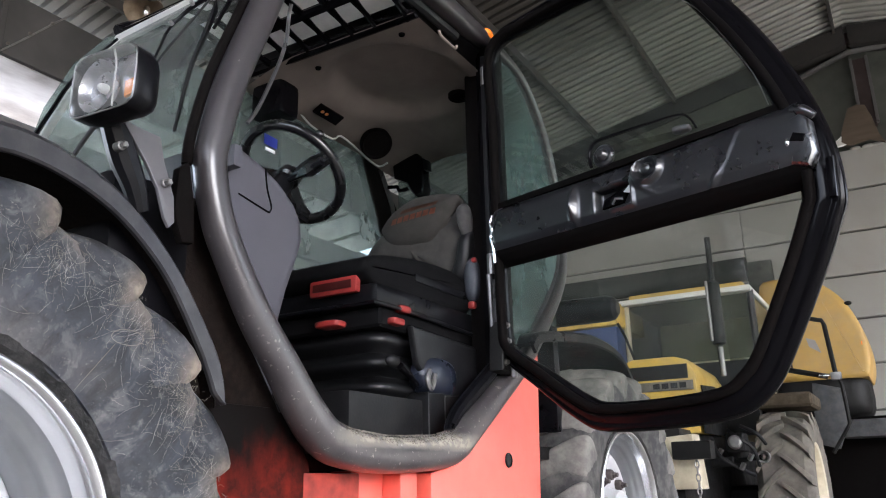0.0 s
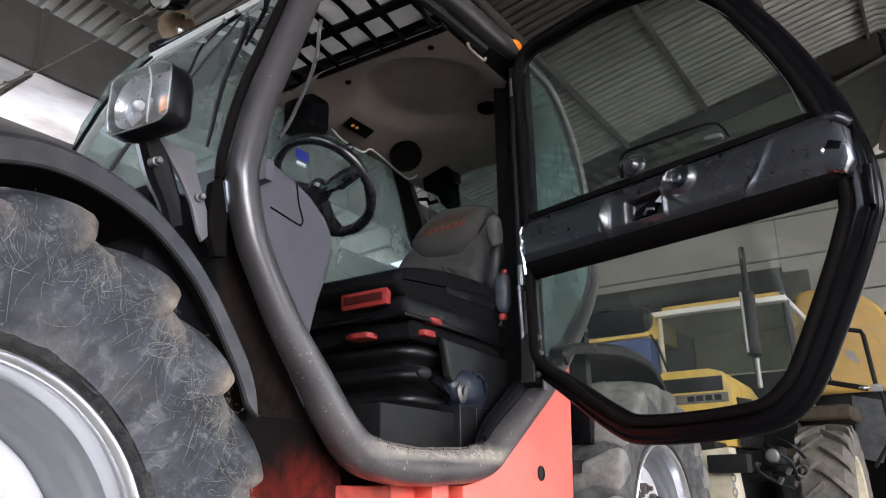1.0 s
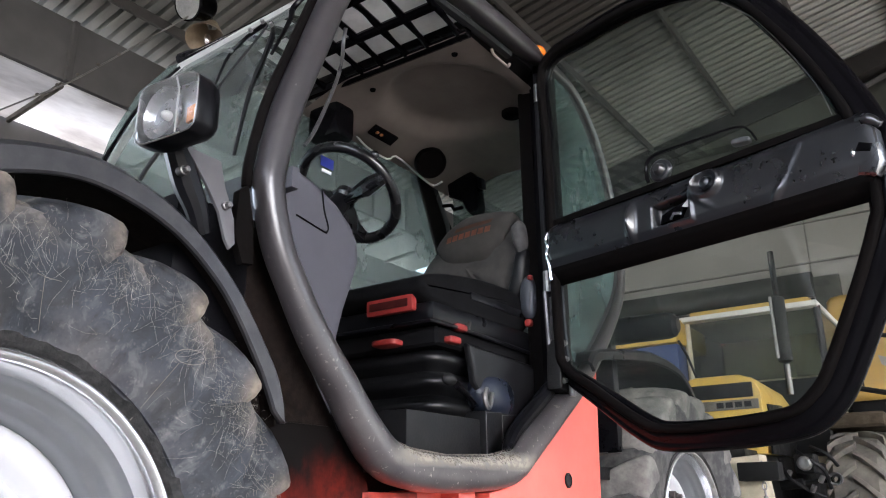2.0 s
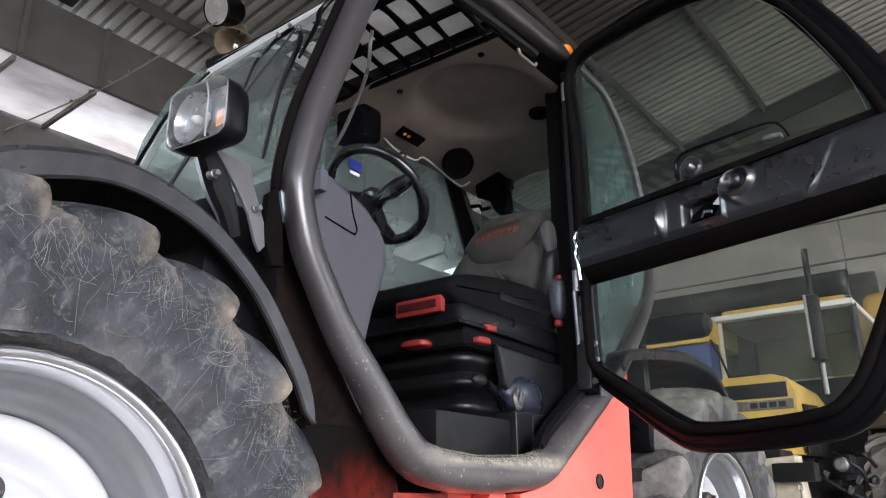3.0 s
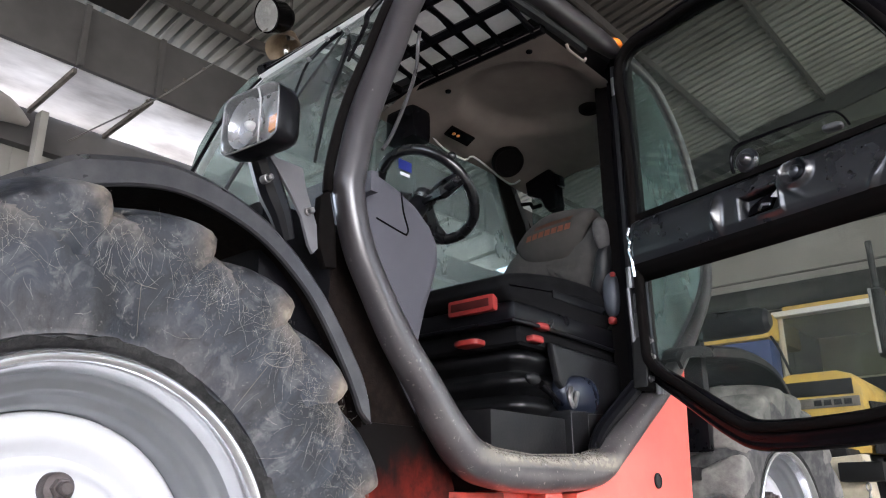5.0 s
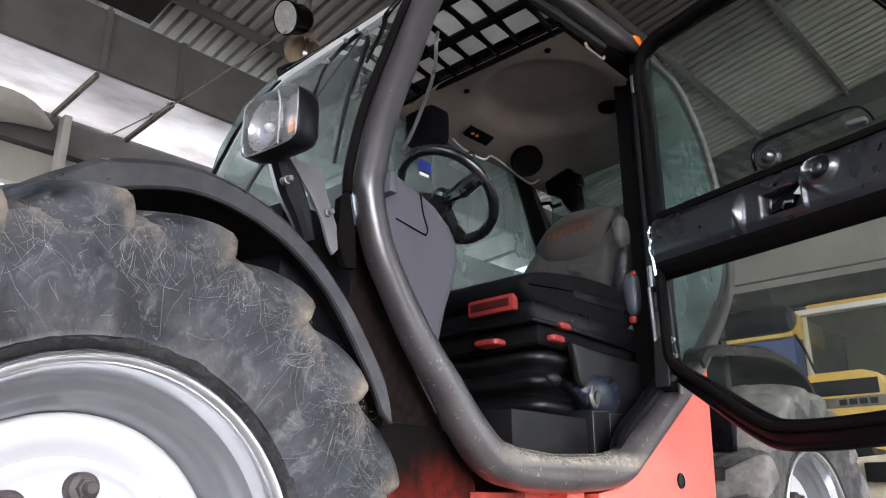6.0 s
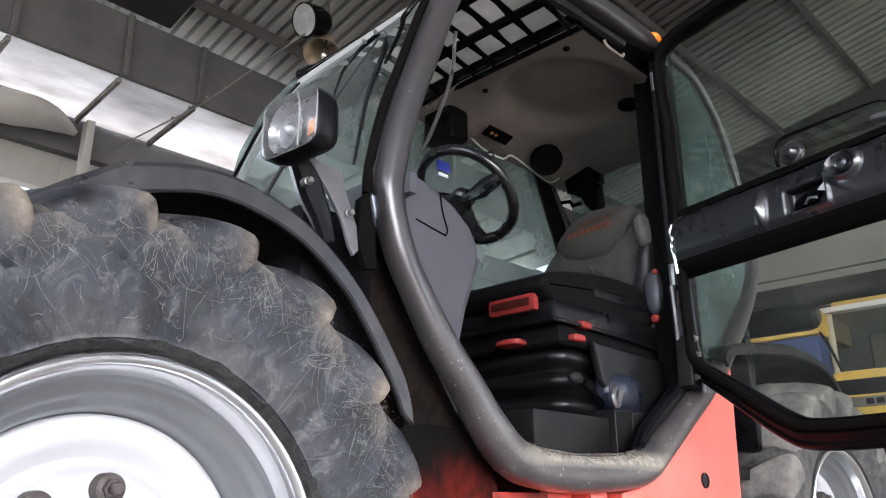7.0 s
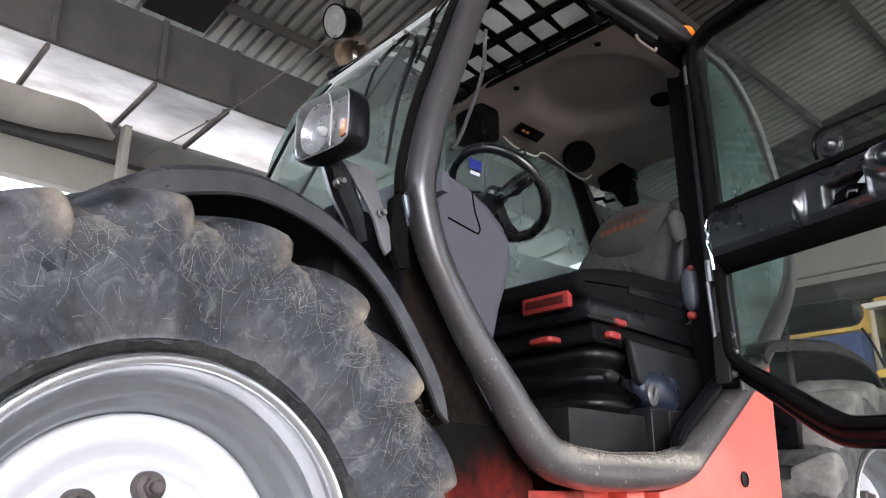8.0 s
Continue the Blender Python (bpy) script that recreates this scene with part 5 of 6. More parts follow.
def pad(outline, centre, x, bulge, depth, fold=None):
    """An upholstered cushion seen from the front of the cab: domed face, rounded rim, flat back."""
    smooth = [tuple(q) for q in spline(outline, 5, True)]
    bm = bmesh.new()
    levels = [0.02, 0.2, 0.38, 0.55, 0.7, 0.82, 0.91, 0.97, 1.0]
    rings = []
    for lv in levels:
        ring = []
        for a, b in smooth:
            y, z = centre[0] + (a - centre[0]) * lv, centre[1] + (b - centre[1]) * lv
            ring.append(bm.verts.new((x - bulge * (1 - lv ** 3.2) ** 0.7 + (fold(y, z) * (1 - lv ** 6) if fold else 0), y, z)))
        rings.append(ring)
    rings.append([bm.verts.new((x + depth, centre[0] + (a - centre[0]) * 0.97, centre[1] + (b - centre[1]) * 0.97)) for a, b in smooth])
    n = len(smooth)
    for p, q in zip(rings, rings[1:]):
        for k in range(n):
            bm.faces.new((p[k], p[(k + 1) % n], q[(k + 1) % n], q[k]))
    bm.faces.new(rings[0])
    bm.faces.new(rings[-1])
    return bm


def creases(y, z):
    """Folds that fan out from the foot of the side bolster."""
    a = math.atan2(z - 1.36, 1.36 - y)
    near = math.exp(-((math.hypot(1.36 - y, z - 1.36) - 0.14) / 0.09) ** 2)
    return 0.012 * math.sin(a * 22 + 2 * math.sin(9 * z)) * near * (1 if y < 1.45 else 0)


BACK = [(1.75, 1.40), (1.735, 1.48), (1.71, 1.525), (1.665, 1.585), (1.61, 1.63), (1.55, 1.68), (1.46, 1.712), (1.36, 1.715), (1.285, 1.70), (1.255, 1.66), (1.24, 1.60), (1.25, 1.50), (1.28, 1.42), (1.31, 1.37), (1.5, 1.345), (1.68, 1.36)]
part("backrest", pad(BACK, (1.47, 1.53), 2.31, 0.05, 0.07, creases), SEATGREY, seat, "grey-brown cloth low backrest with folds", sharp=70)
PILLOW = [(1.597, 1.615), (1.592, 1.64), (1.543, 1.687), (1.46, 1.722), (1.37, 1.722), (1.287, 1.708), (1.268, 1.69), (1.292, 1.64), (1.335, 1.58), (1.40, 1.543), (1.46, 1.538), (1.55, 1.558)]
PC = (1.435, 1.635)
part("back_pad", pad(PILLOW, PC, 2.272, 0.034, 0.05), SEATCLOUD, seat, "dark grey-brown upper back pad", sharp=70)
part("bolster", pad([(1.276, 1.655), (1.252, 1.667), (1.23, 1.645), (1.222, 1.59), (1.228, 1.55), (1.25, 1.535), (1.268, 1.57), (1.276, 1.62)], (1.25, 1.60), 2.283, 0.04, 0.06), SEATPALE, seat, "pale grey side bolster of the backrest", sharp=70)
part("side_shell", pad([(1.262, 1.565), (1.224, 1.565), (1.22, 1.50), (1.238, 1.42), (1.28, 1.37), (1.31, 1.385), (1.29, 1.45), (1.274, 1.52)], (1.256, 1.48), 2.29, 0.04, 0.06), SEATSIDE, seat, "black side shell of the backrest", sharp=70)


def print_piece(y0, y1, lift, height, lean):
    """A slanting bar printed on the domed back pad."""
    bm = bmesh.new()
    rows_ = []
    for k in range(4):
        s = k / 3
        pts = []
        for y in (y0, (y0 + y1) / 2, y1):
            z = 1.627 + 0.065 * (1.54 - y) + lift + height * s
            yy = y - lean * s
            lv = polar(PILLOW, PC, yy, z)
            pts.append(bm.verts.new((2.272 - 0.034 * (1 - min(lv, 1) ** 3.2) ** 0.7 - 0.0012, yy, z)))
        rows_.append(pts)
    for p, q in zip(rows_, rows_[1:]):
        for k in range(2):
            bm.faces.new((p[k], p[k + 1], q[k + 1], q[k]))
    bmesh.ops.solidify(bm, geom=list(bm.faces), thickness=0.001)
    return bm


for k in range(7):
    y = 1.538 - 0.0275 * k
    part("print_bar", print_piece(y, y - 0.022, 0.0, 0.021, 0.006), RUST, seat)
part("print_band", print_piece(1.50, 1.345, 0.032, 0.014, 0.01), RUSTDARK, seat, "faded orange band above the lettering")
part("belt_pad", ellipsoid((2.285, 1.228, 1.385), (0.03, 0.028, 0.075), power=0.7), GREYPAD, seat, "blue-grey seat belt buckle with red buttons")
for y, z, r in ((1.212, 1.45, 0.009), (1.225, 1.295, 0.013)):
    part("red_button", ellipsoid((2.268, y, z), (r, r, r), power=0.6), REDPLASTIC, seat)

# console beside the seat
part("console", box(1.955, 2.16, 1.21, 1.30, 0.846, 0.98, 0.008), CABTRIM, tele, "dark floor console box")
part("console_side", box(1.60, 1.95, 1.225, 1.32, 0.846, 0.955, 0.01), CABTRIM, tele)
part("cover", ellipsoid((2.05, 1.25, 1.03), (0.10, 0.05, 0.062), power=0.75), BLUECOVER, tele, "rounded blue-black cover beside the seat")
part("lever", tube([(1.94, 1.24, 1.0), (1.89, 1.23, 1.02), (1.83, 1.225, 1.04)], [0.009, 0.009, 0.012], 8), BLACK, tele)
part("lever_knob", ellipsoid((1.79, 1.222, 1.05), (0.03, 0.016, 0.018)), RUBBER, tele, "black lever knob")
part("hose_clip", tube([(1.95, 1.2, 1.04), (1.93, 1.195, 1.01), (1.95, 1.195, 0.985), (1.98, 1.2, 1.03)], 0.008, 6, smooth=4), STEEL, tele, "bright metal clip")

# grab rail inside the front pillar
part("grab_rail", tube([(1.173, 1.2, 1.514), (1.202, 1.2, 1.56), (1.242, 1.2, 1.651), (1.274, 1.2, 1.734), (1.29, 1.2, 1.798), (1.292, 1.198, 1.857), (1.284, 1.185, 1.885)], 0.0048, 8, smooth=5), STEELPALE, tele, "grey grab rail inside the cab")
part("visor_case", box(1.83, 1.93, 1.72, 1.86, 1.97, 2.10, 0.025), BLACK, tele, "black blind case under the roof lining")

# black strip added for the shadow line between door frame and red body
part("sill_seal", tube([(2.70, CY + 0.012, 1.275), (2.45, CY + 0.012, 1.068), (2.23, CY + 0.012, 0.93), (2.05, CY + 0.014, 0.822), (1.97, CY + 0.02, 0.79)], [0.006, 0.009, 0.011, 0.01, 0.006], 8, smooth=4), MATTBLACK, tele, "black strip standing in for the shadow line under the door frame")
for x in (1.953, 2.045):
    part("console_edge", tube([(x, 1.207, 0.85), (x, 1.207, 0.972), (x + 0.085, 1.206, 0.98)], 0.0013, 5), FLAP, tele)

# red body under the cab
part("body_side", slab([(1.86, 0.30), (2.545, 0.30), (2.612, 1.19), (2.60, 1.215), (2.44, 1.09), (2.22, 0.945), (2.05, 0.82), (1.95, 0.765), (1.86, 0.75)],
                       lambda a, b, w: Vector((a, CY + 0.015 + w, b)), 0.06, 0.008), RED, tele, "bright red painted body panel under the cab")
hole = lathe([(0.0, 0.024), (-0.004, 0.023), (-0.005, 0.019), (-0.002, 0.017), (-0.002, 0)], (2.33, CY + 0.014, 0.79), segs=20)
part("plug", hole, PLASTIC, tele, "dark round plug in the red panel")
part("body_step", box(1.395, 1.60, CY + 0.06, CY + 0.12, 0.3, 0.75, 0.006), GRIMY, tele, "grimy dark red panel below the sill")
lower = bmesh.new()
box(1.60, 1.735, CY + 0.085, CY + 0.15, 0.3, 0.755, 0.004, bm=lower)
box(1.735, 1.815, CY + 0.03, CY + 0.09, 0.3, 0.755, 0.01, bm=lower)
part("body_lower", lower, RED, tele, "red stepped panel below the cab sill")
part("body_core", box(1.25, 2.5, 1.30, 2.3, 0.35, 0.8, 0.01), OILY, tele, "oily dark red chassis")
part("chassis_front", slab([(0.0, 0.5), (0.08, 0.42), (1.38, 0.42), (1.38, 0.86), (1.2, 0.97), (0.3, 0.97), (0.06, 0.88), (0.0, 0.74)], lambda a, b, w: Vector((a, 1.58 + w, b)), 0.62, 0.03, seg=2), SOOT, tele, "oily chassis behind the front wheel")
part("inner_guard", slab([(0.95, 0.875), (1.32, 0.875), (1.30, 0.905), (1.18, 1.06), (1.06, 1.27), (0.96, 1.3), (0.92, 0.9)],
                         lambda a, b, w: Vector((a, 1.2 + w, b)), 0.02, 0.004), SPLASH, tele, "black splash guard behind the tyre")
part("lower_guard", slab([(0.95, 0.3), (1.45, 0.3), (1.425, 0.72), (1.41, 0.775), (1.394, 0.803), (1.366, 0.838), (1.331, 0.872), (1.28, 0.885), (0.95, 0.885)], lambda a, b, w: Vector((a, 1.192 + w, b)), 0.012, 0.003), GUARDPLATE, tele, "oily dark red guard plate behind the tyre, blackened upwards for shade")
part("front_cowl", box(0.85, 1.06, 1.2, CR, 0.9, 1.3, 0.03), PLASTIC, tele, "black cowl under the windscreen")
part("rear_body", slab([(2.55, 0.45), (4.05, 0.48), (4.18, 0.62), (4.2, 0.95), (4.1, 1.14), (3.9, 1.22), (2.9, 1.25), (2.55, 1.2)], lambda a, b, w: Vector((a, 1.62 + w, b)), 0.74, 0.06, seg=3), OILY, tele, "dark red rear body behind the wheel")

# front mudguard
GUARD = spline([(0.12, 0.95), (0.20, 1.03), (0.28, 1.10), (0.363, 1.168), (0.42, 1.21), (0.49, 1.25), (0.65, 1.28), (0.82, 1.238), (0.96, 1.137), (1.07, 1.0), (1.105, 0.93), (1.115, 0.88)], 10)


def mudguard(path, y0, y1, lip, centre):
    bm = bmesh.new()
    rings = []
    full = lip
    for i, q in enumerate(path):
        out = Vector((q[0] - centre[0], 0, q[1] - centre[1])).normalized()
        p = Vector((q[0], 0, q[1]))
        ring = []
        lip = full * float(np.interp(i / (len(path) - 1), [0.0, 0.45, 0.6, 0.72, 0.85, 0.93, 1.0], [1.0, 1.0, 0.86, 0.74, 0.82, 0.7, 0.2]))
        for y, r in ((y0 + 0.004, -lip), (y0, -lip + 0.004), (y0, -0.012), (y0 + 0.012, 0.0), (y1, 0.0), (y1, -0.012), (y0 + 0.022, -0.0125), (y0 + 0.012, -0.013), (y0 + 0.012, -lip)):
            c = p + out * r
            ring.append(bm.verts.new((c.x, y, c.z)))
        rings.append(ring)
    m = len(rings[0])
    for a, b in zip(rings, rings[1:]):
        for k in range(m):
            bm.faces.new((a[k], a[(k + 1) % m], b[(k + 1) % m], b[k]))
    bm.faces.new(rings[0])
    bm.faces.new(rings[-1])
    return bm


part("front_mudguard", mudguard(GUARD, 1.145, 1.56, 0.056, (0.55, 0.6)), FENDER, tele, "dusty dark grey front mudguard", sharp=40)
lining = bmesh.new()
strips = []
for q in GUARD:
    back = Vector((0.55 - q[0], 0, 0.6 - q[1])).normalized() * 0.02
    strips.append([lining.verts.new((q[0] + k * back.x, y, q[1] + k * back.z)) for k, y in ((1.0, 1.162), (1.0, 1.5), (1.2, 1.5), (1.2, 1.162))])
for p, q in zip(strips, strips[1:]):
    for k in range(4):
        lining.faces.new((p[k], p[(k + 1) % 4], q[(k + 1) % 4], q[k]))
part("guard_lining", lining, SPLASH, tele, "black mud-spotted inside of the front mudguard")
GUARD_R = spline([(2.40, 1.17), (2.46, 1.215), (2.67, 1.252), (2.85, 1.275), (3.01, 1.288), (3.247, 1.278), (3.396, 1.235), (3.50, 1.16), (3.58, 1.08)], 10)
part("rear_mudguard", mudguard(GUARD_R, 1.07, 1.6, 0.045, (3.1, 0.5)), PLASTIC, tele, "dusty black rear mudguard", sharp=40)
part("side_tank", tube([(3.3, 1.055, 1.45), (3.3, 1.07, 1.45), (3.3, 1.1, 1.452), (3.3, 1.36, 1.455), (3.3, 1.6, 1.46)], [0.03, 0.05, 0.058, 0.06, 0.06], 18), PLASTIC, tele, "black cylindrical canister above the rear wheel")

# headlamp on its bracket
headlight = new("headlight")
headlight.parent = tele
tagged(headlight, "black headlamp with clear lens and amber indicator, on a grey bracket")
HL = pose(0.757, 1.085, 1.379, 0, 0, 4) @ Matrix.Scale(0.905, 4)


def on_lamp(a, b, w):
    """a across the lamp (away from the cab's middle is minus), b up, w back from the lens."""
    return HL @ Vector((w, a, b))


OUT = [(-0.082, -0.04), (-0.072, -0.056), (-0.05, -0.062), (0.05, -0.062), (0.076, -0.056), (0.086, -0.04), (0.086, 0.045), (0.076, 0.062), (0.05, 0.068), (-0.05, 0.064), (-0.072, 0.056), (-0.082, 0.04)]
shell = bmesh.new()
rings = []
for w, s in ((-0.033, 0.985), (-0.028, 1.02), (0.004, 1.02), (0.02, 0.97), (0.034, 0.84), (0.042, 0.5)):
    rings.append([shell.verts.new(on_lamp(a * s, b * s, w)) for a, b in OUT])
for p_, q_ in zip(rings, rings[1:]):
    for k in range(len(OUT)):
        shell.faces.new((p_[k], p_[(k + 1) % len(OUT)], q_[(k + 1) % len(OUT)], q_[k]))
shell.faces.new(rings[-1])
part("housing", shell, PLASTIC, headlight, "black lamp housing", sharp=45)
part("reflector", slab([(a * 0.9, b * 0.92) for a, b in OUT], lambda a, b, w: on_lamp(a, b, -0.008 + w), 0.004), CHROMEDULL, headlight, "silvery reflector")
bowl = lathe([(0.0, 0.05), (0.008, 0.047), (0.02, 0.036), (0.028, 0.02), (0.03, 0.0)], on_lamp(0.022, 0.0, -0.03), (1, 0, 0), 28)
part("reflector_bowl", bowl, CHROMEDULL, headlight, "round silvery reflector bowl")
part("bulb", ellipsoid(on_lamp(0.022, 0.0, -0.012), (0.014, 0.009, 0.009)), TRIM, headlight)
part("indicator", slab([(-0.072, -0.03), (-0.042, -0.036), (-0.042, -0.004), (-0.072, 0.0)], lambda a, b, w: on_lamp(a, b, -0.02 + w), 0.006), AMBER, headlight, "amber indicator")
part("lens_divider", tube([on_lamp(-0.03, -0.058, -0.034), on_lamp(-0.037, -0.02, -0.04), on_lamp(-0.037, 0.025, -0.04), on_lamp(-0.02, 0.062, -0.034)], 0.0018, 6, smooth=3), EDGEPAINT, headlight)
part("bezel", tube([on_lamp(a * 0.985, b * 0.985, -0.033) for a, b in OUT], 0.0016, 6, True, 3), STEEL, headlight, "thin pale bezel round the lens")
lens = bmesh.new()
rings = []
for w, s in ((-0.03, 0.99), (-0.036, 0.96), (-0.042, 0.82), (-0.046, 0.5), (-0.047, 0.15)):
    rings.append([lens.verts.new(on_lamp(a * s, b * s, w)) for a, b in OUT])
for p_, q_ in zip(rings, rings[1:]):
    for k in range(len(OUT)):
        lens.faces.new((p_[k], p_[(k + 1) % len(OUT)], q_[(k + 1) % len(OUT)], q_[k]))
lens.faces.new(rings[-1])
part("lens", lens, LENS, headlight, "clear ribbed lens", sharp=60).visible_shadow = False
brk = slab([(0.794, 1.353), (0.82, 1.347), (0.881, 1.346), (0.894, 1.301), (0.922, 1.24), (0.928, 1.192), (0.916, 1.179), (0.904, 1.195), (0.884, 1.246), (0.852, 1.289), (0.827, 1.317)], lambda a, b, w: Vector((a, 1.12 + w, b)), 0.008, 0.002)
part("bracket_plate", brk, BRACKET, headlight, "grey lamp bracket plate")
part("bracket_arm", tube([(0.785, 1.145, 1.37), (0.804, 1.145, 1.335), (0.83, 1.15, 1.29), (0.855, 1.15, 1.25), (0.878, 1.155, 1.205)], [0.022, 0.025, 0.026, 0.022, 0.016], 10, smooth=3), PLASTIC, headlight, "black lamp bracket arm")
for x, z in ((0.797, 1.296), (0.897, 1.259)):
    bolt = lathe([(0.012, 0.0085), (-0.003, 0.0085), (-0.004, 0.007), (-0.004, 0)], (x, 1.117, z), segs=16)
    lathe([(0.0, 0.0065), (-0.013, 0.0065), (-0.015, 0.0045), (-0.015, 0)], (x, 1.117, z), segs=6, bm=bolt)
    part("bolt", bolt, STEEL, headlight, "bright steel bolt")

part("pillar_strip", slab([(0.942, 1.31), (0.965, 1.33), (0.985, 1.25), (0.99, 1.17), (0.962, 1.165), (0.938, 1.22)], lambda a, b, w: Vector((a, 1.135 + w, b)), 0.02, 0.005), MATTBLACK, tele, "black mounting strip beside the pillar")
# wipers
def on_screen(*pts):
    """Places just outside the windscreen."""
    return [Vector((x - 0.022, y, z + 0.006)) for x, y, z in pts]


wiper = new("wiper")
wiper.parent = tele
tagged(wiper, "black two-bar wiper with bright pivot bolts")
part("wiper_arm", tube(on_screen((1.151, 1.308, 1.855), (1.14, 1.363, 1.832), (1.122, 1.405, 1.785), (1.10, 1.404, 1.725), (1.076, 1.392, 1.667)), [0.006, 0.005, 0.004, 0.0035, 0.003], 8, smooth=3), BLACK, wiper)
part("wiper_rod", tube(on_screen((1.148, 1.30, 1.845), (1.123, 1.319, 1.785), (1.10, 1.352, 1.725), (1.07, 1.38, 1.65)), 0.0032, 6, smooth=3), RUBBER, wiper)
part("wiper_link", tube(on_screen((1.176, 1.184, 1.915), (1.156, 1.22, 1.868), (1.136, 1.208, 1.817), (1.089, 1.212, 1.702)), [0.006, 0.0075, 0.006, 0.004], 8, smooth=3), BLACK, wiper)
part("wiper_blade", tube(on_screen((1.13, 1.262, 1.80), (1.089, 1.236, 1.702), (1.048, 1.227, 1.594), (1.003, 1.209, 1.414)), [0.004, 0.0065, 0.006, 0.004], 6, smooth=3), RUBBER, wiper, "black rubber wiper blade")
part("wiper_carrier", tube(on_screen((1.15, 1.29, 1.848), (1.12, 1.245, 1.775), (1.06, 1.222, 1.63)), [0.007, 0.005, 0.003], 6, smooth=3), BLACK, wiper)
for x, y, z in ((1.151, 1.312, 1.857), (1.143, 1.345, 1.84), (1.124, 1.39, 1.79), (1.136, 1.262, 1.82)):
    part("pivot_bolt", lathe([(0.0, 0.0055), (-0.009, 0.0055), (-0.011, 0.004), (-0.011, 0)], (x - 0.028, y, z + 0.004), (1, 0.2, -0.4), 8), STEEL, wiper, "bright pivot bolt")
part("washer_hose", tube([(1.05, 1.5, 1.62), (1.0, 1.58, 1.45), (0.96, 1.6, 1.3), (0.94, 1.62, 1.2)], 0.006, 6, smooth=4), RUBBER, tele)

# ---- the open cab door ----
door = new("cab_door")
door.parent = tele
tagged(door, "black glazed cab door standing open")
HX, HY = 2.27, 1.13
DX, DY = -0.2453, -0.9694
NX, NY = -0.9694, 0.2453     # towards the side that faces the driver when it is shut


def on_door(u, z, w):
    return Vector((HX + DX * u + NX * w, HY + DY * u + NY * w, z))


EDGE = [(0.02, 2.22), (0.22, 2.265), (0.45, 2.265), (0.64, 2.22), (0.76, 2.13), (0.865, 1.97), (0.945, 1.82), (1.015, 1.65), (1.05, 1.50), (1.055, 1.38), (1.04, 1.33), (0.985, 1.21), (0.88, 1.01),
        (0.83, 0.945), (0.76, 0.905), (0.60, 0.89), (0.40, 0.893), (0.31, 0.925), (0.16, 1.03), (0.045, 1.115), (0.027, 1.2), (0.024, 1.5), (0.022, 1.9)]
HALF = [0.026, 0.032, 0.034, 0.036, 0.038, 0.042, 0.043, 0.046, 0.05, 0.052, 0.052, 0.05, 0.046, 0.045, 0.043, 0.042, 0.042, 0.04, 0.034, 0.026, 0.02, 0.017, 0.017]
# rolled section: a round outer tube, a groove, and a lower inner flange
ROLLED = [(-1, -0.6), (-0.7, -0.95), (0.6, -1), (0.95, -0.6), (1, 0.0), (0.93, 0.3), (0.78, 0.62), (0.62, 0.72), (0.5, 0.66), (0.4, 0.7), (0.22, 0.98), (0.0, 1.1), (-0.3, 1.12), (-0.6, 0.98), (-0.85, 0.68), (-0.98, 0.25)]
part("door_frame_bar", band(EDGE, HALF, on_door, 0.05, 0.35, section=ROLLED), BLACK, door, "glossy black door frame", sharp=50)
INNER = [(u + (0.5 - u) * 0.035, z + (1.55 - z) * 0.03) for u, z in EDGE]
part("door_inner_lip", band(INNER, [0.012] * len(INNER), lambda u, z, w: on_door(u, z, w + 0.035), 0.03, 0.4), MATTBLACK, door, "black rubber lip of the door", sharp=60)
upper = [(0.03, 1.60), (0.99, 1.61), (0.965, 1.74), (0.91, 1.86), (0.83, 2.01), (0.74, 2.12), (0.62, 2.2), (0.45, 2.235), (0.22, 2.235), (0.03, 2.2)]
part("upper_pane", slab(upper, lambda u, z, w: on_door(u, z, w - 0.005), 0.005), GLASS, door, "clear upper door window").visible_shadow = False
lowerp = [(0.04, 1.45), (0.04, 1.15), (0.16, 1.05), (0.33, 0.94), (0.42, 0.92), (0.62, 0.915), (0.75, 0.93), (0.82, 0.97), (0.87, 1.04), (0.97, 1.22), (1.02, 1.34), (1.025, 1.45)]
part("lower_pane", slab(lowerp, lambda u, z, w: on_door(u, z, w - 0.005), 0.005), LOWGLASS, door, "clear lower door window").visible_shadow = False
part("pane_edge", tube([on_door(u, z, 0.03) for u, z in ((0.968, 1.64), (0.942, 1.74), (0.885, 1.865), (0.812, 2.0), (0.725, 2.1))], 0.0018, 6, smooth=4), STEEL, door, "bright edge of the window glass")


SECTION = [(0.0, 0.0), (0.06, 0.030), (0.16, 0.052), (0.28, 0.064), (0.36, 0.069), (0.44, 0.070), (0.70, 0.068), (0.86, 0.064), (0.93, 0.057), (1.0, 0.036)]


def swell(d, wide):
    return math.exp(-(d / wide) ** 2)


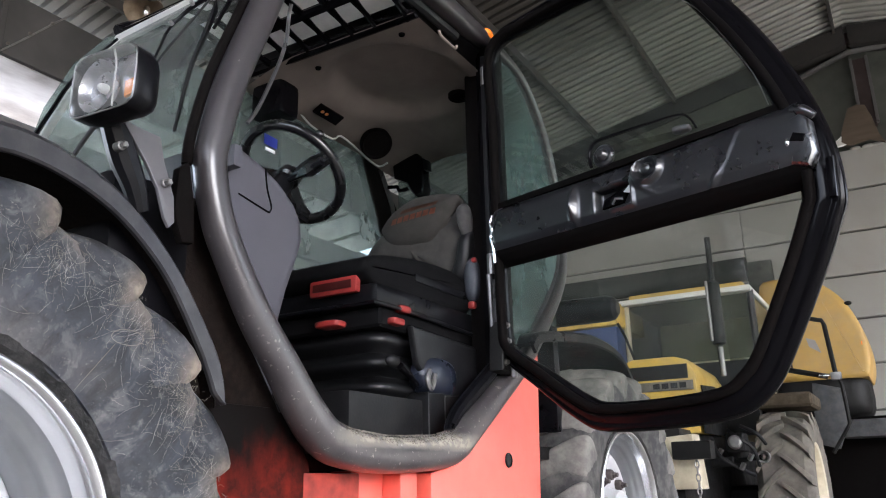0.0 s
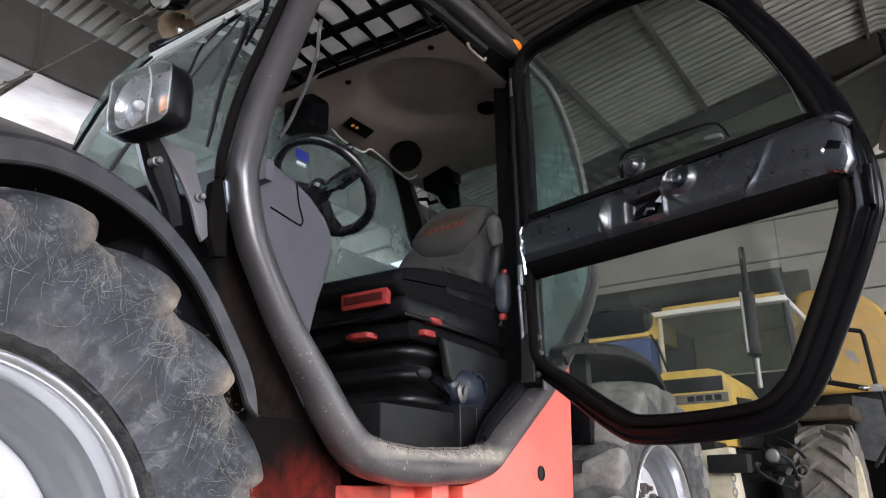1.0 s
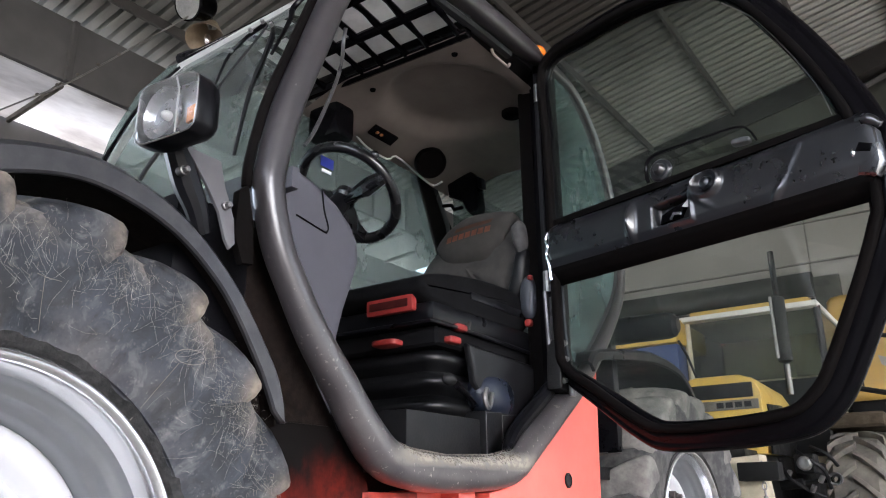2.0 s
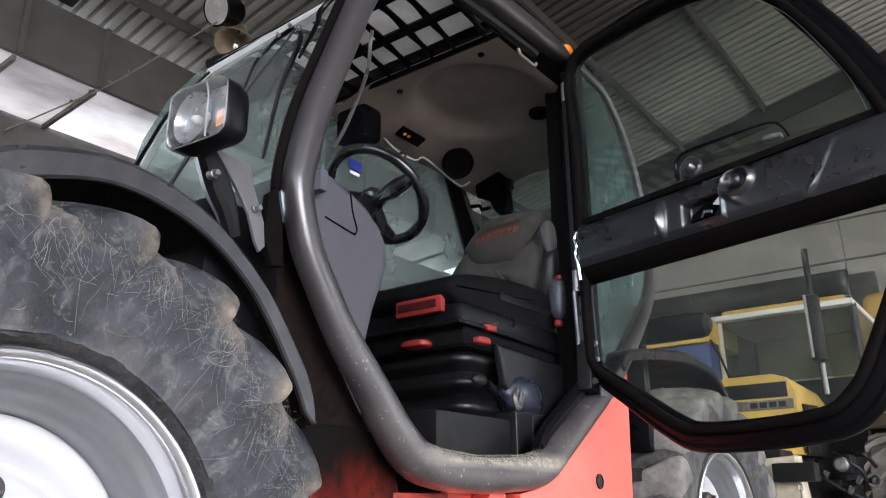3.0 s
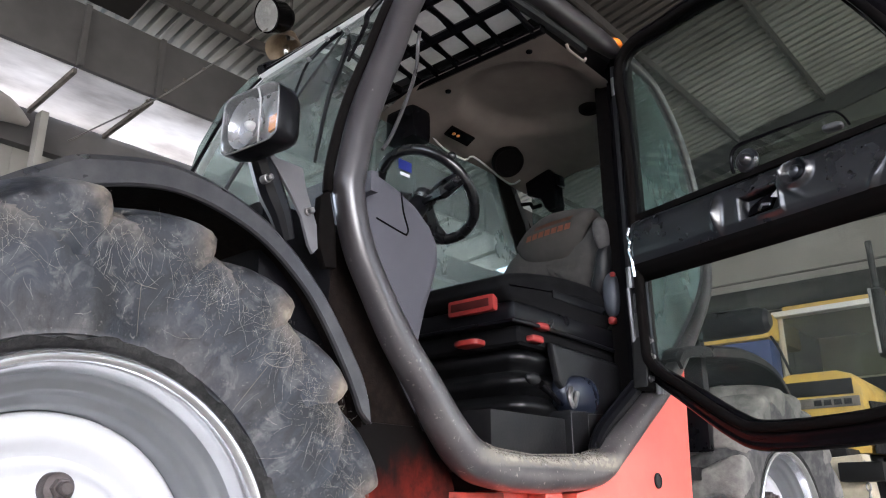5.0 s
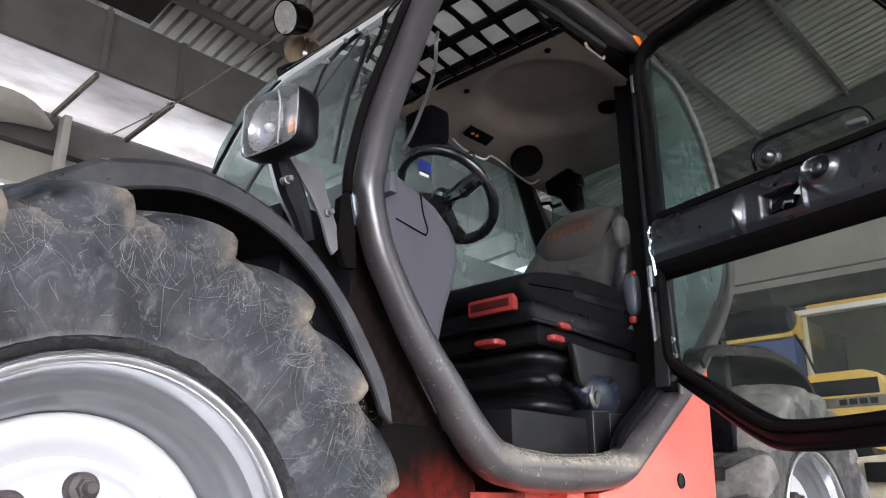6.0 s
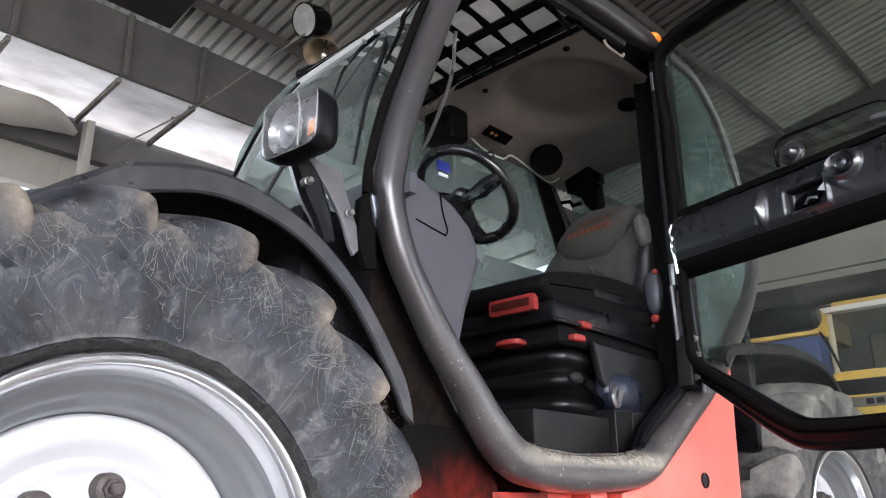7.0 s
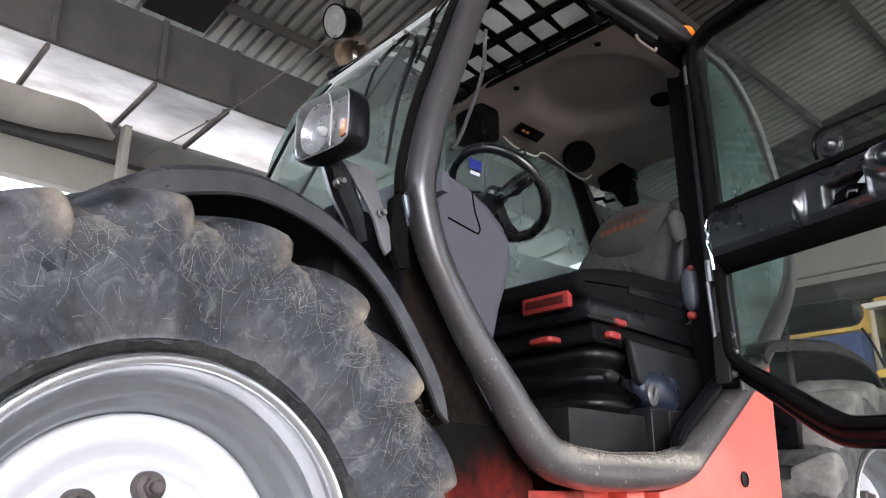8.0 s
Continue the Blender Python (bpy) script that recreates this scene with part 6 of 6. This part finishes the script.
def door_panel(first, last):
    """Pressed panel across the door: flat face that rolls under, upright swages, a knob dish and a handle recess."""
    bm = bmesh.new()
    nu, nz = 260, 56
    grid = []
    vs, ws = [a for a, _ in SECTION], [b for _, b in SECTION]
    for i in range(nu + 1):
        u = 0.03 + 1.01 * i / nu
        top, low = 1.597 + 0.018 * u ** 3, 1.400
        row_ = []
        for j in range(first, last + 1):
            v = j / nz
            z = low + (top - low) * v
            w = float(np.interp(v, vs, ws))
            # left end rolls back to the hinge
            w -= 0.03 * max(1 - (u - 0.03) / 0.025, 0) ** 2
            w += 0.03 * swell(u - 0.374, 0.0125) * swell((z - 1.512) / 0.062, 1.0) ** 2
            slant = float(np.interp(z, [1.44, 1.518, 1.59], [0.80, 0.853, 0.893]))
            w += (0.002 + 0.0075 * swell(z - 1.462, 0.02)) * swell(u - slant, 0.010) * (1 if z > 1.46 else swell(z - 1.46, 0.02))
            r = math.hypot((u - 0.624) / 1.1, z - 1.557)
            w += 0.019 * swell(r - 0.037, 0.0075) - 0.014 * swell(r, 0.026)
            w += 0.008 * swell((u - 0.624) * 0.6 + (z - 1.53) * 0.8 + 0.028, 0.008) * swell(u - 0.60, 0.035)
            du, dz = abs(u - 0.509), abs(z - 1.505)
            edge = max(du - 0.060, dz - 0.033)
            if edge < 0:
                w -= 0.034 * min(-edge / 0.006, 1)
            w += (0.007 if u > 0.5 else 0.002) * swell(edge - 0.006, 0.006)
            row_.append(bm.verts.new(on_door(u, z, w)))
        grid.append(row_)
    for a, b in zip(grid, grid[1:]):
        for k in range(last - first):
            bm.faces.new((a[k], a[k + 1], b[k + 1], b[k]))
    return bm


# near-black underside: its shade is in the colour, and no red reflects
part("panel_underside", door_panel(0, 13), MATTBLACK, door, "matt near-black underside of the door panel, its shade in the colour", sharp=70)
part("door_panel", door_panel(13, 56), PANEL, door, "black pressed door panel with handle recess", sharp=70)
part("panel_back", slab([(0.04, 1.405), (1.03, 1.405), (1.03, 1.605), (0.04, 1.59)], lambda u, z, w: on_door(u, z, -0.018 + w), 0.016, 0.004), BLACK, door)
part("door_handle", slab([(0.462, 1.482), (0.53, 1.488), (0.556, 1.528), (0.52, 1.524), (0.47, 1.508)], lambda u, z, w: on_door(u, z, 0.036 + w), 0.018, 0.004), BLACK, door, "black inner door handle")
part("handle_shine", slab([(0.541, 1.514), (0.562, 1.530), (0.562, 1.506)], lambda u, z, w: on_door(u, z, 0.056 + w), 0.003), TRIM, door, "bright triangular spot on the handle")
part("handle_latch", tube([on_door(0.50, 1.488, 0.055), on_door(0.515, 1.5, 0.06), on_door(0.535, 1.496, 0.058)], 0.005, 8), CHROME, door)
part("lock_knob", lathe([(-0.012, 0.02), (0.006, 0.019), (0.014, 0.014), (0.017, 0.007), (0.018, 0)], on_door(0.622, 1.559, 0.056), (NX, NY, 0), 24), PANEL, door, "round black lock knob")
# wavy chrome strip added to draw the highlights on this edge
part("hinge_edge", tube([on_door(0.034, 1.575, 0.05), on_door(0.026, 1.55, 0.052), on_door(0.034, 1.525, 0.053), on_door(0.027, 1.50, 0.052), on_door(0.036, 1.47, 0.053), on_door(0.04, 1.41, 0.05)], 0.006, 8, smooth=3), CHROME, door, "bright metal strip drawn for the highlights along the hinge edge")
rail_bm = slab([(0.02, 1.595), (1.0, 1.612), (1.0, 1.632), (0.02, 1.617)], lambda u, z, w: on_door(u, z, 0.005 + w), 0.035, 0.004)
part("top_rail", rail_bm, MATTBLACK, door, "black rubber rail under the upper window")
catch = slab([(1.012, 1.452), (1.055, 1.435), (1.072, 1.47), (1.068, 1.555), (1.05, 1.575), (1.02, 1.57)], lambda u, z, w: on_door(u, z, 0.02 + w), 0.048, 0.012, seg=3)
part("latch_cover", catch, PANEL, door, "black latch cover at the door edge")
part("latch_cap", tube([on_door(1.03, 1.592, 0.055), on_door(1.055, 1.583, 0.058), on_door(1.078, 1.562, 0.05)], [0.012, 0.014, 0.01], 12, smooth=4), PANEL, door)
part("latch_plate", slab([(1.018, 1.508), (1.05, 1.498), (1.058, 1.515), (1.03, 1.528)], lambda u, z, w: on_door(u, z, 0.066 + w), 0.006, 0.002), BLACK, door, "black latch plate")
part("latch_tongue", ellipsoid(on_door(1.012, 1.507, 0.068), (0.008, 0.006, 0.012)), CHROME, door)
part("edge_bumper", slab([(1.08, 1.35), (1.098, 1.35), (1.104, 1.45), (1.084, 1.45)], lambda u, z, w: on_door(u, z, 0.03 + w), 0.02, 0.006), BLACK, door)
loop = [on_door(u, z, 0.06) for u, z in ((0.441, 1.62), (0.437, 1.65), (0.443, 1.68), (0.463, 1.695), (0.505, 1.697), (0.639, 1.693), (0.734, 1.687), (0.765, 1.665), (0.782, 1.63))]
part("pull_loop", tube(loop, [0.0055] * 5 + [0.004, 0.003, 0.003, 0.003], 8, smooth=5), BLACK, door, "thin black pull bar above the door panel")
part("loop_knob", lathe([(-0.03, 0.02), (-0.012, 0.034), (0.0, 0.036), (0.006, 0.03), (0.004, 0.02), (0.012, 0.017), (0.02, 0.011), (0.022, 0.0)], on_door(0.475, 1.652, 0.045), (NX, NY, 0.1), 24), PANEL, door, "black rubber stop behind the pull bar")
part("loop_clip", ellipsoid(on_door(0.73, 1.65, 0.04), (0.018, 0.026, 0.009), power=0.6), FLAP, door)
for z in (1.15, 1.42, 2.12):
    hinge = tube([on_door(-0.005, z - 0.035, 0.02), on_door(-0.005, z + 0.035, 0.02)], 0.014, 10)
    part("hinge", hinge, STEEL, door, "worn steel door hinge")
part("gas_strut", tube([on_door(0.0, 1.38, 0.04), on_door(0.012, 1.16, 0.045)], 0.009, 8), STEELPALE, door, "bright gas strut beside the hinge")
part("strut_cover", box(2.225, 2.245, 1.105, 1.125, 1.14, 1.36, 0.003), STEELPALE, door)
bracket = part("hinge_bracket", slab([(2.205, 1.06), (2.275, 1.05), (2.285, 1.13), (2.27, 1.20), (2.235, 1.235), (2.215, 1.20)], lambda a, b, w: Vector((a, 1.088 + w, b)), 0.05, 0.008, seg=3), SOOT, tele, "greasy steel hinge bracket")
for x, z in ((2.225, 1.085), (2.258, 1.09), (2.245, 1.155), (2.238, 1.205)):
    bolt = lathe([(0.0, 0.011), (-0.003, 0.011), (-0.004, 0.008)], (x, 1.088, z), segs=16)
    lathe([(-0.003, 0.008), (-0.011, 0.008), (-0.013, 0.006), (-0.013, 0.0)], (x, 1.088, z), segs=6, bm=bolt)
    part("bracket_bolt", bolt, STEEL, bracket, "worn greasy bolt")
part("pivot_pin", tube([(2.262, 1.078, 1.04), (2.262, 1.078, 1.13)], 0.011, 12), STEEL, bracket, "bright worn pivot pin")

# ---- yellow tractor behind the telehandler ----
trac = thing("yellow_tractor", "old yellow farm tractor with glazed cab and tall black exhaust", "tractor")
hood = slab([(1.28, 1.02), (1.28, 1.44), (1.33, 1.53), (1.42, 1.56), (1.72, 1.56), (1.81, 1.53), (1.86, 1.44), (1.86, 1.02)], lambda a, b, w: Vector((5.6 + w, a + 0.085 * w, b + 0.03 * w)), 1.5, 0.02)
part("bonnet", hood, YELLOW, trac, "yellow bonnet")
part("front_grille", box(5.585, 5.6, 1.33, 1.82, 1.40, 1.5, 0.004), SOOT, trac, "dark front grille")
part("name_strip", box(5.585, 5.6, 1.30, 1.74, 1.32, 1.385, 0.003), RAFTER, trac, "dull beige nameplate with dark bars")
for k in range(4):
    part("name_mark", box(5.58, 5.586, 1.345 + 0.062 * k, 1.392 + 0.062 * k, 1.334, 1.371), SOOT, trac)
part("side_louvre", slab([(5.75, 1.36), (6.5, 1.42), (6.5, 1.34), (5.8, 1.28)], lambda a, b, w: Vector((a, 1.275 + 0.085 * (a - 5.6) - w, b)), 0.01), SOOT, trac, "dark louvre in the bonnet side")
part("bonnet_skirt", slab([(5.6, 1.02), (6.9, 1.05), (6.9, 1.28), (5.75, 1.26), (5.62, 1.24)], lambda a, b, w: Vector((a, 1.262 + 0.085 * (a - 5.6) - w, b)), 0.012), SOOT, trac, "dark engine side panel")
part("chassis", box(5.3, 8.4, 1.35, 1.85, 0.5, 1.05, 0.04), SOOT, trac, "greasy engine and chassis")
part("front_weight", slab([(1.22, 0.66), (1.44, 0.66), (1.50, 0.75), (1.48, 0.98), (1.25, 1.0)], lambda a, b, w: Vector((5.2 + w, a, b)), 0.2, 0.02), CREAM, trac, "cream painted front weight carrier")
part("hitch", box(5.08, 5.22, 1.12, 1.36, 0.84, 0.95, 0.015), SOOT, trac, "dark front hitch")
for k in range(9):
    link = tube([Vector((5.12, 1.22, 0.93 - 0.04 * k)) + Vector((0, 0.012 * math.cos(a), 0.024 * math.sin(a))) if k % 2 else Vector((5.12, 1.22, 0.93 - 0.04 * k)) + Vector((0.012 * math.cos(a), 0, 0.024 * math.sin(a))) for a in (2 * math.pi * j / 12 for j in range(12))], 0.0045, 5, True)
    part("chain_link", link, STEEL, trac)
part("exhaust_pipe", tube([(6.5, 1.27, 1.5), (6.5, 1.27, 1.72), (6.5, 1.27, 2.65)], [0.022, 0.022, 0.024], 12), SOOT, trac, "tall black exhaust pipe")
part("exhaust_silencer", tube([(6.5, 1.27, 1.74), (6.5, 1.27, 1.76), (6.5, 1.27, 2.26), (6.5, 1.27, 2.28)], [0.02, 0.055, 0.055, 0.02], 14), SOOT, trac, "dark silencer")
part("exhaust_tailpipe", tube([(6.49, 1.262, 1.5), (6.49, 1.262, 1.73)], 0.02, 12), STEEL, trac, "bright lower exhaust pipe")
# added tube draws the bright highlight down the silencer's side
part("exhaust_guard", tube([(6.45, 1.31, 1.78), (6.45, 1.31, 2.27)], 0.012, 8), STEEL, trac, "thin steel tube standing in for the highlight on the silencer")
part("steering_ram", tube([(6.0, 0.98, 0.86), (6.0, 1.16, 0.84), (6.0, 1.17, 0.84), (6.0, 1.32, 0.825)], [0.018, 0.018, 0.034, 0.034], 12), SOOT, trac, "greasy steering ram")
part("ram_eye", lathe([(-0.03, 0.03), (-0.035, 0.042), (0.03, 0.042), (0.035, 0.03), (0.03, 0.018), (-0.03, 0.018)], (6.0, 0.965, 0.862), (1, 0, 0), 18), STEEL, trac, "worn ram eye")
part("pivot_block", box(5.92, 6.1, 1.07, 1.2, 0.9, 1.03, 0.025, seg=3), SOOT, trac, "greasy pivot block")
part("pivot_cap", lathe([(0.0, 0.05), (-0.03, 0.048), (-0.04, 0.035), (-0.042, 0.0)], (5.92, 1.13, 0.965), (1, 0, 0), 18), STEEL, trac, "worn round pivot cap")
for path_ in ([(5.95, 1.18, 1.05), (5.9, 1.1, 0.99), (5.93, 1.02, 0.92), (6.0, 1.0, 0.8)], [(5.98, 1.3, 1.0), (5.88, 1.24, 0.88), (5.92, 1.14, 0.80), (6.05, 1.05, 0.74)], [(6.0, 1.1, 1.08), (5.96, 0.99, 1.02), (6.05, 0.95, 0.95)]):
    part("hose", tube(path_, 0.013, 8, smooth=5), RUBBER, trac, "greasy black hydraulic hose")
for y, z in ((1.04, 0.86), (1.1, 0.80), (1.24, 0.9)):
    part("hose_fitting", lathe([(-0.025, 0.012), (-0.025, 0.019), (0.02, 0.019), (0.025, 0.012)], (5.92, y, z), (0.2, 0.5, -0.8), 6), STEEL, trac, "worn steel hose fitting")
# tractor cab
cabx, cy0, cy1 = 7.35, 1.12, 2.27
for y in (cy0, cy1):
    part("cab_post", tube([(cabx, y, 1.2), (cabx, y, 2.35)], 0.03, 8), CREAM if y == cy1 else SOOT, trac)
    part("cab_post", tube([(cabx + 1.2, y, 1.2), (cabx + 1.2, y, 2.35)], 0.03, 8), SOOT, trac)
part("cab_windscreen", box(cabx - 0.004, cabx + 0.004, cy0 + 0.03, cy1 - 0.03, 1.75, 2.33), TRACTORGLASS, trac, "dusty tractor windscreen").visible_shadow = False
part("cab_side_glass", box(cabx + 0.03, cabx + 1.17, cy0 - 0.004, cy0 + 0.004, 1.5, 2.33), TRACTORGLASS, trac, "dusty tractor side window").visible_shadow = False
part("cab_roof", box(cabx - 0.1, cabx + 1.3, cy0 - 0.02, cy1 + 0.04, 2.335, 2.385, 0.015), TRIM, trac, "thin white cab roof edge")
part("cab_roof_top", box(cabx - 0.02, cabx + 1.25, cy0 + 0.05, cy1 - 0.04, 2.38, 2.44, 0.02), YELLOW, trac)
part("cab_rear", box(cabx + 1.15, cabx + 1.2, cy0, cy1, 1.0, 2.33, 0.01), CREAM, trac, "cream inner rear wall of the cab")
part("cab_seat", box(cabx + 0.55, cabx + 0.8, 1.5, 1.95, 1.3, 2.02, 0.05), CREAM, trac, "pale seat back inside the cab")
part("cab_dash", box(cabx + 0.02, cabx + 0.5, cy0 + 0.05, cy1 - 0.05, 1.1, 1.74, 0.03), SOOT, trac)
part("cab_side_board", box(cabx - 0.25, cabx, 2.3, 3.1, 1.75, 2.12, 0.02), NAVY, trac, "dark blue side cowl")
part("cab_side_top", box(cabx - 0.3, cabx + 0.6, 2.28, 3.3, 2.12, 2.36, 0.04), YELLOW, trac, "yellow side tank")
part("mirror_rod", tube([(6.9, 2.22, 2.1), (6.85, 2.14, 1.95), (6.8, 2.05, 1.7)], 0.012, 6), SOOT, trac)


def ribbed_wheel(centre, radius, width, parent, name, mat, rim_mat, label):
    hub = new(name)
    hub.parent = parent
    hub.matrix_basis = pose(*centre)
    tagged(hub, label)
    k = radius / 0.62
    half = width / 2
    bm = lathe([(-half + 0.04, 0.36 * k), (-half, 0.46 * k), (-half + 0.02, 0.54 * k), (-half + 0.06, 0.575 * k), (half - 0.06, 0.575 * k), (half - 0.02, 0.54 * k), (half, 0.46 * k), (half - 0.04, 0.36 * k)], segs=64)
    part("tyre", bm, mat, hub, "dusty old tyre with chevron lugs", sharp=40)
    for flip in (1, -1):
        block = None
        for i in range(18):
            if block is None:
                lug = bmesh.new()
                rings = []
                for y, r, da, w in ((half - 0.005, 0.53, 0, 0.03), (half - 0.02, 0.6, 0.0, 0.032), (half * 0.6, 0.615, 0.1, 0.026), (half * 0.25, 0.618, 0.22, 0.022), (-0.01, 0.617, 0.3, 0.02)):
                    ring = []
                    for ang, rr in ((-1.2, r - 0.06), (-1, r - 0.006), (-0.8, r), (0.8, r), (1, r - 0.006), (1.2, r - 0.06)):
                        th = da + ang * w / r
                        ring.append(lug.verts.new((rr * k * math.sin(th), flip * y, rr * k * math.cos(th))))
                    rings.append(ring)
                for p, q in zip(rings, rings[1:]):
                    for j in range(5):
                        lug.faces.new((p[j], p[j + 1], q[j + 1], q[j]))
                lug.faces.new(rings[0])
                lug.faces.new(rings[-1])
                ob = part("lug", lug, mat, hub, sharp=50)
                block = ob.data
            else:
                ob = new("lug", block)
                ob.parent = hub
            ob.matrix_basis = Matrix.Rotation(2 * math.pi * (i + (0.5 if flip > 0 else 0)) / 18, 4, "Y")
    part("rim", lathe([(-half + 0.05, 0.37 * k), (-half + 0.02, 0.375 * k), (-half + 0.03, 0.355 * k), (-half + 0.09, 0.33 * k), (-half + 0.1, 0.3 * k), (-half + 0.1, 0.0)], segs=48), rim_mat, hub, "cream painted rim")
    return hub


ribbed_wheel((6.75, 0.88, 0.6), 0.62, 0.40, trac, "near_wheel", OLDTYRE, CREAM, "dusty front wheel of the tractor")
ribbed_wheel((6.5, 2.45, 0.6), 0.62, 0.40, trac, "other_wheel", OLDTYRE, CREAM, "dusty front wheel of the tractor")
ribbed_wheel((8.2, 2.6, 0.8), 0.82, 0.45, trac, "back_wheel", OLDTYRE, CREAM, "large rear wheel of the tractor")
part("axle", tube([(6.75, 0.95, 0.6), (6.75, 2.4, 0.6)], 0.07, 10), SOOT, trac, "front axle")
part("wheel_guard", box(6.55, 7.15, 0.66, 1.08, 1.235, 1.345, 0.045, seg=3), MUDDY, trac, "mud-caked brown guard over the front wheel")
part("step_plate", slab([(0.72, 1.48), (0.50, 1.42), (0.50, 1.11), (0.58, 0.935), (0.75, 0.985)], lambda a, b, w: Vector((7.3 + w, a, b)), 0.04, 0.008), FLAP, trac, "grubby blue-grey flap behind the wheel")

# ---- second yellow machine by the wall ----
load = thing("yellow_loader", "rounded yellow machine body with black skirt, standing against the end wall", "machine")
shape = spline([(0.33, 1.62), (0.29, 1.77), (0.305, 2.03), (0.425, 2.35), (0.60, 2.55), (0.78, 2.63), (1.15, 2.65), (1.2, 2.4), (1.2, 1.62)], 3)
part("body", slab([tuple(q) for q in shape], lambda a, b, w: Vector((8.4 + w, a, b)), 1.0, 0.06, seg=3), OCHRE, load, "rounded dusty orange-yellow bodywork", sharp=50)
part("skirt", ellipsoid((8.95, 0.80, 1.48), (0.52, 0.47, 0.26), power=0.55, segs=28), SOOT, load, "rounded black skirt", sharp=60)
part("base", box(8.3, 9.4, 0.15, 1.3, 0.0, 1.25, 0.05), MATTBLACK, load, "black lower machine frame")
part("deck", box(7.9, 9.4, -0.05, 0.6, 1.05, 1.2, 0.02), FLAP, load, "grubby grey deck plate")
part("door_line", tube([(8.37, 0.98, 2.3), (8.37, 0.98, 1.7)], 0.008, 6), SOOT, load, "thin dark door gap")
part("patch", slab([(0.70, 1.87), (0.80, 1.94), (0.82, 2.03), (0.74, 2.0)], lambda a, b, w: Vector((8.385 + w, a, b)), 0.004), TARP, load, "worn grey patch on the yellow paint")
part("rear_lamp", ellipsoid((8.42, 0.345, 1.93), (0.02, 0.02, 0.07)), ORANGE, load, "orange side lamp")
part("hook", ellipsoid((8.43, 0.405, 2.335), (0.03, 0.035, 0.022)), SOOT, load)
# bent mirror arm of the tractor
part("mirror_bar", tube([(7.15, 1.0, 1.62), (7.15, 0.78, 1.56), (7.15, 0.576, 1.505)], 0.022, 8), SOOT, trac, "dark horizontal bar")
part("mirror_arm", tube([(7.15, 0.70, 2.01), (7.15, 0.56, 1.97), (7.15, 0.545, 1.93), (7.15, 0.518, 1.53)], 0.019, 8), SOOT, trac, "bent black mirror arm")
part("mirror_joint", box(7.11, 7.17, 0.475, 0.555, 1.475, 1.535, 0.01), STEEL, trac, "worn bright joint of the mirror arm")
part("joint_pin", ellipsoid((7.1, 0.60, 1.51), (0.02, 0.045, 0.018)), CHROME, trac)
part("mirror_rod", tube([(7.15, 0.50, 1.49), (7.15, 0.484, 1.43), (7.15, 0.472, 1.125), (7.15, 0.50, 1.08), (7.15, 0.623, 0.9)], 0.016, 6), SOOT, trac, "bent black rod")

# ---- hanging lamps under the roof ----
fl = thing("shed_floodlight", "round black floodlight with pale glass, hung under the shed roof", "lamp")
LC = Vector((3.32, 4.8, 4.65))
ax = Vector((-0.85, -0.05, -0.35)).normalized()
part("lamp_case", lathe([(-0.22, 0.0), (-0.22, 0.095), (-0.15, 0.13), (0.0, 0.142), (0.012, 0.15), (0.022, 0.148), (0.024, 0.136)], LC, ax, 32), BLACK, fl)
part("lamp_glass", lathe([(0.018, 0.138), (0.03, 0.09), (0.036, 0.0)], LC, ax, 32), LAMPGLASS, fl, "pale round lamp glass")
part("lamp_stem", tube([LC - 0.1 * ax, LC - 0.1 * ax + Vector((0, 0, 0.12)), Vector((LC.x, LC.y, roof_z(LC.y) + 0.06))], 0.015, 6), PURLIN, fl)
fl2 = thing("shed_horn_lamp", "old bell-shaped beige lamp hanging beside the floodlight", "lamp")
LD = Vector((3.50, 4.78, 4.38))
part("bell", lathe([(0.24, 0.05), (0.18, 0.075), (0.1, 0.12), (0.02, 0.155), (0.0, 0.17), (0.012, 0.155), (0.1, 0.11), (0.17, 0.07)], LD, (0.35, 0.2, 0.9), 28), BELL, fl2)
part("bell_stem", tube([LD + Vector((0.05, 0.03, 0.15)), Vector((LD.x + 0.06, LD.y + 0.03, roof_z(LD.y) + 0.06))], 0.015, 6), PURLIN, fl2)
part("bulb", ellipsoid(LD + Vector((0.01, 0, 0.02)), (0.03, 0.03, 0.05)), CHROME, fl2)
wire = tube([(3.34, 4.82, 4.54), (3.21, 5.4, 4.38), (3.05, 5.95, 4.19), (2.9, 6.35, 4.08), (2.71, 6.93, 3.95)], 0.008, 5, smooth=6)
cable = part("lamp_cable", wire, GALV, None, "sagging cable from the lamp to the girder", category="cable")
for k in range(5):
    at = Vector((3.21, 5.4, 4.38)).lerp(Vector((2.9, 6.35, 4.08)), 0.1 + 0.2 * k)
    part("cable_clip", ellipsoid(at, (0.014, 0.022, 0.013)), RAFTER, cable, "pale clip on the cable")
